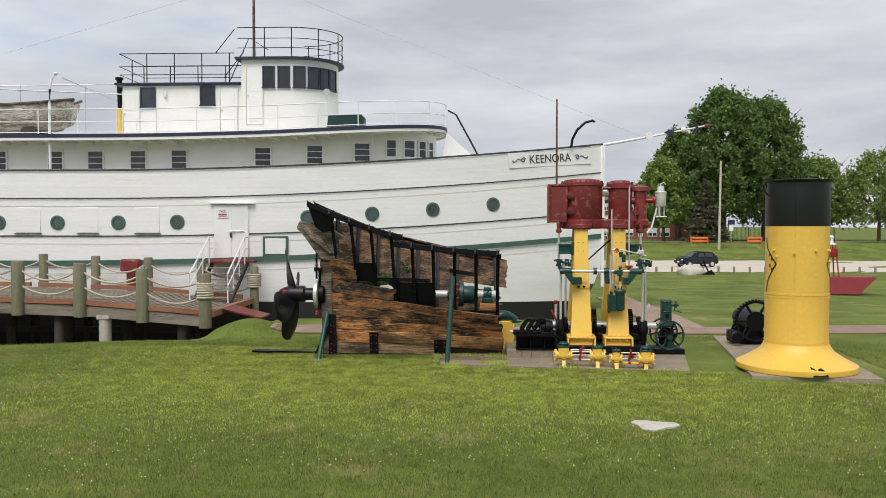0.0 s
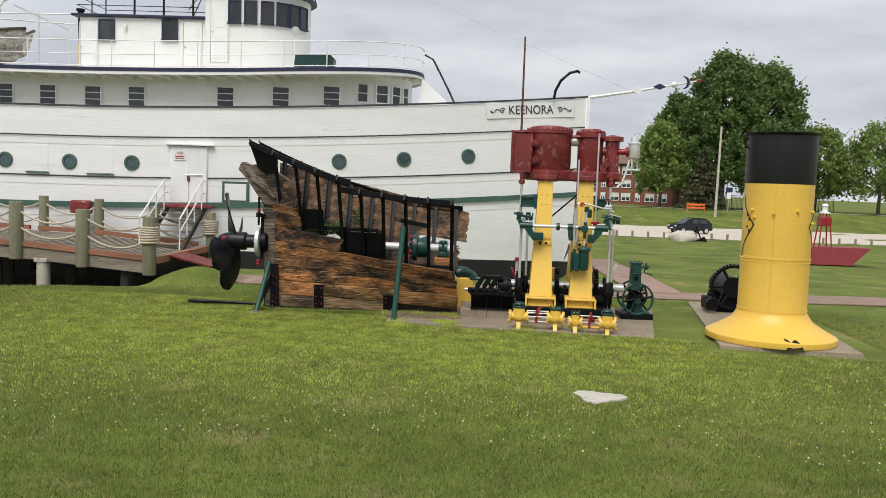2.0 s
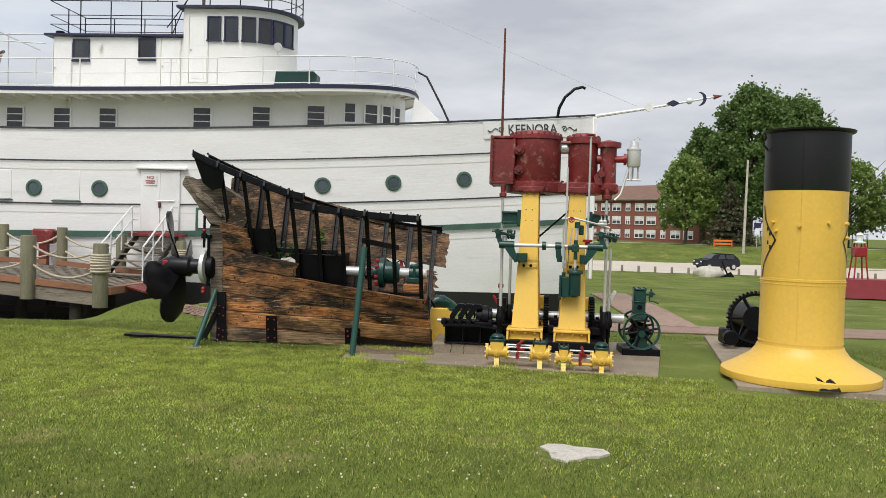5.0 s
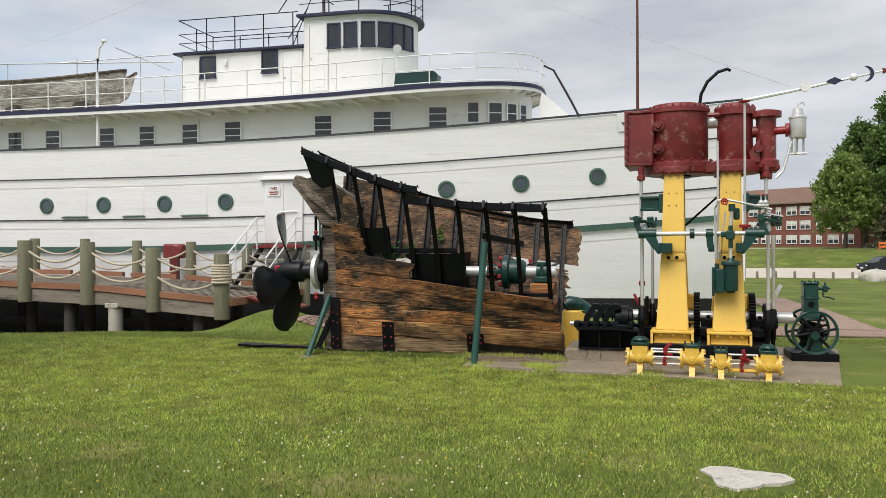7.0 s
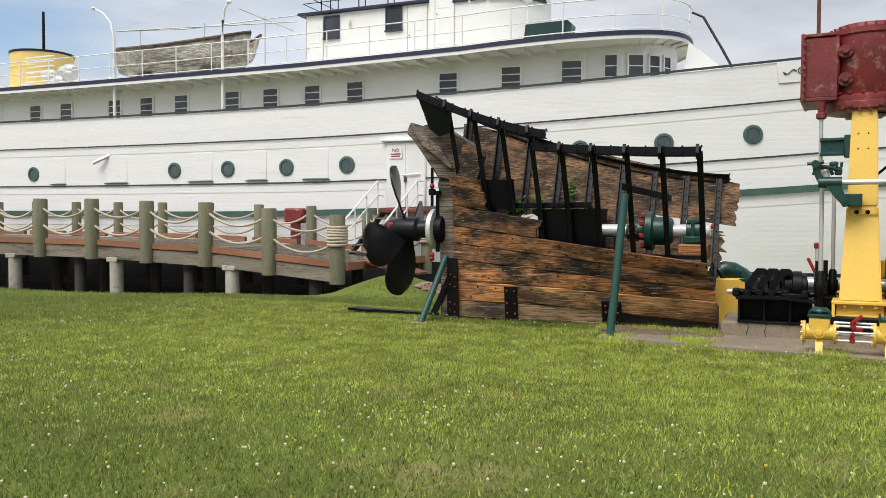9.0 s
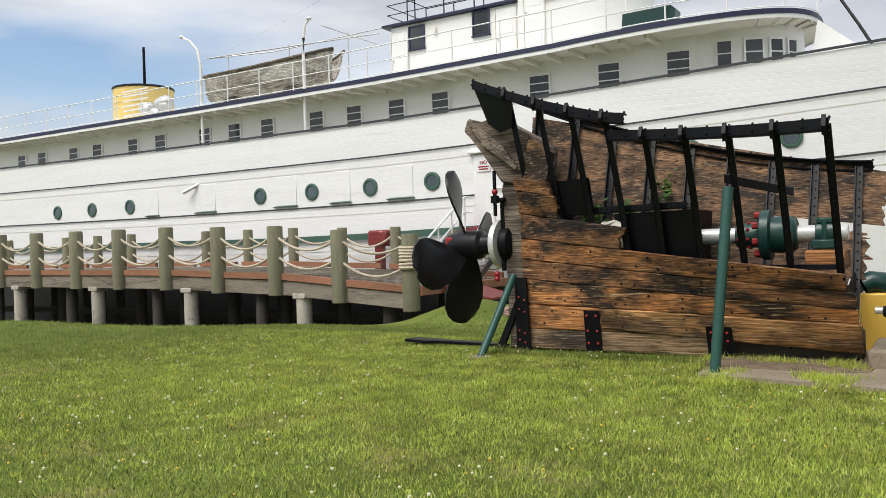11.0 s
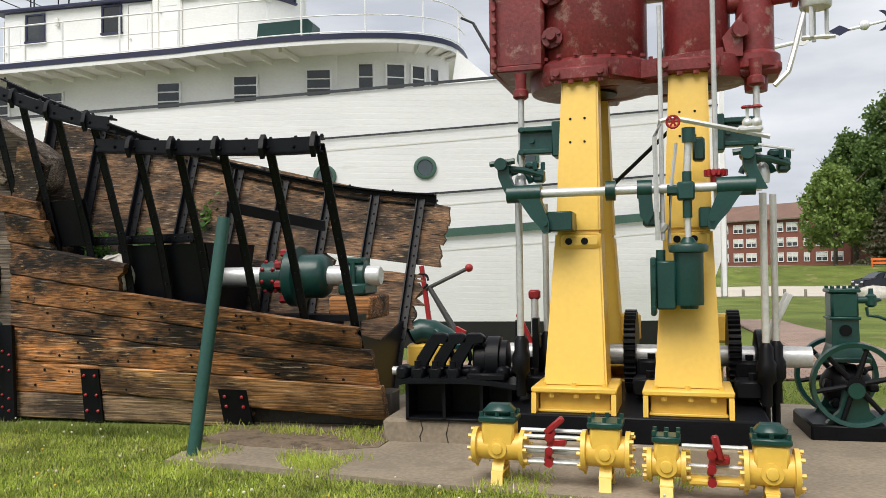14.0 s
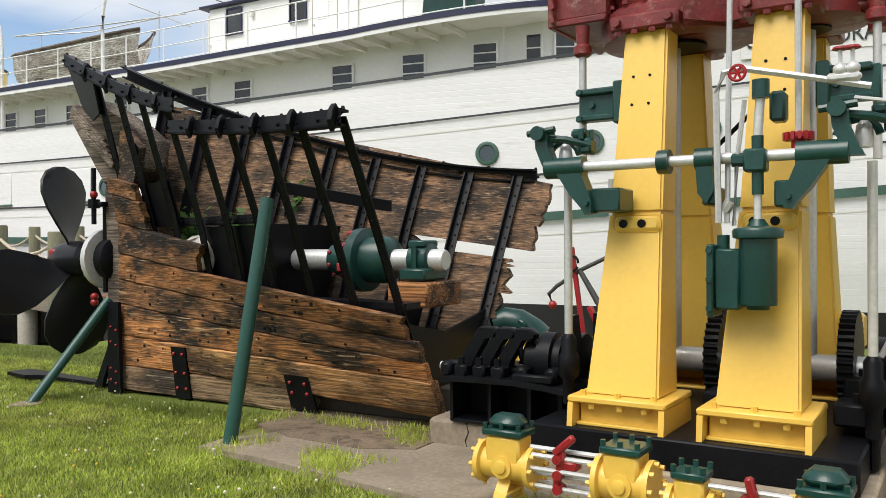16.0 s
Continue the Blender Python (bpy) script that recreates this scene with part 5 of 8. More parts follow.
def dock_z(x):
    t = (-7.9 - x) / 2.07
    return 0.72 + 0.17 * min(t, 2) + 0.11 * smooth01((t - 2) / 2) + 0.02 * max(0, t - 3) * (1 if t < 8 else 8 / t)


FP = [-7.9 - 2.07 * k for k in range(13)]
bm = B()
for y in (26.05, 30.75):
    strip(bm, [Vector((x, y - 0.08, dock_z(x) - 0.52)) for x in lin(-7.8, -33, 14)], (0, 0, 0.36), (0, 0.14, 0))
part("side_beam", bm, "dock_beam", dock, "weathered grey side beam")
for x in FP:
    x1 = x - 2.07
    bm = B()
    strip(bm, [Vector((xx, 25.93, dock_z(xx) - 0.14)) for xx in (x - 0.16, x1 + 0.16)], (0, 0, 0.16), (0, 0.2, 0))
    part("kerb_board", bm, "dock_board", dock, "reddish kerb board")
    bm = B()
    strip(bm, [Vector((xx, 30.65, dock_z(xx) - 0.04)) for xx in (x - 0.16, x1 + 0.16)], (0, 0, 0.16), (0, 0.14, 0))
    part("kerb_board", bm, "dock_board", dock)
src = None
for i, x in enumerate(lin(-7.75, -33, 150)):
    if src is None:
        bm = B()
        box(bm, (-7.75, 28.4, dock_z(-7.75) - 0.08), (0.155, 4.5, 0.05))
        src = part("deck_plank", bm, "dock_beam", dock, "grey deck plank")
    else:
        share("deck_plank", src, dock, Matrix.Translation((x + 7.75, 0, dock_z(x) - dock_z(-7.75))))
for k, x in enumerate(FP):
    for y, nm, r in ((25.95, "post", 0.205), (30.9, "post", 0.17)):
        xx = x if y < 27 else x + 0.3 - 2.07 * 0 - 0.05
        zb = dock_z(x) - 0.55
        bm = B()
        lathe(bm, [(r * 0.97, zb), (r, zb + 0.5), (r * 0.98, dock_z(x) + 1.18), (r * 0.9, dock_z(x) + 1.21)], (xx, y, 0), "z", 14)
        part("post", bm, "dock_post", dock, "round greenish timber post")
for y, dx in ((26.15, -1.03), (27.6, -0.3), (30.4, -1.0)):
    for k, x in enumerate(FP[:12]):
        bm = B()
        xx = x + dx - 0.9
        zt = dock_z(xx) - 0.5
        if y < 27 and k % 2 == 0:
            cyl(bm, (x - 0.9, y + 0.2, -1.5), (x - 0.9, y + 0.2, zt), 0.17, seg=12)
            part("piling", bm, "dark_timber", dock)
        elif y < 27:
            cyl(bm, (xx + 0.6, y, -1.5), (xx + 0.6, y, zt), 0.2, seg=12)
            box(bm, (xx + 0.6, y, zt - 0.06), (0.42, 0.42, 0.14), bev=0.02)
            part("piling", bm, "pier", dock, "pale concrete pile")
        else:
            cyl(bm, (xx, y, -1.5), (xx, y, zt), 0.17, seg=10)
            part("piling", bm, "dark_timber", dock)
bm = B()
box(bm, (-20, 29.5, -0.35), (26, 0.15, 0.22))
box(bm, (-20, 27.0, -0.75), (26, 0.15, 0.2))
part("cross_beam", bm, "dark_timber", dock)


def sag(a, b, drop, n=12):
    a, b = Vector(a), Vector(b)
    return [a.lerp(b, i / n) - Vector((0, 0, drop * 4 * (i / n) * (1 - i / n))) for i in range(n + 1)]


for y, off in ((25.95, 0.0), (30.9, 0.25)):
    for k in range(12):
        xa, xb = FP[k] + off, FP[k + 1] + off
        for h, d in ((1.02, 0.32 + 0.04 * (k % 3)), (0.52, 0.36 - 0.03 * (k % 2))):
            bm = B()
            tube(bm, sag((xa, y - 0.05, dock_z(xa) + h), (xb, y - 0.05, dock_z(xb) + h), d), 0.035, 6)
            part("rope", bm, "rope", dock, "sagging rope handrail")
for x, y in ((-7.9, 25.95), (-7.65, 30.9)):
    bm = B()
    for k in range(7):
        z = dock_z(-7.9) + 0.45 + 0.075 * k
        pts = [(x + 0.235 * math.cos(a), y + 0.235 * math.sin(a), z + 0.012 * math.sin(a + k)) for a in lin(0, 2 * math.pi, 17)]
        tube(bm, pts, 0.042, 6)
    part("rope_coil", bm, "rope", dock, "coil of rope wound round the post")
bm = B()
strip(bm, [Vector((-7.85, y, dock_z(-7.9) - 0.2)) for y in (26.0, 31.0)], (0, 0, 0.2), (0.22, 0, 0))
part("end_beam", bm, "dock_board", dock)
bm = B()
slab(bm, [(-7.7, 26.9, 0.72), (-7.7, 28.3, 0.72), (-6.3, 28.0, 0.42), (-6.3, 26.8, 0.42)], (0, 0, -0.05))
ramp = part("ramp_plate", bm, "red_iron", dock, "dull red ramp plate")
box_th = thing("red_box", (-12.6, 31.3, dock_z(-12.6)), "small dark red box on dock beside ship", "box")
part("body", box(B(), (-12.6, 31.2, 1.95), (0.75, 0.35, 0.5), bev=0.06), "red_iron", box_th)
part("stand", box(B(), (-12.6, 31.2, 1.35), (0.3, 0.2, 0.85), bev=0.02), "red_iron", box_th)

# gangway stairs
gang = thing("gangway_stairs", (-8.8, 30.2, 0.8), "steep boarding stairs with white pipe handrails", "stairs")
n_st = 7
for k in range(n_st):
    f = k / (n_st - 1)
    y, z = 29.3 + 2.1 * f, 0.86 + 1.2 * f
    part("tread", box(B(), (-8.8, y, z), (1.35, 0.27, 0.05), bev=0.008), "dock_beam", gang)
for dx in (-0.7, 0.7):
    bm = B()
    slab(bm, [(-8.8 + dx, 29.0, 0.62), (-8.8 + dx, 29.3, 0.62), (-8.8 + dx, 31.6, 1.95), (-8.8 + dx, 31.6, 2.2)], (0.05, 0, 0))
    part("stringer", bm, "dark_timber", gang)
    rl = part("handrail", tube(B(), [(-8.8 + dx, 29.0, 0.7), (-8.8 + dx, 29.0, 1.75), (-8.8 + dx, 31.2, 3.05), (-8.8 + dx, 31.6, 3.05)], 0.03, 6), "white", gang, "white pipe handrail")
    part("rail", tube(B(), [(-8.8 + dx, 29.0, 1.3), (-8.8 + dx, 31.2, 2.6), (-8.8 + dx, 31.6, 2.6)], 0.025, 6), "white", rl)
    for f in (0.33, 0.66, 1.0):
        y = 29.0 + 2.2 * f
        part("baluster", cyl(B(), (-8.8 + dx, y, 0.75 + 1.25 * f), (-8.8 + dx, y, 1.75 + 1.3 * f), 0.022, seg=6), "white", rl)
part("landing", box(B(), (-8.7, 31.45, 2.1), (1.9, 0.5, 0.1), bev=0.01), "red_iron", gang, "dull red top step")

# ---- lifeboat ----
boat = thing("lifeboat", (-19.1, 33.3, 7.15), "old clinker lifeboat with peeling grey-white paint on deck", "boat")
rows = []
for i in range(19):
    u = i / 18
    x = -22.2 + 6.55 * u
    e = math.sin(math.pi * min(1, max(0, 0.03 + 0.94 * u))) ** 0.55
    kz = 7.3 + 0.35 * (2 * u - 1) ** 4
    gz = 8.3 + 0.26 * (2 * u - 1) ** 2 + 0.12 * u
    ring = []
    for j in range(13):
        a = math.pi * j / 12
        yy = -math.cos(a) * 1.0 * e
        zz = gz - (gz - kz) * math.sin(a) ** 0.75
        ring.append((x + (0.25 * (gz - zz) * (-1 if u > 0.9 else 0)), 33.25 + yy, zz))
    rows.append(ring)
bm = B()
shell(bm, rows, (0, 0, 0.03))
part("hull", bm, "boat_wood", boat)
bm = B()
for j, sgn in ((0, -1), (12, 1)):
    tube(bm, [Vector(r[j]) + Vector((0, 0.02 * sgn, 0.02)) for r in rows], 0.06, 6)
part("gunwale", bm, "grey_wood", boat, "dark grey gunwale")
bm = B()
for j in (2, 3):
    tube(bm, [Vector(r[j]) + Vector((0, -0.015, 0)) for r in rows], 0.015, 4)
part("clinker_edges", bm, "boat_wood", boat)
for x in (-20.4, -17.4):
    bm = B()
    box(bm, (x, 33.25, 7.28), (0.6, 1.5, 0.36), bev=0.05)
    part("chock", bm, "dark_timber", boat)

# ---- steam engine ----
eng = thing("steam_engine", (4.05, 21.85, 0.0), "tall two-cylinder marine steam engine, red cylinders on yellow columns", "steam engine")
eng.rotation_euler = (0, 0, radians(-3.5))


def hexes(bm, pts, r=0.028, h=0.03, axis="z"):
    d = {"z": Vector((0, 0, 1)), "y": Vector((0, -1, 0)), "x": Vector((1, 0, 0))}[axis]
    for p in pts:
        p = Vector(p)
        cyl(bm, p, p + d * h, r, seg=6)


def taper(bm, c0, s0, c1, s1):
    """A tapered post between two upright-centred rectangles."""
    lo = [bm.verts.new((c0[0] + a * s0[0] / 2, c0[1] + b * s0[1] / 2, c0[2])) for a, b in ((-1, -1), (1, -1), (1, 1), (-1, 1))]
    hi = [bm.verts.new((c1[0] + a * s1[0] / 2, c1[1] + b * s1[1] / 2, c1[2])) for a, b in ((-1, -1), (1, -1), (1, 1), (-1, 1))]
    bm.faces.new(lo[::-1])
    bm.faces.new(hi)
    for k in range(4):
        bm.faces.new((lo[k], lo[(k + 1) % 4], hi[(k + 1) % 4], hi[k]))


part("plinth", box(B(), (4.1, 21.85, 0.12), (2.35, 2.75, 0.22), bev=0.02), "concrete", eng, "cracked concrete plinth")
bed = B()
box(bed, (4.1, 21.82, 0.34), (2.2, 2.62, 0.22), bev=0.015)
part("bedplate", bed, "black_iron", eng, "black cast bedplate")
for xb, xt in ((3.647, 3.665), (4.575, 4.63)):
    for fr in (1, -1):
        yb, yt = (20.92, 21.36) if fr == 1 else (22.78, 22.34)
        bm = B()
        taper(bm, (xb, yb, 0.66), (0.54, 0.46), (xb + (xt - xb) * 0.5, (yb * 0.45 + yt * 0.55), 2.0), (0.405, 0.34))
        taper(bm, (xb + (xt - xb) * 0.5, (yb * 0.45 + yt * 0.55), 2.0), (0.40, 0.34), (xt, yt, 3.42), (0.335, 0.28))
        bmesh.ops.remove_doubles(bm, verts=bm.verts, dist=0.001)
        bmesh.ops.bevel(bm, geom=list(bm.edges), offset=0.018, segments=2, affect="EDGES")
        col = part("column", bm, "yellow", eng, "glossy yellow tapered column")
        part("foot", box(B(), (xb, yb - 0.03 * fr, 0.645), (0.72, 0.66, 0.05), bev=0.012), "yellow", col)
        part("front_panel", box(B(), (xb, yb - 0.24 * fr, 0.54), (0.60, 0.03, 0.17), bev=0.006), "yellow", col)
        part("sole_plate", box(B(), (xb, yb - 0.03 * fr, 0.463), (0.62, 0.56, 0.025), bev=0.006), "yellow", col)
        for dx in (-0.335, 0.335):
            part("gusset", slab(B(), [(xb + dx - 0.02, yb - 0.36 * fr, 0.62), (xb + dx - 0.02, yb + 0.27 * fr, 0.62), (xb + dx - 0.02, yb + 0.29 * fr, 0.45), (xb + dx - 0.02, yb - 0.38 * fr, 0.45)], (0.04, 0, 0)), "yellow", col)
        if fr == 1:
            bm = B()
            hexes(bm, [(xb + dx, yb - 0.31, 0.58) for dx in (-0.19, 0.02, 0.2)], 0.026, 0.045, "z")
            hexes(bm, [(xb + dx, yb - 0.3, 0.67) for dx in (-0.26, 0.0, 0.26)], 0.024, 0.035, "z")
            part("bolts", bm, "yellow", col)
            bm = B()
            zc = 1.915
            yc = yb * 0.49 + yt * 0.51 - 0.18
            box(bm, (xb + 0.03, yc, zc), (0.36, 0.05, 0.13), (-10, 0, 0), bev=0.03)
            part("pad", bm, "yellow", col)
            bm = B()
            for dx in (-0.085, 0.055):
                cyl(bm, (xb + 0.02 + dx, yc - 0.04, zc), (xb + 0.02 + dx, yc + 0.02, zc), 0.032, seg=10)
            for dx, z in ((-0.08, 3.05), (0.05, 3.05), (-0.08, 2.83), (0.05, 2.83)):
                cyl(bm, (xt + dx, 21.155 - (3.05 - z) * 0.16, z), (xt + dx, 21.32, z), 0.012, seg=6)
            part("holes", bm, "black_iron", col)
        else:
            bm = B()
            box(bm, (xb + 0.3, yb - 0.02, 1.02), (0.3, 0.26, 0.3), bev=0.03)
            part("lug", bm, "yellow", col)
# entablature and cylinders
LPX, HPX, CYE = 3.72, 4.72, 21.85
ent = part("entablature", box(B(), (4.25, CYE, 3.51), (0.9, 0.62, 0.2), bev=0.03), "red_iron", eng, "dull red cast entablature")
part("cylinder_flange", lathe(B(), [(0.3, 3.44), (0.45, 3.4), (0.6, 3.42), (0.62, 3.5), (0.62, 3.62), (0.57, 3.66)], (LPX, CYE, 0), "z", 40), "red_iron", ent)
part("cylinder_flange", lathe(B(), [(0.32, 3.4), (0.44, 3.42), (0.45, 3.5), (0.45, 3.62), (0.36, 3.66)], (HPX, CYE, 0), "z", 32), "red_iron", ent)
for xt in (3.665, 4.63):
    for y in (21.32, 22.38):
        part("column_cap", box(B(), (xt, y, 3.47), (0.54, 0.36, 0.13), bev=0.02), "red_iron", ent)
    part("web", slab(B(), [(xt + 0.3, 21.17, 3.44), (xt + 0.3, 21.17, 3.6), (xt + 0.62 * (4.3 - xt) / abs(4.3 - xt), 21.5, 3.6), (xt + 0.62 * (4.3 - xt) / abs(4.3 - xt), 21.5, 3.44)], (0, 0.04, 0)), "red_iron", ent)
part("valve_flange", box(B(), (5.25, CYE, 3.5), (0.42, 0.5, 0.14), bev=0.04), "red_iron", ent)
for x, r in ((LPX, 0.24), (HPX, 0.17)):
    part("bore", lathe(B(), [(r, 3.385), (r, 3.41), (r * 0.4, 3.42)], (x, CYE, 0), "z", 20), "black_iron", ent, "dark bore under the cylinder")
bm = B()
for a in lin(0, 2 * math.pi, 23)[:-1]:
    hexes(bm, [(LPX + 0.6 * math.cos(a), CYE + 0.6 * math.sin(a), 3.66)], 0.025, 0.03)
for xt in (3.665, 4.63):
    hexes(bm, [(xt + dx, 21.16, 3.38) for dx in (-0.2, -0.07, 0.07, 0.2)], 0.028, 0.03)
    hexes(bm, [(xt - 0.2, 21.14, 3.47), (xt + 0.2, 21.14, 3.47)], 0.035, 0.05, "y")
part("bolts", bm, "red_iron", eng)
lp = part("cylinder", lathe(B(), [(0.5, 3.6), (0.54, 3.66), (0.54, 4.52), (0.57, 4.54), (0.57, 4.62), (0.5, 4.64), (0.46, 4.7), (0.3, 4.73), (0.0, 4.73)], (LPX, CYE, 0), "z", 36), "red_iron", eng, "large flaking red cylinder")
bm = B()
for a in lin(0, 2 * math.pi, 27)[:-1]:
    hexes(bm, [(LPX + 0.535 * math.cos(a), CYE + 0.535 * math.sin(a), 4.63)], 0.022, 0.04)
part("cover_bolts", bm, "red_iron", lp)
bm = B()
box(bm, (3.07, 21.85, 4.07), (0.5, 1.0, 0.92), bev=0.03)
box(bm, (2.83, 21.85, 4.07), (0.06, 1.12, 1.02), bev=0.012)
box(bm, (3.05, 21.85, 3.6), (0.5, 1.05, 0.06), bev=0.012)
box(bm, (3.05, 21.85, 4.55), (0.46, 1.05, 0.05), bev=0.012)
vc = part("valve_chest", bm, "red_iron", eng, "boxy red valve chest")
bm = B()
for z in lin(3.62, 4.52, 9):
    hexes(bm, [(2.85, 21.3, z)], 0.026, 0.04, "y")
part("bolts", bm, "red_iron", vc)
for z in (4.28, 3.87):
    bm = B()
    cyl(bm, (3.4, 21.52, z), (3.4, 21.33, z), 0.1, 0.1, 14)
    cyl(bm, (3.4, 21.34, z), (3.4, 21.24, z), 0.05, 0.045, 12)
    hexes(bm, [(3.4 + 0.075 * math.cos(a), 21.34, z + 0.075 * math.sin(a)) for a in lin(0.5, 5.5, 5)], 0.018, 0.03, "y")
    part("drain_cock", bm, "red_iron", lp)
hp = part("cylinder", lathe(B(), [(0.28, 3.6), (0.31, 3.66), (0.31, 4.45), (0.36, 4.47), (0.36, 4.6), (0.28, 4.62), (0.24, 4.68), (0.0, 4.7)], (HPX, CYE, 0), "z", 30), "red_iron", eng, "smaller red cylinder")
bm = B()
for a in lin(0, 2 * math.pi, 15)[:-1]:
    hexes(bm, [(HPX + 0.325 * math.cos(a), CYE + 0.325 * math.sin(a), 4.6)], 0.022, 0.04)
part("cover_bolts", bm, "red_iron", hp)
vc2 = part("valve_chest", lathe(B(), [(0.1, 3.3), (0.11, 3.45), (0.22, 3.5), (0.22, 3.62), (0.17, 3.66), (0.17, 4.38), (0.26, 4.4), (0.26, 4.5), (0.18, 4.52), (0.0, 4.56)], (5.24, CYE - 0.1, 0), "z", 22), "red_iron", eng, "slim red valve cylinder")
bm = B()
slab(bm, [(4.98, CYE - 0.3, 3.6), (5.12, CYE - 0.3, 3.6), (5.12, CYE - 0.3, 4.0), (4.94, CYE - 0.3, 3.78)], (0, 0.3, 0))
cyl(bm, (5.0, CYE - 0.1, 4.15), (5.2, CYE - 0.1, 4.15), 0.1, seg=12)
cyl(bm, (5.05, CYE - 0.12, 3.83), (5.1, CYE - 0.36, 3.83), 0.07, seg=12)
part("steam_passage", bm, "red_iron", vc2)
part("transfer_pipe", cyl(B(), (4.2, CYE, 4.36), (4.5, CYE, 4.36), 0.1, seg=12), "steel", eng, "grey pipe between cylinders")
bm = B()
cyl(bm, (4.25, CYE - 0.2, 4.48), (4.5, CYE - 0.2, 4.48), 0.04, seg=8)
part("transfer_pipe", bm, "red_iron", eng)
part("indicator_mast", cyl(B(), (3.03, 21.4, 4.5), (3.03, 21.4, 6.8), 0.028, 0.02, 8), "rust", eng, "thin rusty upright rod")
# lubricator
bm = B()
lathe(bm, [(0.02, 3.98), (0.13, 4.0), (0.14, 4.02), (0.14, 4.33), (0.15, 4.34), (0.15, 4.37), (0.1, 4.39), (0.08, 4.52), (0.0, 4.54)], (5.75, CYE - 0.2, 0), "z", 20)
cyl(bm, (5.75, CYE - 0.2, 4.5), (5.75, CYE - 0.2, 4.6), 0.015, seg=6)
tube(bm, [(5.75, CYE - 0.2, 4.58), (5.83, CYE - 0.25, 4.62), (5.86, CYE - 0.25, 4.56)], 0.014, 5)
for a in (0.3, 1.6, 2.9, 4.2):
    cyl(bm, (5.75 + 0.1 * math.cos(a), CYE - 0.2 + 0.1 * math.sin(a), 3.72), (5.75 + 0.1 * math.cos(a), CYE - 0.2 + 0.1 * math.sin(a), 4.0), 0.02, seg=6)
tube(bm, [(5.9, CYE - 0.25, 3.72), (5.62, CYE - 0.28, 3.72)], 0.02, 6)
tube(bm, [(5.64, CYE - 0.25, 3.95), (5.55, CYE - 0.3, 3.6), (5.5, CYE - 0.3, 3.42), (5.38, CYE - 0.32, 3.3)], 0.025, 6)
part("lubricator", bm, "steel", eng, "silver drip lubricator")
bm = B()
cyl(bm, (5.38, CYE - 0.15, 4.15), (5.62, CYE - 0.2, 4.15), 0.07, seg=12)
cyl(bm, (5.55, CYE - 0.2, 4.15), (5.6, CYE - 0.2, 4.15), 0.12, seg=14)
part("lubricator_flange", bm, "red", eng)
# rods
for x0, x1, y0, y1, zb, r in ((3.07, 3.13, 21.35, 20.95, 0.95, 0.032), (3.17, 3.28, 21.3, 21.5, 0.95, 0.03), (5.22, 5.22, 21.6, 21.1, 0.9, 0.032), (5.2, 5.32, 21.5, 21.3, 0.9, 0.03)):
    rod = part("eccentric_rod", cyl(B(), (x1, y1, zb), (x1, y1, 2.3), r, seg=10), "steel", eng, "silver eccentric rod")
    part("rod_end", lathe(B(), [(r * 1.1, zb + 0.12), (r * 1.9, zb + 0.08), (r * 1.9, zb - 0.02), (r * 2.6, zb - 0.06), (r * 2.6, zb - 0.2), (r * 1.5, zb - 0.24), (r * 1.5, zb - 0.42)], (x1, y1, 0), "z", 10), "black_iron", rod)
for x, y in ((3.09, 21.35), (5.22, 21.5)):
    vs = part("valve_spindle", cyl(B(), (x, y, 2.35), (x, y, 3.55), 0.03, seg=10), "steel", eng, "silver valve spindle")
    part("gland", lathe(B(), [(0.05, 3.3), (0.075, 3.32), (0.075, 3.38), (0.05, 3.4), (0.06, 3.55)], (x, y, 0), "z", 12), "red_iron", vs)
    xx = x + (0.2 if x < 4 else -0.17)
    bm = B()
    box(bm, (xx, y - 0.02, 2.88), (0.4, 0.14, 0.24), bev=0.012)
    box(bm, (xx - 0.03, y - 0.08, 2.985), (0.36, 0.12, 0.05), bev=0.012)
    box(bm, (xx - 0.03, y - 0.08, 2.775), (0.36, 0.12, 0.05), bev=0.012)
    box(bm, (xx + (0.16 if x < 4 else -0.16), y - 0.06, 2.88), (0.09, 0.22, 0.33), bev=0.012)
    hexes(bm, [(xx - 0.17, y - 0.13, 2.985), (xx - 0.17, y - 0.13, 2.775), (xx - 0.08, y - 0.09, 2.88)], 0.025, 0.03, "y")
    part("spindle_guide", bm, "green", eng, "dark green valve spindle guide")
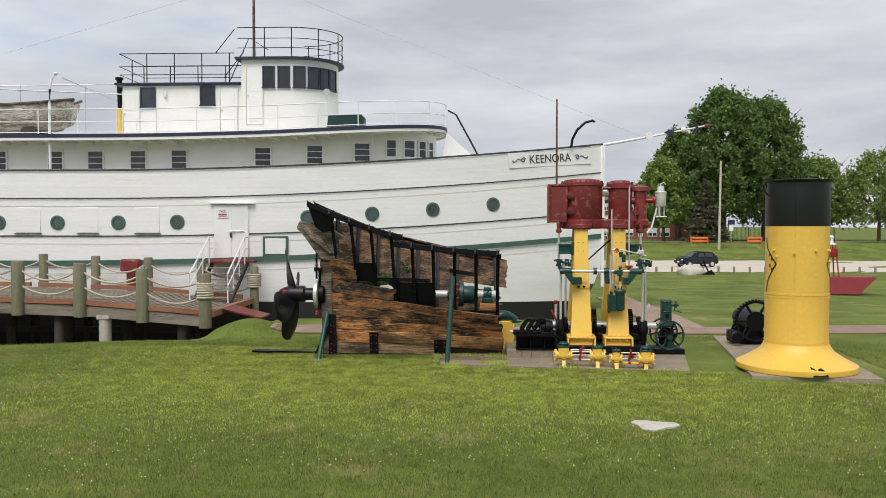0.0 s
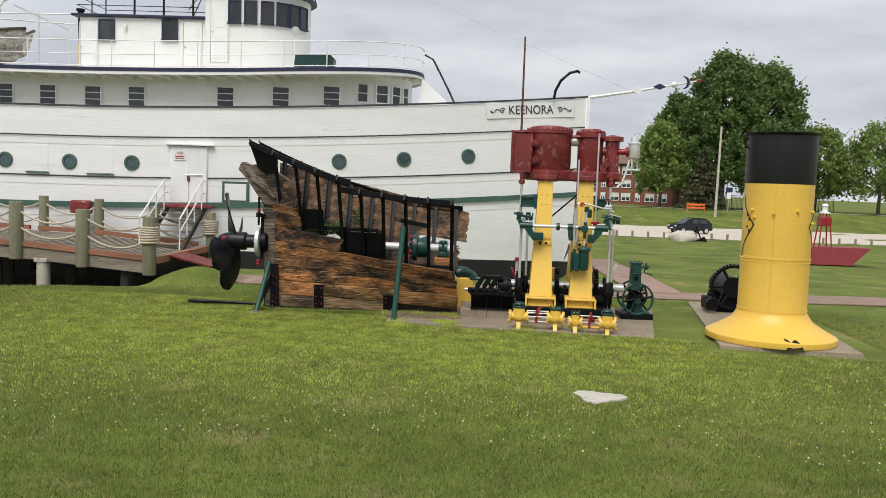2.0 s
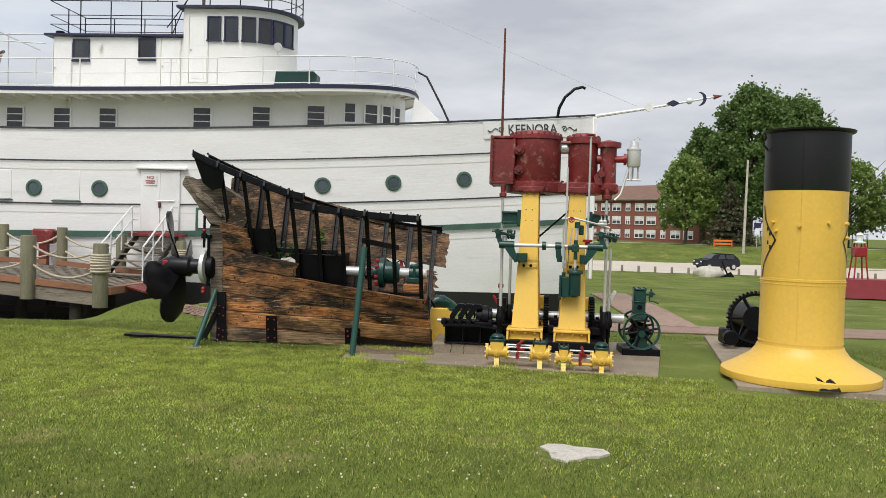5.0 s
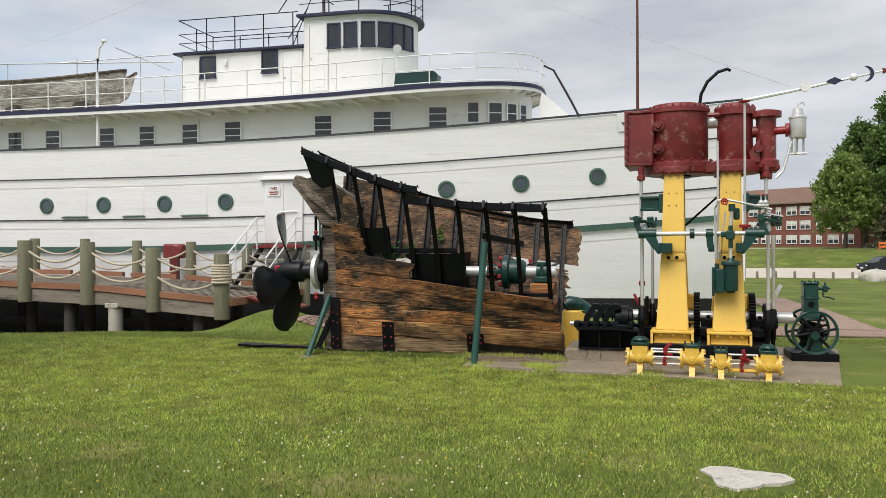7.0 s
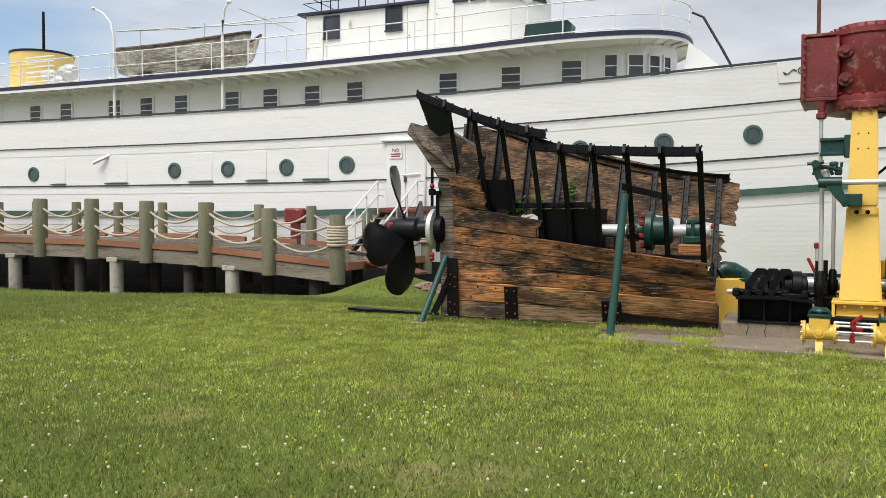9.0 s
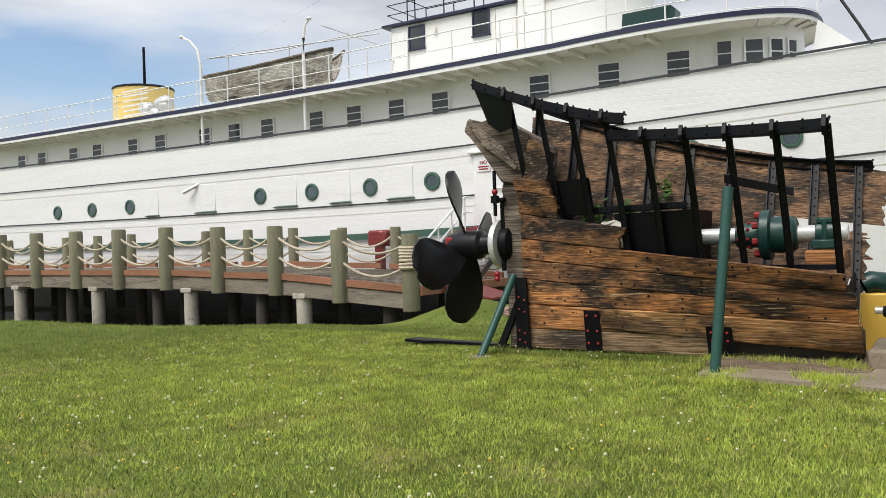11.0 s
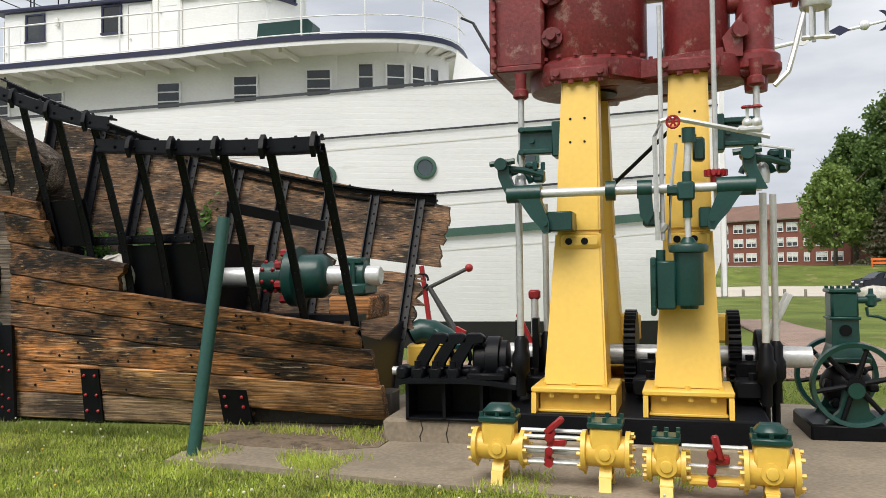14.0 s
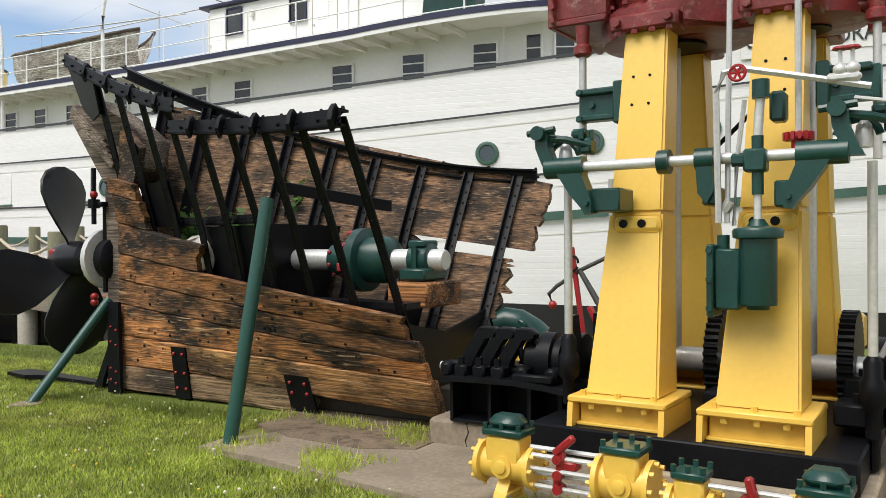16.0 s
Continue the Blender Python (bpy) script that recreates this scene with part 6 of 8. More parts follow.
# weigh shaft and reversing gear
YW = 20.66
ws = part("weigh_shaft", cyl(B(), (3.2, YW, 2.33), (5.1, YW, 2.33), 0.038, seg=12), "steel", eng, "silver weigh shaft")
for x, sg in ((3.24, 1), (4.98, -1)):
    bm = B()
    cyl(bm, (x - 0.15, YW, 2.33), (x + 0.15, YW, 2.33), 0.078, seg=16)
    rows = [(x - 0.1 * sg, 2.36, x + 0.12 * sg, 2.36), (x - 0.02 * sg, 2.24, x + 0.15 * sg, 2.26), (x + 0.06 * sg, 2.12, x + 0.19 * sg, 2.16), (x + 0.14 * sg, 2.03, x + 0.22 * sg, 2.08), (x + 0.17 * sg, 1.98, x + 0.22 * sg, 1.99)]
    shell(bm, [[(p[0], YW - 0.06, p[1]), (p[2], YW - 0.06, p[3])] for p in rows], (0, 0.13, 0))
    box(bm, (x + (0.3 if sg > 0 else -0.24), YW + 0.16, 2.085), (0.22 if sg > 0 else 0.1, 0.3, 0.17), bev=0.012)
    hexes(bm, [(x + 0.19 * sg, YW - 0.06, 2.06)], 0.02, 0.03, "y")
    part("shaft_bracket", bm, "green", eng, "dark green shaft bracket")
    lx = x - 0.16 if sg > 0 else x + 0.12
    bm = B()
    shell(bm, [[(lx + q, YW - 0.055, z), (lx + q + 0.1, YW - 0.055, z)] for q, z in ((0.02, 2.3), (-0.02, 2.38), (-0.06, 2.48), (-0.07, 2.58))], (0, 0.11, 0))
    cyl(bm, (lx - 0.03, YW - 0.1, 2.59), (lx - 0.03, YW + 0.12, 2.59), 0.055, seg=12)
    cyl(bm, (lx - 0.14, YW - 0.02, 2.6), (lx + 0.08, YW - 0.02, 2.62), 0.026, seg=8)
    tube(bm, [(lx, YW + 0.02, 2.56), (lx + 0.14, YW + 0.06, 2.545), (lx + 0.3, YW + 0.14, 2.5)], 0.032, 8, 0.026)
    part("reversing_lever", bm, "green", eng, "dark green reversing lever")
    bm = B()
    tube(bm, [(lx + 0.06 + 0.13 * math.cos(a), YW + 0.2, 2.42 + 0.13 * math.sin(a)) for a in lin(0.2, 2.9, 9)], 0.028, 6)
    box(bm, (lx + 0.26, YW + 0.18, 2.5), (0.1, 0.14, 0.12), bev=0.02)
    box(bm, (lx + 0.2, YW + 0.18, 2.6), (0.12, 0.1, 0.07), bev=0.02)
    hexes(bm, [(lx + 0.24, YW + 0.1, 2.55), (lx + 0.3, YW + 0.16, 2.55)], 0.022, 0.07)
    part("expansion_link", bm, "green", eng, "dark green curved expansion link")
    part("link_pin", lathe(B(), [(0.05, 2.36), (0.055, 2.42), (0.045, 2.5), (0.02, 2.53)], (lx + 0.1, YW + 0.14, 0), "z", 10), "steel", eng)
bm = B()
cyl(bm, (3.94, YW, 2.33), (4.02, YW, 2.33), 0.085, seg=14)
cyl(bm, (4.2, YW, 2.33), (4.32, YW, 2.33), 0.08, seg=14)
slab(bm, [(4.2, YW - 0.06, 2.4), (4.31, YW - 0.06, 2.4), (4.33, YW - 0.06, 2.12), (4.28, YW - 0.06, 2.03), (4.22, YW - 0.06, 2.1)], (0, 0.12, 0))
box(bm, (4.3, YW + 0.12, 2.08), (0.12, 0.3, 0.12), bev=0.015)
part("shaft_collar", bm, "green", eng, "dark green shaft collar")
YR = 20.68
bm = B()
lathe(bm, [(0.07, 1.335), (0.075, 1.36), (0.115, 1.365), (0.118, 1.39), (0.118, 1.79), (0.155, 1.80), (0.16, 1.845), (0.15, 1.86), (0.07, 1.875), (0.04, 1.92)], (4.6, YR - 0.05, 0), "z", 26)
rc = part("reversing_cylinder", bm, "green", eng, "dark green steam reversing cylinder")
bm = B()
box(bm, (4.42, YR - 0.03, 1.53), (0.16, 0.2, 0.4), bev=0.015)
box(bm, (4.32, YR - 0.04, 1.52), (0.045, 0.26, 0.48), bev=0.012)
cyl(bm, (4.38, YR - 0.04, 1.72), (4.38, YR - 0.04, 1.82), 0.04, seg=10)
hexes(bm, [(4.32, YR - 0.16, z) for z in (1.34, 1.53, 1.72)], 0.022, 0.03, "y")
part("valve_box", bm, "green", rc)
part("piston_rod", cyl(B(), (4.6, YR - 0.05, 1.9), (4.6, YR - 0.05, 2.22), 0.026, seg=10), "steel", rc)
bm = B()
cyl(bm, (4.6, YR - 0.05, 2.08), (4.6, YR - 0.05, 2.46), 0.038, seg=12)
box(bm, (4.59, YR - 0.05, 2.3), (0.14, 0.14, 0.15), bev=0.015)
cyl(bm, (4.44, YR - 0.05, 2.31), (4.56, YR - 0.05, 2.31), 0.045, seg=6)
cyl(bm, (4.62, YR - 0.05, 2.7), (4.62, YR - 0.05, 2.82), 0.055, seg=12)
box(bm, (4.7, YR + 0.12, 2.66), (0.1, 0.14, 0.2), bev=0.02)
part("crosshead", bm, "green", rc)
part("guide_rod", cyl(B(), (4.6, YR - 0.05, 2.45), (4.62, YR - 0.05, 2.75), 0.03, seg=10), "steel", rc)
bm = B()
tube(bm, [(4.45, YR - 0.05, 1.88), (4.47, YR - 0.05, 2.3), (4.52, YR - 0.05, 2.7)], 0.016, 6)
tube(bm, [(4.36, YR - 0.08, 1.9), (4.35, YR - 0.1, 2.75), (4.4, YR - 0.1, 2.88), (4.5, YR - 0.1, 2.9), (4.95, YR, 2.8), (5.25, YR, 2.72)], 0.022, 6)
cyl(bm, (4.4, YR - 0.02, 1.9), (4.4, YR + 0.1, 3.9), 0.019, seg=8)
cyl(bm, (4.38, YR - 0.02, 1.98), (4.42, YR - 0.02, 2.04), 0.04, seg=8)
cyl(bm, (4.83, YR + 0.05, 2.1), (4.83, YR + 0.05, 4.55), 0.021, seg=8)
part("steam_pipe", bm, "steel", eng, "thin silver upright pipes")
part("handwheel", lathe(B(), [(0.02, 4.52), (0.09, 4.54), (0.09, 4.56), (0.02, 4.57)], (4.83, YR + 0.05, 0), "z", 14), "red", eng, "small red handwheel")
bm = B()
lathe(bm, [(0.03, 2.34), (0.045, 2.36), (0.045, 2.42), (0.08, 2.44), (0.08, 2.47), (0.03, 2.48)], (4.83, YR + 0.05, 0), "z", 14)
for k in range(14):
    a = 2 * math.pi * k / 14
    box(bm, (4.83 + 0.085 * math.cos(a), YR + 0.05 + 0.085 * math.sin(a), 2.45), (0.02, 0.02, 0.05), (0, 0, math.degrees(a)))
part("bevel_gear", bm, "red", eng, "red toothed bevel gear")
bm = B()
tube(bm, [(4.5 + 0.05 * math.cos(a), YR - 0.16, 2.86 + 0.05 * math.sin(a)) for a in lin(0, 2 * math.pi, 15)], 0.011, 5)
for a in (0, 1.05, 2.1):
    cyl(bm, (4.5 - 0.05 * math.cos(a), YR - 0.16, 2.86 - 0.05 * math.sin(a)), (4.5 + 0.05 * math.cos(a), YR - 0.16, 2.86 + 0.05 * math.sin(a)), 0.009, seg=5)
part("handwheel", bm, "red", eng, "small red spoked handwheel")
for x in (5.08, 5.15):
    part("handwheel", lathe(B(), [(0.04, 2.96), (0.05, 2.965), (0.04, 2.98)], (x, YR, 0), "z", 10), "red", eng, "small red handwheel")
bm = B()
for x in (5.08, 5.15):
    cyl(bm, (x, YR, 2.75), (x, YR, 2.98), 0.014, seg=6)
    ball(bm, (x, YR, 2.84), 0.045, seg=8)
box(bm, (5.1, YR, 2.79), (0.2, 0.07, 0.06), bev=0.02)
cyl(bm, (5.16, YR, 2.66), (5.42, YR - 0.05, 2.6), 0.012, seg=6)
part("valve", bm, "steel", eng, "silver pipe valve")
part("tie_rod", cyl(B(), (3.85, 22.2, 2.5), (4.5, 22.2, 3.1), 0.02, seg=6), "black_iron", eng)
# cranks and main shaft
ms = part("crankshaft", cyl(B(), (2.6, 21.85, 0.82), (5.68, 21.85, 0.82), 0.1, seg=16), "steel", eng, "silver crankshaft")
for x in (4.05, 5.0):
    rim = [(0.405 if k % 4 < 2 else 0.375, 2 * math.pi * k / 160) for k in range(160)]
    bm = slab(B(), [(x - 0.055, 21.95 + r * math.cos(a), 0.85 + r * math.sin(a)) for r, a in rim], (0.11, 0, 0))
    part("turning_wheel", bm, "black_iron", ms, "black toothed turning wheel")
for x in (3.2, 4.25, 5.12):
    bm = B()
    box(bm, (x, 21.85, 0.62), (0.26, 0.62, 0.38), bev=0.03)
    box(bm, (x, 21.3, 0.6), (0.3, 0.3, 0.16), bev=0.02)
    hexes(bm, [(x, 21.25, 0.68), (x, 21.62, 0.8), (x, 22.1, 0.8)], 0.04, 0.06)
    part("main_bearing", bm, "black_iron", ms)
bm = B()
for x, y in ((5.22, 21.2), (5.32, 21.4)):
    box(bm, (x, y, 0.62), (0.06, 0.16, 0.75), bev=0.02)
    lathe(bm, [(0.3, x - 0.04), (0.33, x - 0.03), (0.33, x + 0.03), (0.3, x + 0.04)], (0, 21.8, 0.75), "x", 24)
part("eccentric", bm, "black_iron", ms, "black eccentric straps")
part("connecting_rod", cyl(B(), (4.72, 21.85, 0.9), (4.72, 21.85, 3.4), 0.06, seg=10), "steel", eng)
part("connecting_rod", cyl(B(), (3.68, 21.85, 0.9), (3.68, 21.85, 3.4), 0.065, seg=10), "steel", eng)
bm = B()
box(bm, (5.35, 21.5, 1.2), (0.05, 0.25, 0.5), (0, 25, 0), bev=0.01)
part("guard", bm, "steel", eng)

# ---- turning gear beside the engine ----
tg = thing("valve_gear_machine", (2.45, 21.7, 0.0), "black cast-iron machine with eccentrics on concrete block", "machine")
bm = B()
box(bm, (2.38, 21.85, 0.115), (1.36, 1.32, 0.27), bev=0.03)
pl = part("plinth", bm, "concrete", tg, "cracked concrete block")
for pts in (((2.08, 0.24), (2.1, 0.16), (2.07, 0.09), (2.09, 0.0)), ((2.36, 0.24), (2.33, 0.12), (2.35, 0.03))):
    part("crack", tube(B(), [(x, 21.188, z) for x, z in pts], 0.006, 5), "dark_timber", pl)
part("top_plate", shell(B(), [[(x, 21.02, z), (x, 21.5, z)] for x, z in ((1.92, 0.6), (2.0, 0.615), (2.3, 0.62), (2.6, 0.62), (2.85, 0.6), (3.05, 0.57))], (0, 0, 0.045)), "black_iron", tg, "black curved top plate")
part("rear_plate", box(B(), (2.5, 22.1, 0.62), (1.12, 0.3, 0.05), bev=0.015), "black_iron", tg)
part("rear_stand", box(B(), (2.5, 22.1, 0.4), (1.0, 0.1, 0.4)), "black_iron", tg)
for x in (1.96, 2.32, 2.68, 2.95):
    part("frame_rib", box(B(), (x, 21.33, 0.43), (0.03, 0.36, 0.34)), "black_iron", tg)
part("web_plate", box(B(), (2.47, 21.5, 0.43), (1.04, 0.03, 0.34)), "black_iron", tg)
part("base_plate", box(B(), (2.49, 21.4, 0.262), (1.1, 0.5, 0.03), bev=0.01), "black_iron", tg)
for k in range(3):
    x = 2.1 + 0.17 * k
    bm = B()
    slab(bm, [(x - 0.07, 21.2, 0.64), (x + 0.03, 21.2, 0.64), (x + 0.03, 21.2, 0.78), (x + 0.15, 21.2, 0.98), (x + 0.26, 21.2, 0.98), (x + 0.27, 21.2, 1.03), (x + 0.22, 21.2, 1.07), (x + 0.1, 21.2, 1.07), (x - 0.06, 21.2, 0.83)], (0, 0.12, 0))
    bmesh.ops.bevel(bm, geom=list(bm.edges), offset=0.01, segments=1, affect="EDGES")
    arm = part("eccentric_arm", bm, "black_iron", tg)
    part("strap", tube(B(), [(x + 0.13 + 0.15 * math.cos(t), 21.3, 0.82 + 0.19 * math.sin(t)) for t in lin(-0.3, 2.2, 10)], 0.025, 6), "black_iron", arm)
    part("bearing_cap", box(B(), (x - 0.02, 21.14, 0.7), (0.12, 0.14, 0.12), bev=0.02), "black_iron", arm)
    part("nut", cyl(B(), (x - 0.02, 21.1, 0.75), (x - 0.02, 21.1, 0.82), 0.03, seg=6), "black_iron", arm)
part("drum", lathe(B(), [(0.17, 2.58), (0.19, 2.6), (0.19, 2.7), (0.23, 2.71), (0.23, 2.83), (0.19, 2.84), (0.19, 2.9), (0.08, 2.92)], (0, 21.42, 0.8), "x", 28), "black_iron", tg, "black brake drum")
part("shaft", cyl(B(), (1.86, 21.3, 0.7), (2.95, 21.3, 0.7), 0.05, seg=12), "black_iron", tg)
part("shaft_end", cyl(B(), (1.78, 21.3, 0.7), (1.88, 21.3, 0.7), 0.04, seg=10), "steel", tg)
for x in (1.92, 2.62, 2.88):
    part("pillow_block", box(B(), (x, 21.2, 0.7), (0.11, 0.2, 0.13), bev=0.025), "black_iron", tg)
part("locking_bar", box(B(), (2.74, 21.08, 0.68), (0.36, 0.06, 0.07), bev=0.015), "black_iron", tg)
for x, y in ((3.04, 21.2), (3.16, 21.5)):
    part("eccentric", lathe(B(), [(0.23, x - 0.035), (0.25, x - 0.03), (0.25, x + 0.03), (0.23, x + 0.035)], (0, y + 0.25, 0.78), "x", 26), "black_iron", tg)
    part("eccentric_fork", slab(B(), [(x - 0.03, y - 0.08, 0.7), (x - 0.03, y + 0.22, 0.7), (x - 0.03, y + 0.06, 1.2), (x - 0.03, y - 0.06, 1.2)], (0.06, 0, 0)), "black_iron", tg)
post_ = part("pipe_post", cyl(B(), (3.07, 22.2, 0.6), (3.07, 22.2, 1.4), 0.04, seg=10), "steel", tg, "silver pipe with red cap")
part("cap", box(B(), (3.07, 22.2, 1.4), (0.12, 0.1, 0.1), bev=0.02), "red", post_)
part("lever", box(B(), (3.0, 21.95, 1.05), (0.05, 0.05, 0.36), (0, -25, 0), bev=0.01), "red", tg, "slanting red lever")
anchor = thing("anchor", (0.04, 29.8, 0.0), "black iron anchor with red stock standing behind the hull", "anchor")
part("stock", tube(B(), [(-0.12, 29.8, 1.72), (0.11, 29.8, 0.0)], 0.055, 8), "red", anchor, "upright red stock")
part("shackle", tube(B(), [(-0.12 + 0.03 + 0.13 * math.cos(t), 29.72, 1.72 - 0.3 + 0.15 * math.sin(t)) for t in lin(0, 5.8, 14)], 0.025, 6), "black_iron", anchor)
part("arm", tube(B(), [(-0.51, 29.8, 0.61), (-0.59, 29.8, 0.82), (-0.43, 29.8, 0.97), (0.04, 29.8, 1.28), (0.87, 29.8, 1.67)], 0.04, 8), "grey_iron", anchor, "bent grey iron bar")
for p in ((-0.51, 29.8, 0.61), (0.87, 29.8, 1.67)):
    part("ball_end", ball(B(), p, 0.085, seg=12), "red", anchor)
part("shank", tube(B(), [(0.04, 29.8, 1.28), (0.64, 29.8, 0.28)], 0.05, 8, 0.075), "grey_iron", anchor)
part("fluke", slab(B(), [(0.64 - 0.12, 29.7, 0.0), (0.64 + 0.1, 29.7, 0.0), (0.64 + 0.16, 29.7, 0.4), (0.64 - 0.04, 29.7, 0.5)], (0, 0.12, 0)), "red", anchor, "red painted fluke")
gm = thing("gear_motor", (1.85, 23.2, 0.0), "yellow gearbox with green curved cover behind the hull", "gearbox")
part("body", box(B(), (1.72, 23.2, 0.4), (0.5, 0.6, 0.8), bev=0.03), "yellow", gm)
bm = B()
tube(bm, [(1.52, 23.0, 0.9), (1.62, 23.02, 0.95), (1.74, 23.06, 0.93), (1.88, 23.1, 0.84), (1.96, 23.12, 0.76)], 0.14, 18, 0.16)
box(bm, (1.84, 22.96, 0.93), (0.14, 0.08, 0.08), (0, 35, 0), bev=0.025)
cov = part("cover", bm, "green", gm, "dark green curved cover")
part("flange", lathe(B(), [(0.21, 0.74), (0.23, 0.75), (0.23, 0.79), (0.19, 0.8)], (1.96, 23.12, 0), "z", 22), "green", cov)
part("mouth", cyl(B(), (1.505, 23.0, 0.893), (1.519, 23.0, 0.9), 0.11, seg=18), "black_iron", cov)

# ---- feed pumps in front of the engine ----


def feed_pump(x0, x1, y, z, big_left, label):
    p = thing("feed_pump", ((x0 + x1) / 2, y, 0.035), label, "pump", "pumps before the engine")
    p.rotation_euler = (0, 0, radians(-4))
    L = x1 - x0

    def block(xa, xb, r, tall, lid_mat, dome, nm):
        xc = (xa + xb) / 2
        bm = B()
        lathe(bm, [(r * 0.9, xa), (r * 1.35, xa + 0.002), (r * 1.35, xa + 0.035), (r, xa + 0.04), (r, xb - 0.04), (r * 1.35, xb - 0.035), (r * 1.35, xb - 0.002), (r * 0.9, xb)], (0, y, z), "x", 22)
        box(bm, (xc, y, z + tall / 2), ((xb - xa) * 0.62, r * 1.9, tall), bev=0.02)
        lathe(bm, [(0.075, y - r * 1.0), (0.075, y - r * 1.1), (0.045, y - r * 1.12), (0.04, y - r * 1.26), (0.02, y - r * 1.3)], (xc, 0, z), "y", 16)
        for e in (xa + 0.02, xb - 0.02):
            cyl(bm, (e, y, z - r * 1.3), (e, y, z - r * 1.55), 0.014, seg=6)
        b_ = part(nm, bm, "yellow", p, "yellow pump cylinder block")
        bm = B()
        for xe in (xa - 0.012, xb + 0.012):
            for k in range(8):
                a = 2 * math.pi * k / 8
                bmesh.ops.create_cone(bm, cap_ends=True, segments=6, radius1=0.017, radius2=0.017, depth=0.03, matrix=Matrix.Translation((xe, y + r * 1.17 * math.cos(a), z + r * 1.17 * math.sin(a))) @ Matrix.Rotation(radians(90), 4, "Y"))
        part("bolts", bm, "yellow", b_)
        bm = B()
        box(bm, (xc, y, z + tall + 0.02), ((xb - xa) * 0.72, r * 2.2, 0.05), bev=0.012)
        if dome:
            box(bm, (xc, y, z + tall + 0.08), ((xb - xa) * 0.6, r * 1.8, 0.1), bev=0.045)
        hexes(bm, [(xc + sx * (xb - xa) * 0.3, y + sy * r * 0.9, z + tall + 0.045) for sx in (-1, 0, 1) for sy in (-1, 1)], 0.017, 0.035)
        part("lid", bm, "green", b_, "dark green bolted lid")
        bm = B()
        for yy, ft in ((y - 0.13, -0.05), (y + 0.1, 0.05)):
            grid_ = [[(xc - 0.06, yy + ft, 0.0), (xc + 0.06, yy + ft, 0.0)], [(xc - 0.045, yy + ft * 0.3, 0.04), (xc + 0.045, yy + ft * 0.3, 0.04)], [(xc - 0.045, yy, 0.12), (xc + 0.045, yy, 0.12)], [(xc - 0.045, y + ft, z - r * 0.75), (xc + 0.045, y + ft, z - r * 0.75)]]
            shell(bm, grid_, (0, 0.03, 0.012))
        box(bm, (xc, y, 0.13), (0.1, 0.24, 0.02), bev=0.005)
        part("leg", bm, "yellow", b_)

    wl, wr = L * (0.34 if big_left else 0.27), L * (0.30 if big_left else 0.36)
    block(x0, x0 + wl, 0.105 if big_left else 0.085, 0.2 if big_left else 0.17, "green", big_left, "steam_end")
    block(x1 - wr, x1, 0.115, 0.19 if big_left else 0.19, "green", not big_left, "pump_end")
    rods = ((-0.06, 0.1), (-0.02, 0.14), (-0.08, 0.02), (-0.03, -0.02), (-0.07, -0.09), (0.05, -0.1)) if big_left else ((0.0, 0.0), (-0.05, 0.15))
    for dy, dz in rods:
        bm = B()
        cyl(bm, (x0 + wl - 0.03, y + dy, z + dz), (x1 - wr + 0.03, y + dy, z + dz), 0.016, seg=8)
        part("piston_rod", bm, "steel", p, "silver piston rod")
    if not big_left:
        part("cradle", box(B(), ((x0 + x1) / 2, y, z - 0.1), (L * 0.45, 0.14, 0.05), bev=0.015), "yellow", p)
    xm = x0 + wl + (L - wl - wr) * 0.45
    bm = B()
    box(bm, (xm, y - 0.07, z + 0.02), (0.05, 0.04, 0.28 if big_left else 0.14), (0, 10, 0), bev=0.012)
    box(bm, (xm + 0.04, y - 0.08, z + (0.19 if big_left else 0.15)), (0.05, 0.05, 0.18), (0, 48 if big_left else -14, 0), bev=0.012)
    box(bm, (xm + 0.06, y - 0.03, z + 0.06), (0.12, 0.1, 0.06), bev=0.012)
    for dz in (-0.09, 0.0, 0.1):
        cyl(bm, (xm, y - 0.11, z + dz), (xm, y - 0.02, z + dz), 0.032, seg=8)
    part("valve_lever", bm, "red", p, "red rocking lever")
    return p


feed_pump(2.84, 4.04, 19.92, 0.305, True, "yellow duplex feed pump with green lids on concrete")
feed_pump(4.15, 5.17, 19.7, 0.265, False, "small yellow steam pump with domed green lid")

# ---- small engine with flywheel ----
ge = thing("small_steam_engine", (6.0, 22.0, 0.03), "small dark green upright engine with two flywheels", "engine")
part("base", box(B(), (6.02, 22.0, 0.1), (0.8, 0.9, 0.16), bev=0.02), "black_iron", ge)
for y, lo in ((21.62, 0.26), (22.3, 0.22)):
    part("bearing_stand", slab(B(), [(6.02 - lo, y, 0.17), (6.02 + lo, y, 0.17), (6.15, y, 0.3), (6.11, y, 0.5), (6.02, y, 0.57), (5.93, y, 0.5), (5.89, y, 0.3)], (0, 0.08, 0)), "green", ge)
part("bearing_cap", cyl(B(), (6.02, 21.54, 0.5), (6.02, 21.7, 0.5), 0.075, seg=14), "green", ge)
bm = B()
taper(bm, (6.0, 21.95, 0.74), (0.34, 0.36), (6.0, 21.95, 0.9), (0.25, 0.27))
taper(bm, (6.0, 21.95, 0.9), (0.25, 0.27), (6.0, 21.95, 1.16), (0.24, 0.25))
box(bm, (6.0, 21.95, 0.76), (0.42, 0.42, 0.045), bev=0.01)
part("frame", bm, "green", ge)
bm = B()
box(bm, (6.0, 21.95, 1.28), (0.25, 0.27, 0.26), bev=0.025)
box(bm, (6.0, 21.95, 1.42), (0.28, 0.3, 0.035), bev=0.008)
box(bm, (6.0, 21.95, 1.155), (0.28, 0.3, 0.03), bev=0.008)
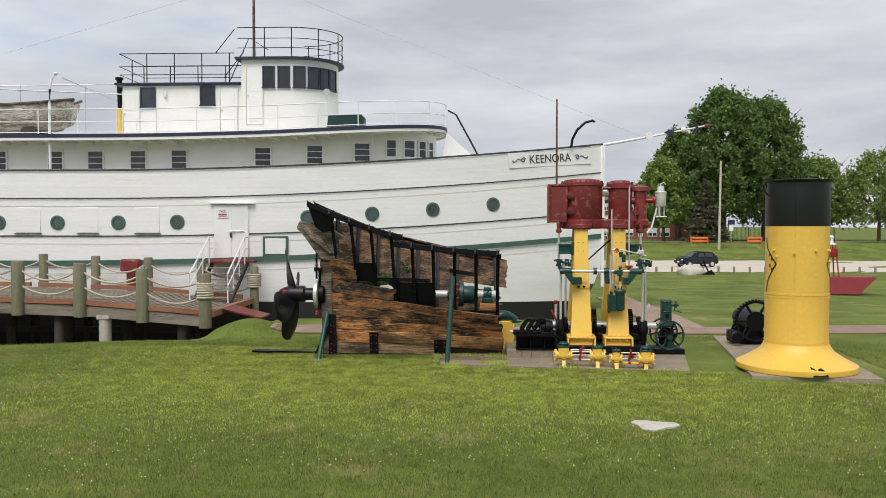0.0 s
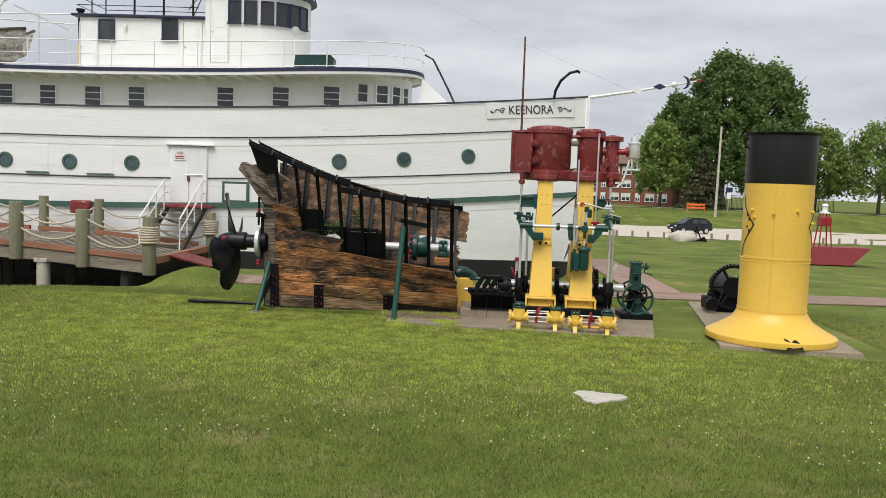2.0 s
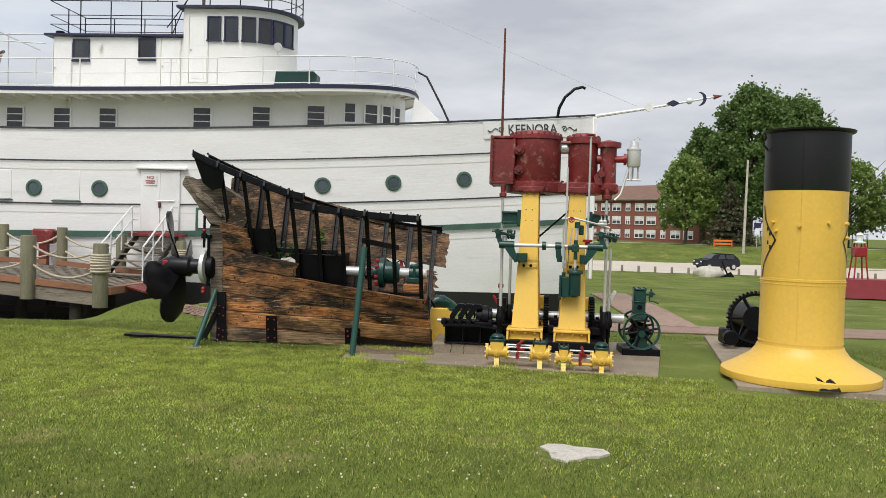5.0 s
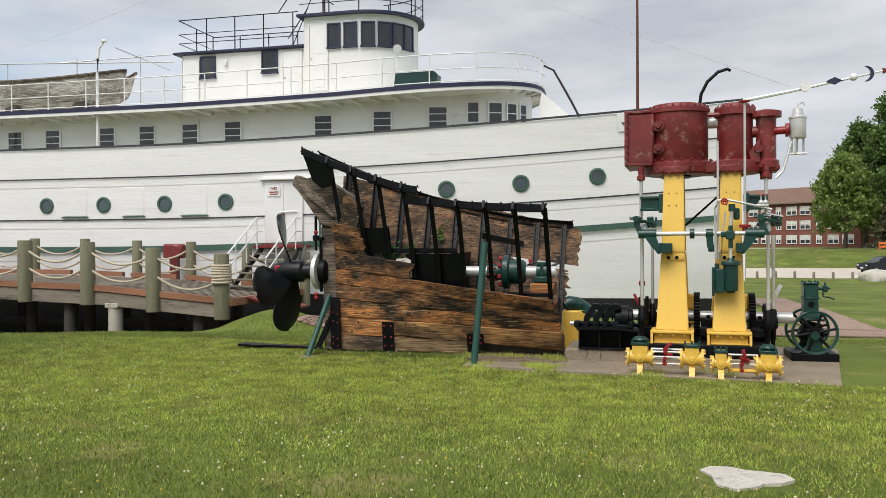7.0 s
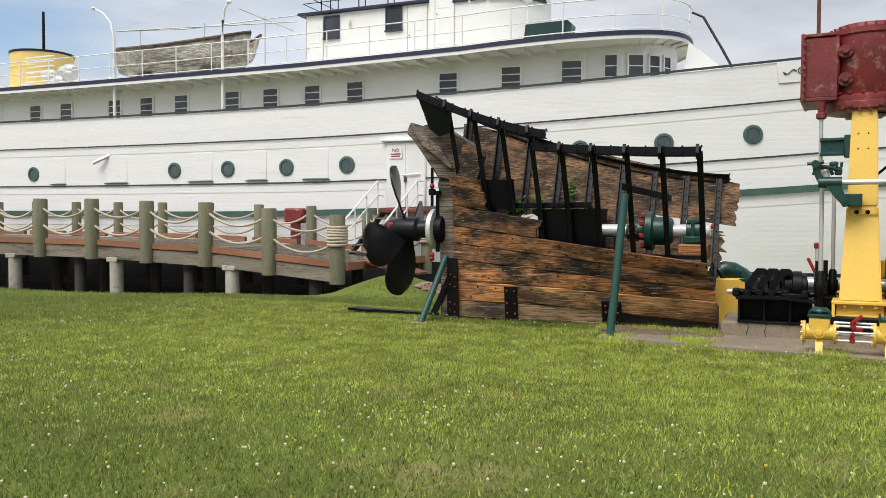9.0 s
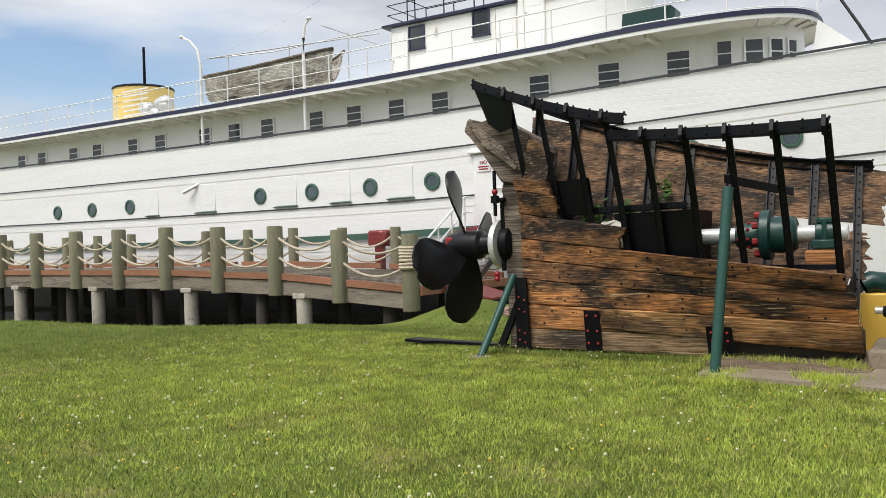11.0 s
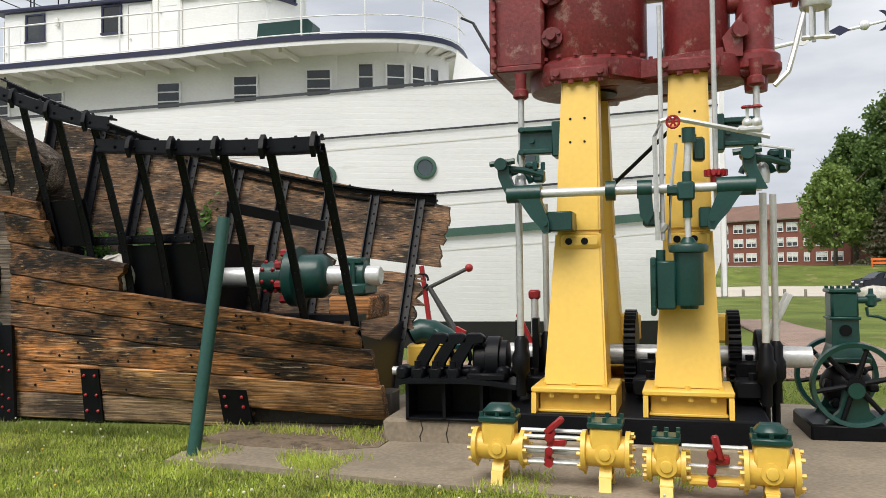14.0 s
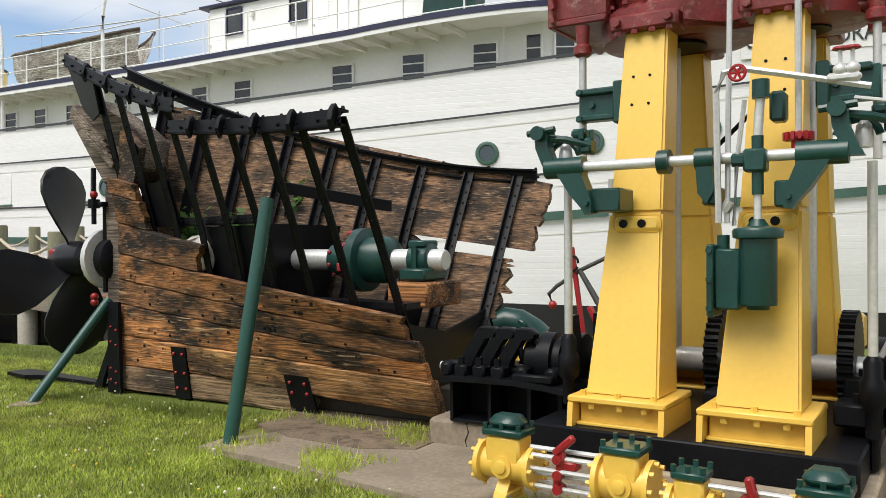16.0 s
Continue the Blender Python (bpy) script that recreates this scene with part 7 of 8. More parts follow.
hexes(bm, [(6.0 + dx, 21.95 + dy, 1.435) for dx in (-0.11, 0, 0.11) for dy in (-0.12, 0.12)], 0.02, 0.03)
head = part("cylinder_head", bm, "green", ge)
bm = B()
cyl(bm, (6.12, 21.86, 1.33), (6.26, 21.86, 1.33), 0.035, seg=10)
lathe(bm, [(0.025, 1.26), (0.05, 1.28), (0.05, 1.37), (0.025, 1.39), (0.02, 1.44)], (6.24, 21.86, 0), "z", 10)
lathe(bm, [(0.045, 6.25), (0.05, 6.26), (0.03, 6.275), (0.012, 6.33)], (0, 21.86, 1.33), "x", 10)
tube(bm, [(6.2, 21.86, 1.26), (6.21, 21.86, 1.18), (6.3, 21.86, 1.17), (6.4, 21.86, 1.13)], 0.016, 6)
part("steam_cock", bm, "green", head)
part("opening", cyl(B(), (6.0, 21.8, 1.04), (6.0, 21.86, 1.04), 0.055, seg=14), "black_iron", ge, "round dark sight hole")
for y in (21.6, 22.34):
    bm = B()
    rr = [(0.35, -0.04), (0.39, -0.05), (0.40, 0.0), (0.39, 0.05), (0.35, 0.04)]
    rings = [[Vector((6.02 + r * math.cos(a), y + h, 0.55 + r * math.sin(a))) for a in lin(0, 2 * math.pi, 33)[:-1]] for r, h in rr + rr[:1]]
    grid(bm, rings, True)
    wh = part("flywheel", bm, "green", ge, "dark green spoked flywheel")
    bm = B()
    for k in range(6):
        a = 2 * math.pi * k / 6 + 0.2
        cyl(bm, (6.02, y, 0.55), (6.02 + 0.36 * math.cos(a), y, 0.55 + 0.36 * math.sin(a)), 0.03, 0.022, 8)
    cyl(bm, (6.02, y - 0.05, 0.55), (6.02, y + 0.05, 0.55), 0.08, seg=12)
    part("spokes", bm, "black_iron", wh)
bm = B()
ball(bm, (6.02, 21.95, 0.5), 0.24, (1, 0.9, 0.9), 14)
for k in range(6):
    box(bm, (6.02 + 0.2 * math.cos(k), 21.8, 0.5 + 0.2 * math.sin(k)), (0.09, 0.12, 0.07), (0, 35 * k, 0), bev=0.015)
cyl(bm, (6.02, 21.6, 0.55), (6.02, 22.4, 0.55), 0.05, seg=10)
part("crankcase", bm, "black_iron", ge)
ge.location = (6.06, 22.32, 0.03)

# ---- yellow funnel on its pad ----
FXC, FYC = 8.57, 19.72
fun = thing("funnel", (FXC, FYC, 0.07), "yellow ship funnel with black top standing on flared base", "ship funnel")
part("barrel", lathe(B(), [(0.731, 0.66), (0.718, 0.7), (0.714, 1.85), (0.718, 1.855), (0.718, 1.9), (0.714, 1.905), (0.714, 3.47)], (FXC, FYC, 0), "z", 56), "funnel_yellow", fun, smooth=20)
part("top_band", lathe(B(), [(0.716, 3.47), (0.719, 3.48), (0.722, 4.5), (0.790, 4.53), (0.799, 4.56), (0.705, 4.57), (0.680, 4.4), (0.680, 3.6), (0.0, 3.6)], (FXC, FYC, 0), "z", 56), "funnel_black", fun, "black top band with flanged lip")
bm = B()
prof = [(1.360, 0.08), (1.369, 0.12), (1.360, 0.2), (1.105, 0.34), (0.850, 0.5), (0.765, 0.62), (0.739, 0.68)]
lathe(bm, prof, (FXC, FYC, 0), "z", 56)
part("skirt", bm, "funnel_yellow", fun, "flared yellow skirt")
bm = B()
slab(bm, [(FXC + 1.35 * math.sin(a) * s, FYC - 1.39 * math.cos(a) * s, z) for a, s, z in ((-0.1, 1, 0.09), (0.16, 1, 0.09), (0.13, 0.97, 0.2), (0.06, 0.93, 0.26), (-0.02, 0.95, 0.22), (-0.12, 0.9, 0.28))], (0, 0.05, 0.02))
part("rust_hole", bm, "black_iron", fun, "ragged dark rust hole")
bm = B()
for z0, r in ((1.86, 0.728), (1.8, 0.724), (0.75, 0.725)):
    for k in range(90):
        a = 2 * math.pi * k / 90
        bmesh.ops.create_cone(bm, cap_ends=True, segments=5, radius1=0.011, radius2=0.006, depth=0.012, matrix=Matrix.Translation((FXC + r * math.cos(a), FYC + r * math.sin(a), z0)) @ Matrix.Rotation(a, 4, "Z") @ Matrix.Rotation(radians(90), 4, "Y"))
for a in (-2.0, -0.95):
    for z in lin(0.680, 3.4, 48):
        bmesh.ops.create_cone(bm, cap_ends=True, segments=5, radius1=0.011, radius2=0.006, depth=0.012, matrix=Matrix.Translation((FXC + 0.720 * math.cos(a), FYC + 0.720 * math.sin(a), z)) @ Matrix.Rotation(a, 4, "Z") @ Matrix.Rotation(radians(90), 4, "Y"))
part("rivets", bm, "funnel_yellow", fun)
bm = B()
for z in lin(3.5, 4.48, 20):
    a = -2.0
    bmesh.ops.create_cone(bm, cap_ends=True, segments=5, radius1=0.011, radius2=0.006, depth=0.012, matrix=Matrix.Translation((FXC + 0.726 * math.cos(a), FYC + 0.726 * math.sin(a), z)) @ Matrix.Rotation(a, 4, "Z") @ Matrix.Rotation(radians(90), 4, "Y"))
tube(bm, [(FXC - 0.73, FYC - 0.1, 4.2), (FXC - 0.82, FYC - 0.12, 4.3), (FXC - 0.77, FYC - 0.1, 4.42), (FXC - 0.80, FYC - 0.1, 4.52)], 0.02, 6)
part("top_rivets", bm, "funnel_black", fun)
bm = B()
for a, z in ((-2.02, 2.85), (-1.35, 2.9), (-2.6, 2.75), (-0.75, 2.9), (-0.7, 2.65), (-2.7, 2.9)):
    d = Vector((math.cos(a), math.sin(a), 0))
    c = Vector((FXC, FYC, z)) + d * 0.714
    cyl(bm, c, c + d * 0.06, 0.03, seg=8)
part("stud", bm, "funnel_yellow", fun)


def on_stack(a, z, r=0.720):
    return Vector((FXC + r * math.cos(a), FYC + r * math.sin(a), z))


for sg, ac in ((1, -3.1), (-1, -0.36)):
    bm = B()
    pts = [(ac - 0.05 * sg, 3.2), (ac + 0.05 * sg, 2.95), (ac + 0.48 * sg, 2.58), (ac + 0.05 * sg, 2.15), (ac - 0.05 * sg, 1.9)]
    rows = []
    for (a0, z0), (a1, z1) in zip(pts, pts[1:]):
        for t in (0, 0.34, 0.67):
            rows.append((a0 + (a1 - a0) * t, z0 + (z1 - z0) * t))
    rows.append(pts[-1])
    shell(bm, [[on_stack(a - 0.03 * sg, z, 0.721), on_stack(a + 0.03 * sg, z, 0.721)] for a, z in rows], (0, -0.004, 0))
    part("painted_emblem_line", bm, "funnel_black", fun, "black painted emblem outline")
bm = B()
for z, da in ((2.75, 0.0), (2.66, 0.1), (2.5, 0.02), (2.42, 0.12)):
    a = -2.95 + da
    shell(bm, [[on_stack(a, z, 0.721), on_stack(a + 0.06, z, 0.721)], [on_stack(a, z + 0.07, 0.721), on_stack(a + 0.06, z + 0.07, 0.721)]], (0, -0.004, 0))
part("painted_mark", bm, "funnel_black", fun)

# ---- black winch behind the funnel ----
wi = thing("winch", (8.9, 23.9, 0.07), "black cast-iron geared winch on concrete pad", "winch")
bm = B()
rr = [(0.52, -0.05), (0.58, -0.06), (0.6, 0.0), (0.58, 0.06), (0.52, 0.05)]
rings = [[Vector((8.9 + r * math.cos(a), 23.55 + h, 0.75 + r * math.sin(a))) for a in lin(0, 2 * math.pi, 41)[:-1]] for r, h in rr + rr[:1]]
grid(bm, rings, True)
for k in range(40):
    a = 2 * math.pi * k / 40
    box(bm, (8.9 + 0.61 * math.cos(a), 23.55, 0.75 + 0.61 * math.sin(a)), (0.04, 0.11, 0.04), (0, -math.degrees(a), 0))
for k in range(6):
    a = 2 * math.pi * k / 6
    cyl(bm, (8.9, 23.55, 0.75), (8.9 + 0.54 * math.cos(a), 23.55, 0.75 + 0.54 * math.sin(a)), 0.04, seg=8)
part("gear_wheel", bm, "black_iron", wi)
part("drum", cyl(B(), (8.9, 23.5, 0.75), (8.9, 24.8, 0.75), 0.28, seg=20), "black_iron", wi)
bm = B()
for y in (23.65, 24.8):
    part("side_frame", slab(B(), [(8.5, y, 0.07), (9.3, y, 0.07), (9.05, y, 0.8), (8.75, y, 0.8)], (0, 0.06, 0)), "black_iron", wi)
box(bm, (8.3, 23.8, 0.3), (0.16, 0.5, 0.35), bev=0.03)
lathe(bm, [(0.15, 23.2), (0.17, 23.22), (0.17, 23.36), (0.1, 23.38)], (8.3, 0, 0.32), "y", 16)
part("warping_head", bm, "black_iron", wi)

# ---- distance: lot posts, car, rock, buoy, trees, buildings ----
post0 = None
for k, x in enumerate(lin(-4, 84, 60)):
    bm = B()
    z = height(x, 80)
    lathe(bm, [(0.11, 0.0), (0.11, 0.58), (0.08, 0.62)], (0, 0, 0), "z", 8)
    if post0 is None:
        post0 = tagged(part("bollard", bm, "dock_beam"), "short weathered wooden bollard beside gravel lot", "bollard", "lot bollards")
        post0.location = (x, 80, z - 0.02)
    else:
        bm.free()
        copy_thing(post0, Matrix.Translation((x, 80, z - 0.02)))


def suv(x, y, ang):
    z = height(x, y) + 0.03
    c = thing("car", (x, y, z), "black parked SUV on the gravel lot", "car")
    prof = [(-2.25, 0.45), (-2.3, 0.75), (-2.2, 0.98), (-1.25, 1.08), (-0.55, 1.58), (0.2, 1.7), (1.5, 1.66), (2.05, 1.2), (2.25, 1.1), (2.28, 0.5), (2.1, 0.35), (-2.0, 0.35)]
    bm = B()
    lo = [bm.verts.new((x + a, y - 0.9, z + b)) for a, b in prof]
    hi = [bm.verts.new((x + a, y + 0.9, z + b)) for a, b in prof]
    bm.faces.new(lo)
    bm.faces.new(hi[::-1])
    for i in range(len(prof)):
        j = (i + 1) % len(prof)
        bm.faces.new((lo[i], lo[j], hi[j], hi[i]))
    for v in bm.verts:
        if v.co.z > z + 1.1:
            v.co.y = y + (v.co.y - y) * 0.78
    bmesh.ops.bevel(bm, geom=list(bm.edges), offset=0.06, segments=2, affect="EDGES")
    part("body", bm, "car_paint", c)
    for (a, b) in (((-0.45, 1.12), (0.45, 1.12)), ((0.55, 1.12), (1.5, 1.12))):
        bm = B()
        slab(bm, [(x + a[0], y - 0.88, z + a[1]), (x + b[0], y - 0.88, z + b[1]), (x + b[0] - 0.05, y - 0.76, z + 1.55), (x + a[0] + (0.3 if a[0] < 0 else 0), y - 0.76, z + 1.55)], (0, -0.02, 0))
        part("side_window", bm, "glass", c)
    bm = B()
    slab(bm, [(x - 1.2, y - 0.7, z + 1.12), (x - 1.2, y + 0.7, z + 1.12), (x - 0.6, y + 0.62, z + 1.56), (x - 0.6, y - 0.62, z + 1.56)], (-0.03, 0, 0.02))
    part("windscreen", bm, "glass", c)
    for a in (-1.45, 1.4):
        for s in (-0.82, 0.82):
            w = part("wheel", cyl(B(), (x + a, y + s - 0.11, z + 0.34), (x + a, y + s + 0.11, z + 0.34), 0.34, seg=18), "tyre", c)
            part("rim", cyl(B(), (x + a, y + s - 0.125, z + 0.34), (x + a, y + s + 0.125, z + 0.34), 0.21, seg=12), "steel", w)
    for s in (-0.65, 0.65):
        part("headlight", box(B(), (x - 2.24, y + s, z + 0.82), (0.1, 0.35, 0.14), bev=0.03), "steel", c)
    part("number_plate", box(B(), (x - 2.3, y, z + 0.6), (0.03, 0.4, 0.14)), "white", c)
    c.rotation_euler = (0, 0, radians(ang))
    return c


suv(25.0, 90.5, 20)


def rock(x, y, s, seed):
    bm = B()
    bmesh.ops.create_icosphere(bm, subdivisions=3, radius=1.0, matrix=Matrix.Translation((x, y, height(x, y) + s[2] * 0.55)) @ Matrix.Diagonal((*s, 1)))
    for v in bm.verts:
        v.co += Vector((1, 1, 0.6)) * 0.3 * noise.noise(v.co * 0.9 + Vector((seed, 0, 0)))
    return tagged(part("boulder", bm, "stone"), "large pale boulder on the lawn", "boulder")


rock(20.7, 76, (1.35, 0.9, 0.6), 3)
an = thing("old_anchor", (22.0, 75.8, height(22, 75.8)), "dark iron anchor leaning beside boulder", "anchor")
part("shank", tube(B(), [(22.2, 75.5, -0.9), (21.6, 75.5, 0.45)], 0.07, 6), "black_iron", an)
part("fluke", slab(B(), [(21.6, 75.4, -0.95), (22.7, 75.4, -0.95), (22.4, 75.4, -0.5)], (0, 0.2, 0)), "black_iron", an)
# red buoy boat
bz = height(21, 48)
bu = thing("buoy", (20.8, 48, bz), "dark red boat-shaped marker buoy with lattice tower", "buoy")
bm = B()
slab(bm, [(18.9, 47.0, bz + 0.1), (22.6, 47.0, bz + 0.1), (23.8, 47.4, bz + 1.05), (18.7, 47.0, bz + 1.05)], (0, 1.6, 0))
part("hull", bm, "buoy_red", bu)
bm = B()
for dx, dy in ((-0.35, -0.35), (0.35, -0.35), (0.35, 0.35), (-0.35, 0.35)):
    cyl(bm, (21.3 + dx, 47.8 + dy, bz + 1.0), (21.3 + dx * 0.5, 47.8 + dy * 0.5, bz + 2.95), 0.04, seg=6)
part("tower", bm, "red", bu)
part("tower_panel", box(B(), (21.3, 47.8, bz + 2.45), (0.6, 0.6, 0.5), bev=0.03), "red", bu)
part("lantern", lathe(B(), [(0.3, 2.6), (0.3, 2.66), (0.14, 2.7), (0.14, 3.0), (0.2, 3.02), (0.08, 3.14)], (21.3, 47.8, bz + 0.3), "z", 12), "white", bu, "white lantern")


def tree(name, x, y, h, w, material, n, seed, label, conifer=False):
    z = height(x, y)
    t = thing(name, (x, y, z), label, "tree")
    r = random.Random(seed)
    bm = B()
    tube(bm, [(x, y, z - 0.2), (x + 0.1, y, z + h * 0.3), (x - 0.1, y, z + h * 0.62), (x, y, z + h * 0.92)], 0.028 * h * 0.8, 8, 0.03)
    if not conifer:
        for k in range(11):
            a, f = r.uniform(0, 6.28), r.uniform(0.22, 0.7)
            L = w * r.uniform(0.3, 0.5)
            p = Vector((x, y, z + h * f))
            tube(bm, [p, p + Vector((math.cos(a) * L * 0.5, math.sin(a) * L * 0.5, L * 0.45)), p + Vector((math.cos(a) * L, math.sin(a) * L, L * 1.0))], 0.01 * h, 5, 0.02)
    part("trunk", bm, "bark", t)
    spread = []
    if conifer:
        for k in range(26):
            f = k / 25
            zz = z + h * (0.06 + 0.92 * f)
            rad = w * 0.5 * (1 - f) + 0.2
            for q in range(max(3, int(9 * (1 - f)))):
                a = r.uniform(0, 6.28)
                spread.append(((x + rad * 0.6 * math.cos(a), y + rad * 0.6 * math.sin(a), zz - rad * 0.12), (rad * 0.42, rad * 0.42, 0.22), rad))
    else:
        for k in range(300):
            a = r.uniform(0, 6.28)
            f = r.uniform(0.12, 1.0)
            env = math.sin(math.pi * min(1, 0.12 + 0.86 * f)) ** 0.6
            rad = w * 0.5 * env * math.sqrt(r.uniform(0.15, 1.0))
            s = w * r.uniform(0.04, 0.1)
            spread.append(((x + rad * math.cos(a), y + rad * math.sin(a), z + h * (0.1 + 0.86 * f)), (s, s, s * r.uniform(0.8, 1.6)), s * s))
    leaves("crown", n, spread, 0.28 if not conifer else 0.26, material, "", "", seed, t)
    return t


POP = "tall leafy green poplar tree in full leaf"
tree("poplar_tree", 40.5, 133, 24.5, 14, "leaf", 42000, 1, POP)
tree("poplar_tree", 48.0, 136, 23.5, 14, "leaf", 42000, 2, POP)
tree("poplar_tree", 34.5, 137, 18.5, 10, "leaf", 24000, 3, POP)
tree("leafy_tree", 30.5, 131, 13.5, 9, "leaf_pale", 8000, 4, "rounded green tree with pale spring leaves")
tree("spruce_tree", 35.6, 126, 9.8, 7.5, "needle", 9000, 5, "dark brownish spruce tree with drooping branches", True)
for k, (x, y, h, w, mt) in enumerate(((58, 140, 14, 12, "leaf_pale"), (66, 135, 14.5, 13, "leaf_pale"), (74, 138, 15, 14, "leaf_pale"), (83, 136, 15.5, 14, "leaf_pale"), (93, 142, 15, 14, "leaf"), (104, 138, 14, 13, "leaf_pale"), (54, 150, 15, 13, "leaf"))):
    tree("leafy_tree", x, y, h, w, mt, 9500, 20 + k, "rounded green tree with pale spring leaves")

pz = height(38, 118)
lp_ = thing("street_lamp", (35.2, 117, pz), "tall slim grey wooden utility pole", "pole")
part("pole", cyl(B(), (35.2, 117, pz - 0.3), (35.35, 117, pz + 12.3), 0.2, 0.14, 10), "pier", lp_)
for k, (x, w) in enumerate(((33.5, 2.6), (41.5, 2.2), (66.5, 2.6))):
    br = thing("road_barrier", (x, 121, height(x, 121)), "orange and white plastic road barrier", "barrier", "road barriers")
    z = height(x, 121)
    for dz in (0.9, 0.45):
        part("board", box(B(), (x, 121, z + dz), (w, 0.08, 0.28), bev=0.02), "orange", br)
    for dx in (-w / 2 + 0.1, w / 2 - 0.1):
        part("leg", box(B(), (x + dx, 121, z + 0.5), (0.08, 0.5, 1.0)), "orange", br)
sg_ = thing("traffic_sign", (38.4, 122, height(38.4, 122)), "small blue and white road signs on post", "road sign")
part("post", cyl(B(), (38.4, 122, 0.8), (38.4, 122, 4.3), 0.05, seg=6), "steel", sg_)
part("plate", box(B(), (38.4, 121.9, 4.1), (1.0, 0.05, 0.7), bev=0.02), "navy", sg_)
part("plate", box(B(), (38.4, 121.9, 3.2), (0.6, 0.05, 0.8), bev=0.02), "white", sg_)
fe = thing("chain_fence", (47, 128, height(47, 128)), "dark chain-link fence along the tree edge", "fence")
for x in lin(38.5, 56, 9):
    part("post", cyl(B(), (x, 128, 1.0), (x, 128, 3.4), 0.05, seg=6), "black_iron", fe)
bm = B()
for x in lin(38.5, 56, 90):
    box(bm, (x, 128, 2.2), (0.03, 0.02, 2.2))
for z in (1.3, 3.3):
    box(bm, (47.2, 128, z), (17.5, 0.04, 0.06))
part("mesh", bm, "black_iron", fe)

# brick apartment building
bx0, bx1, by, bz0 = -2.0, 36.0, 146.0, 0.9
bl = thing("apartment_building", (bx1, by, bz0), "three-storey red brick apartment building with brown hipped roof", "building")
bl.rotation_euler = (0, 0, radians(-42))
part("wall", box(B(), ((bx0 + bx1) / 2, by + 6, bz0 + 3.8), (bx1 - bx0, 12, 7.9)), "brick", bl)
bm = B()
e = [bm.verts.new(p) for p in ((bx0 - 0.6, by - 0.6, bz0 + 7.7), (bx1 + 0.6, by - 0.6, bz0 + 7.7), (bx1 + 0.6, by + 12.6, bz0 + 7.7), (bx0 - 0.6, by + 12.6, bz0 + 7.7))]
r0, r1 = bm.verts.new((bx0 + 5.5, by + 6, bz0 + 10.6)), bm.verts.new((bx1 - 5.5, by + 6, bz0 + 10.6))
for q in ((e[0], e[1], r1, r0), (e[1], e[2], r1), (e[2], e[3], r0, r1), (e[3], e[0], r0), (e[3], e[2], e[1], e[0])):
    bm.faces.new(q)
part("roof", bm, "roof", bl, "brown shingled hipped roof", 0)
part("eaves_board", box(B(), ((bx0 + bx1) / 2, by - 0.62, bz0 + 7.62), (bx1 - bx0 + 1.2, 0.06, 0.22)), "dock_beam", bl)
for row in range(3):
    for k in range(15):
        x = bx0 + 1.7 + k * 2.45
        z = bz0 + 1.5 + row * 2.4
        wide = 1.8 if k % 3 else 0.9
        win = part("window", box(B(), (x, by - 0.01, z), (wide, 0.12, 1.35)), "glass", bl, "white-framed apartment window")
        bm = B()
        for dx in (-wide / 2, 0, wide / 2):
            box(bm, (x + dx, by - 0.08, z), (0.12, 0.06, 1.45))
        for dz in (-0.68, 0.0, 0.68):
            box(bm, (x, by - 0.085, z + dz), (wide + 0.12, 0.06, 0.12))
        part("frame", bm, "white", win)
        part("blind", box(B(), (x, by - 0.072, z + 0.35), (wide * 0.9, 0.02, 0.5)), "cream", win)

# ---- brick pavers of the walkway ----
walkway = tagged(new("walkway"), "pinkish brick paver walkway across the lawn", "walkway", kind="structure")
ORIGIN[walkway.name] = Vector()
BX = [(-1, -1, 0), (1, -1, 0), (1, 1, 0), (-1, 1, 0)]


def paver_place(i, j):
    """The branch walk: i across, j along."""
    y = 27.75 + 0.112 * j
    x = 7.1 + 0.006 * (y - 27) ** 1.3 + 0.2 * (i + (0.5 if j % 2 else 0.0))
    return x, y, height(x, y) + 0.034


bm = B()
box(bm, (0, 0, 0.012), (0.192, 0.104, 0.03), bev=0.004)
pav = part("paver", bm, "paver", walkway, smooth=0)
pav.location = paver_place(0, 0)
for j in range(37):
    for i in range(8):
        if i or j:
            share("paver", pav, walkway, Matrix.Translation(paver_place(i, j)) @ Matrix.Rotation(random.uniform(-0.02, 0.02), 4, "Z"))
V, Fc = [], []


def add_brick(x, y, z, sx, sy, h):
    b0 = len(V)
    V.extend((x + a * sx, y + b * sy, z - 0.02) for a, b, _ in BX)
    V.extend((x + a * (sx - 0.004), y + b * (sy - 0.004), z + h) for a, b, _ in BX)
    Fc.append((b0 + 4, b0 + 5, b0 + 6, b0 + 7))
    Fc.extend((b0 + k, b0 + (k + 1) % 4, b0 + 4 + (k + 1) % 4, b0 + 4 + k) for k in range(4))


for j in range(37, 140):
    for i in range(8):
        add_brick(*paver_place(i, j), 0.096, 0.052, 0.027)
for j in range(17):
    for i in range(130):
        x = -5.7 + 0.2 * (i + (0.5 if j % 2 else 0))
        y = 26.06 + 0.112 * j + 0.06 * max(0.0, x - 4)
        add_brick(x, y, height(x, y) + 0.03, 0.096, 0.052, 0.012)
me = bpy.data.meshes.new("paver_field")
me.from_pydata(V, [], Fc)
me.materials.append(M["paver"])
pf = new("paver_field", me)
pf.parent = walkway
tagged(pf, kind="stuff")

# ---- lawn: blades and dandelions ----
rs = np.random.RandomState(7)


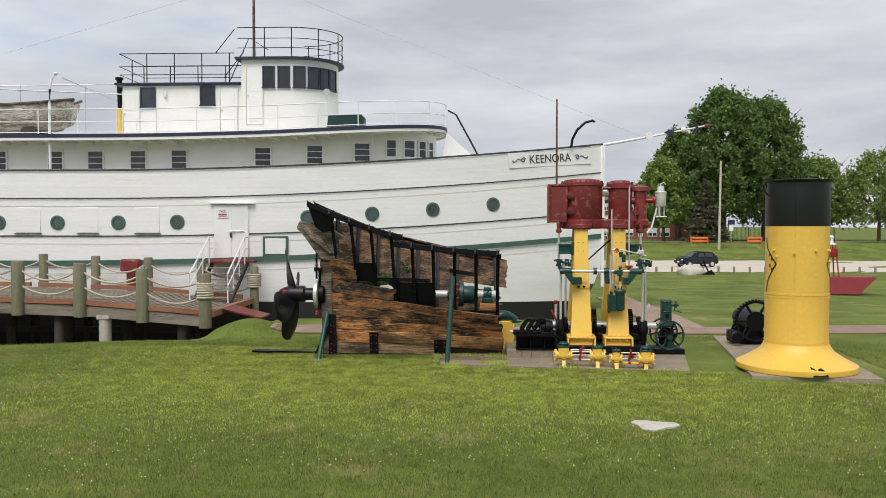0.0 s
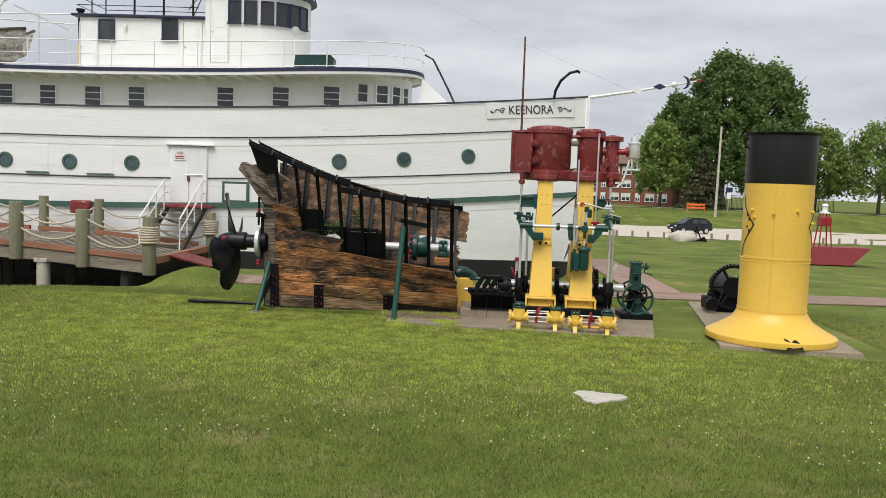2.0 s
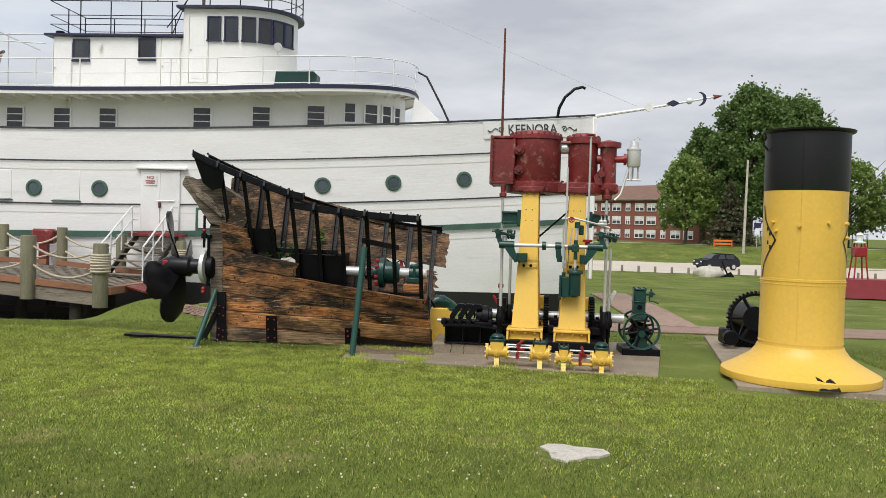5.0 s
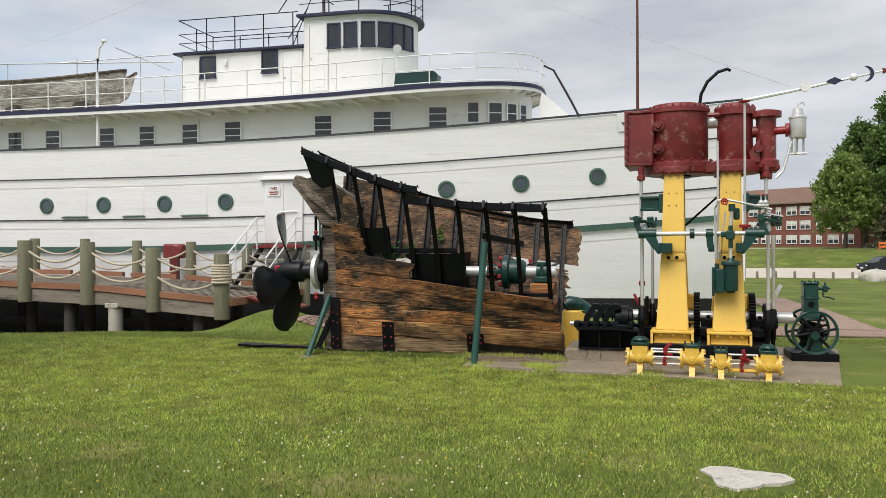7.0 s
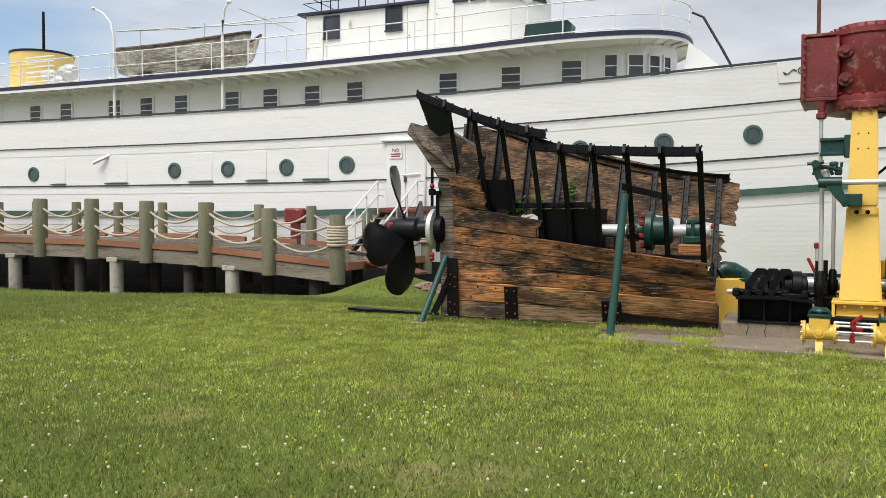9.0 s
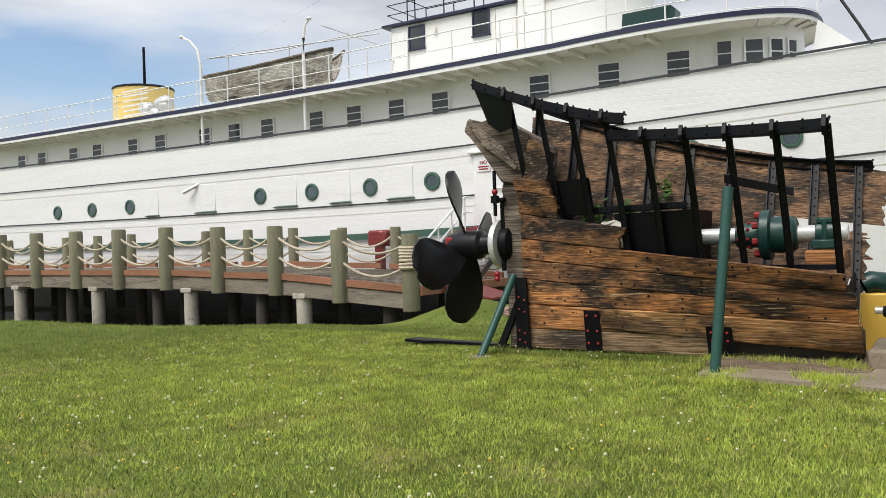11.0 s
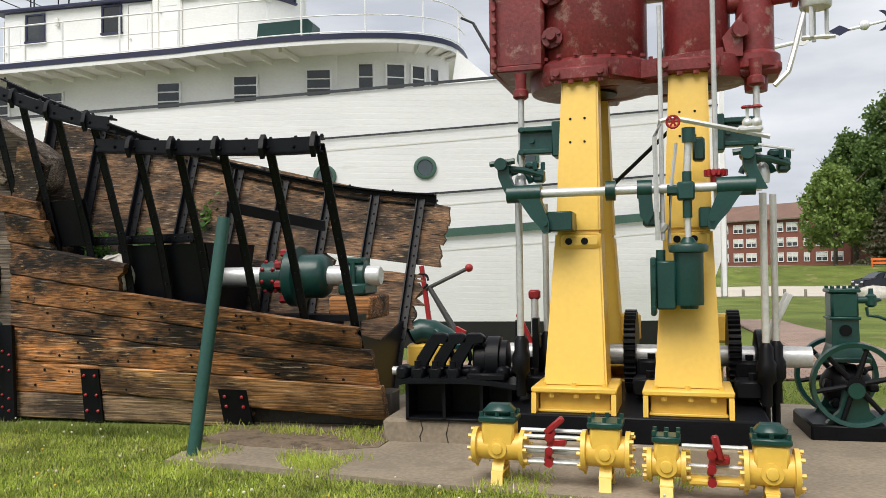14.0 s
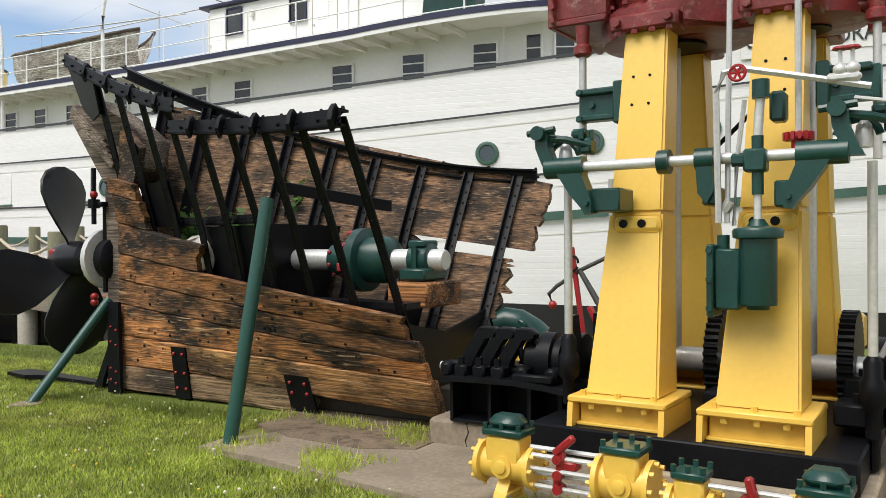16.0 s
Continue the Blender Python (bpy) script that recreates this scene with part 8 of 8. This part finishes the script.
def scatter(n, x0, x1, y0, y1, power=1.0):
    x = rs.uniform(x0, x1, n)
    y = y0 + (y1 - y0) * rs.uniform(0, 1, n) ** power
    ok = ~((x > -0.1) & (x < 6.9) & (y > 20.1 - 0.135 * np.clip(x, 0, 6)) & (y < 24.2)) & ~((x > 6.9) & (x < 10.8) & (y > 18.1) & (y < 25)) & ~((np.abs(x - 4.02) < 0.42) & (np.abs(y - 14.15) < 0.36)) & ~((x > -3.3) & (x < 1.7) & (y > 21.4) & (y < 23.5))
    ok &= ~((x < -7.0) & (y > 24.0)) & ~((y > 25.9) & (x > -6))
    return x[ok], y[ok]


def blades(n, area, hmin, hmax, wid, name, power=1.0, material="blade", fade=False):
    x, y = scatter(n, *area, power)
    if fade == "edges":
        p = np.clip((x - area[0]) / 5, 0, 1) * np.clip((area[1] - x) / 4, 0, 1) * np.clip((y - area[2]) / 4, 0, 1) * np.clip((area[3] - y) / 3, 0, 1)
        keep = rs.uniform(0, 1, len(x)) < p
        x, y = x[keep], y[keep]
    elif fade:
        p = np.clip((x - area[0]) / 6, 0, 1) * np.clip((area[1] - x) / 5, 0, 1) * np.clip((y - area[2]) / 7, 0, 1)
        keep = rs.uniform(0, 1, len(x)) < p
        x, y = x[keep], y[keep]
    k = len(x)
    z = np.array([height(a, b) for a, b in zip(x, y)])
    a = rs.uniform(0, 2 * np.pi, k)
    h = rs.uniform(hmin, hmax, k)
    w = wid * rs.uniform(0.7, 1.3, k)
    lx, ly = rs.normal(0, 0.5, k) * h, rs.normal(0, 0.5, k) * h
    V = np.stack([np.stack([x - np.cos(a) * w, y - np.sin(a) * w, z - 0.01], 1), np.stack([x + np.cos(a) * w, y + np.sin(a) * w, z - 0.01], 1), np.stack([x + lx, y + ly, z + h], 1)], 1).reshape(-1, 3)
    me = bpy.data.meshes.new(name)
    me.from_pydata(V.tolist(), [], [(3 * i, 3 * i + 1, 3 * i + 2) for i in range(k)])
    me.materials.append(M[material])
    return tagged(new(name, me), "short green mown grass blades covering the lawn", "grass", kind="stuff")


blades(640000, (-14, 15, 4.5, 25.5), 0.018, 0.048, 0.0058, "grass", 1.0, "blade", "edges")
blades(330000, (-8.5, 10.5, 0.0, 14.0), 0.02, 0.05, 0.0062, "grass", 1.0, "blade", "edges")
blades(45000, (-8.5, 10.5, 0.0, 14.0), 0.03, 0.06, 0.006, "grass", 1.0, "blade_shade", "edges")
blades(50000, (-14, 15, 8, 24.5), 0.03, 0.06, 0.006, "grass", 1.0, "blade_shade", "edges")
blades(90000, (-20, 11, 18.5, 26), 0.02, 0.055, 0.009, "grass")
blades(60000, (-18, -9.9, 10, 19), 0.02, 0.055, 0.008, "grass")
# Pale blades that paint a sunlit stretch of lawn, thinned towards its edges.
blades(330000, (-11, 10.5, 11.5, 23.0), 0.022, 0.050, 0.0085, "grass", 0.8, "blade_sunlit", True)
blades(80000, (-14, 14, 2, 25), 0.035, 0.075, 0.006, "grass", 1.0, "blade_dry", "edges")
blades(150000, (-9, 8, 13.5, 23.5), 0.022, 0.05, 0.007, "grass", 1.0, "blade_sunlit", "edges")
blades(9000, (-3.4, 1.7, 21.0, 21.75), 0.04, 0.12, 0.007, "grass")


def tufts(n, area, thresh):
    """Grass creeping over the pad and round the hull, in clumps."""
    x = rs.uniform(area[0], area[1], n)
    y = rs.uniform(area[2], area[3], n)
    ok = np.array([noise.noise(Vector((a * 1.7, b * 1.7, 9.0))) > thresh + 0.4 * rs.uniform() for a, b in zip(x, y)])
    x, y = x[ok], y[ok]
    k = len(x)
    a, h = rs.uniform(0, 6.28, k), rs.uniform(0.03, 0.1, k)
    z = np.full(k, 0.03)
    w = 0.006
    V_ = np.stack([np.stack([x - np.cos(a) * w, y - np.sin(a) * w, z], 1), np.stack([x + np.cos(a) * w, y + np.sin(a) * w, z], 1), np.stack([x + rs.normal(0, 0.03, k), y + rs.normal(0, 0.03, k), z + h], 1)], 1).reshape(-1, 3)
    me = bpy.data.meshes.new("grass_tufts")
    me.from_pydata(V_.tolist(), [], [(3 * i, 3 * i + 1, 3 * i + 2) for i in range(k)])
    me.materials.append(M["blade_sunlit"])
    tagged(new("grass_tufts", me), "scattered grass tufts creeping over the concrete", "grass", kind="stuff")


tufts(9000, (-0.2, 1.9, 20.0, 21.6), 0.02)
tufts(9000, (0.0, 6.0, 19.25, 20.4), 0.16)


def heads(n, area, r, material, name, label, hz):
    x, y = scatter(n, *area)
    bm = B()
    for a, b in zip(x, y):
        if noise.noise(Vector((a * 0.35, b * 0.35, 3.0))) < -0.12:
            continue
        bmesh.ops.create_icosphere(bm, subdivisions=1, radius=r * random.uniform(0.7, 1.2), matrix=Matrix.Translation((a, b, height(a, b) + hz * random.uniform(0.6, 1.3))))
    return tagged(part(name, bm, material), label, "dandelions", kind="stuff")


heads(1300, (-9, 10, 10, 21.5), 0.0125, "fluff", "dandelion_clocks", "pale dandelion seed heads dotted over the lawn", 0.085)
heads(420, (-9, 10, 10, 21.5), 0.012, "dandelion", "dandelion_flowers", "yellow dandelion flowers dotted over the lawn", 0.06)
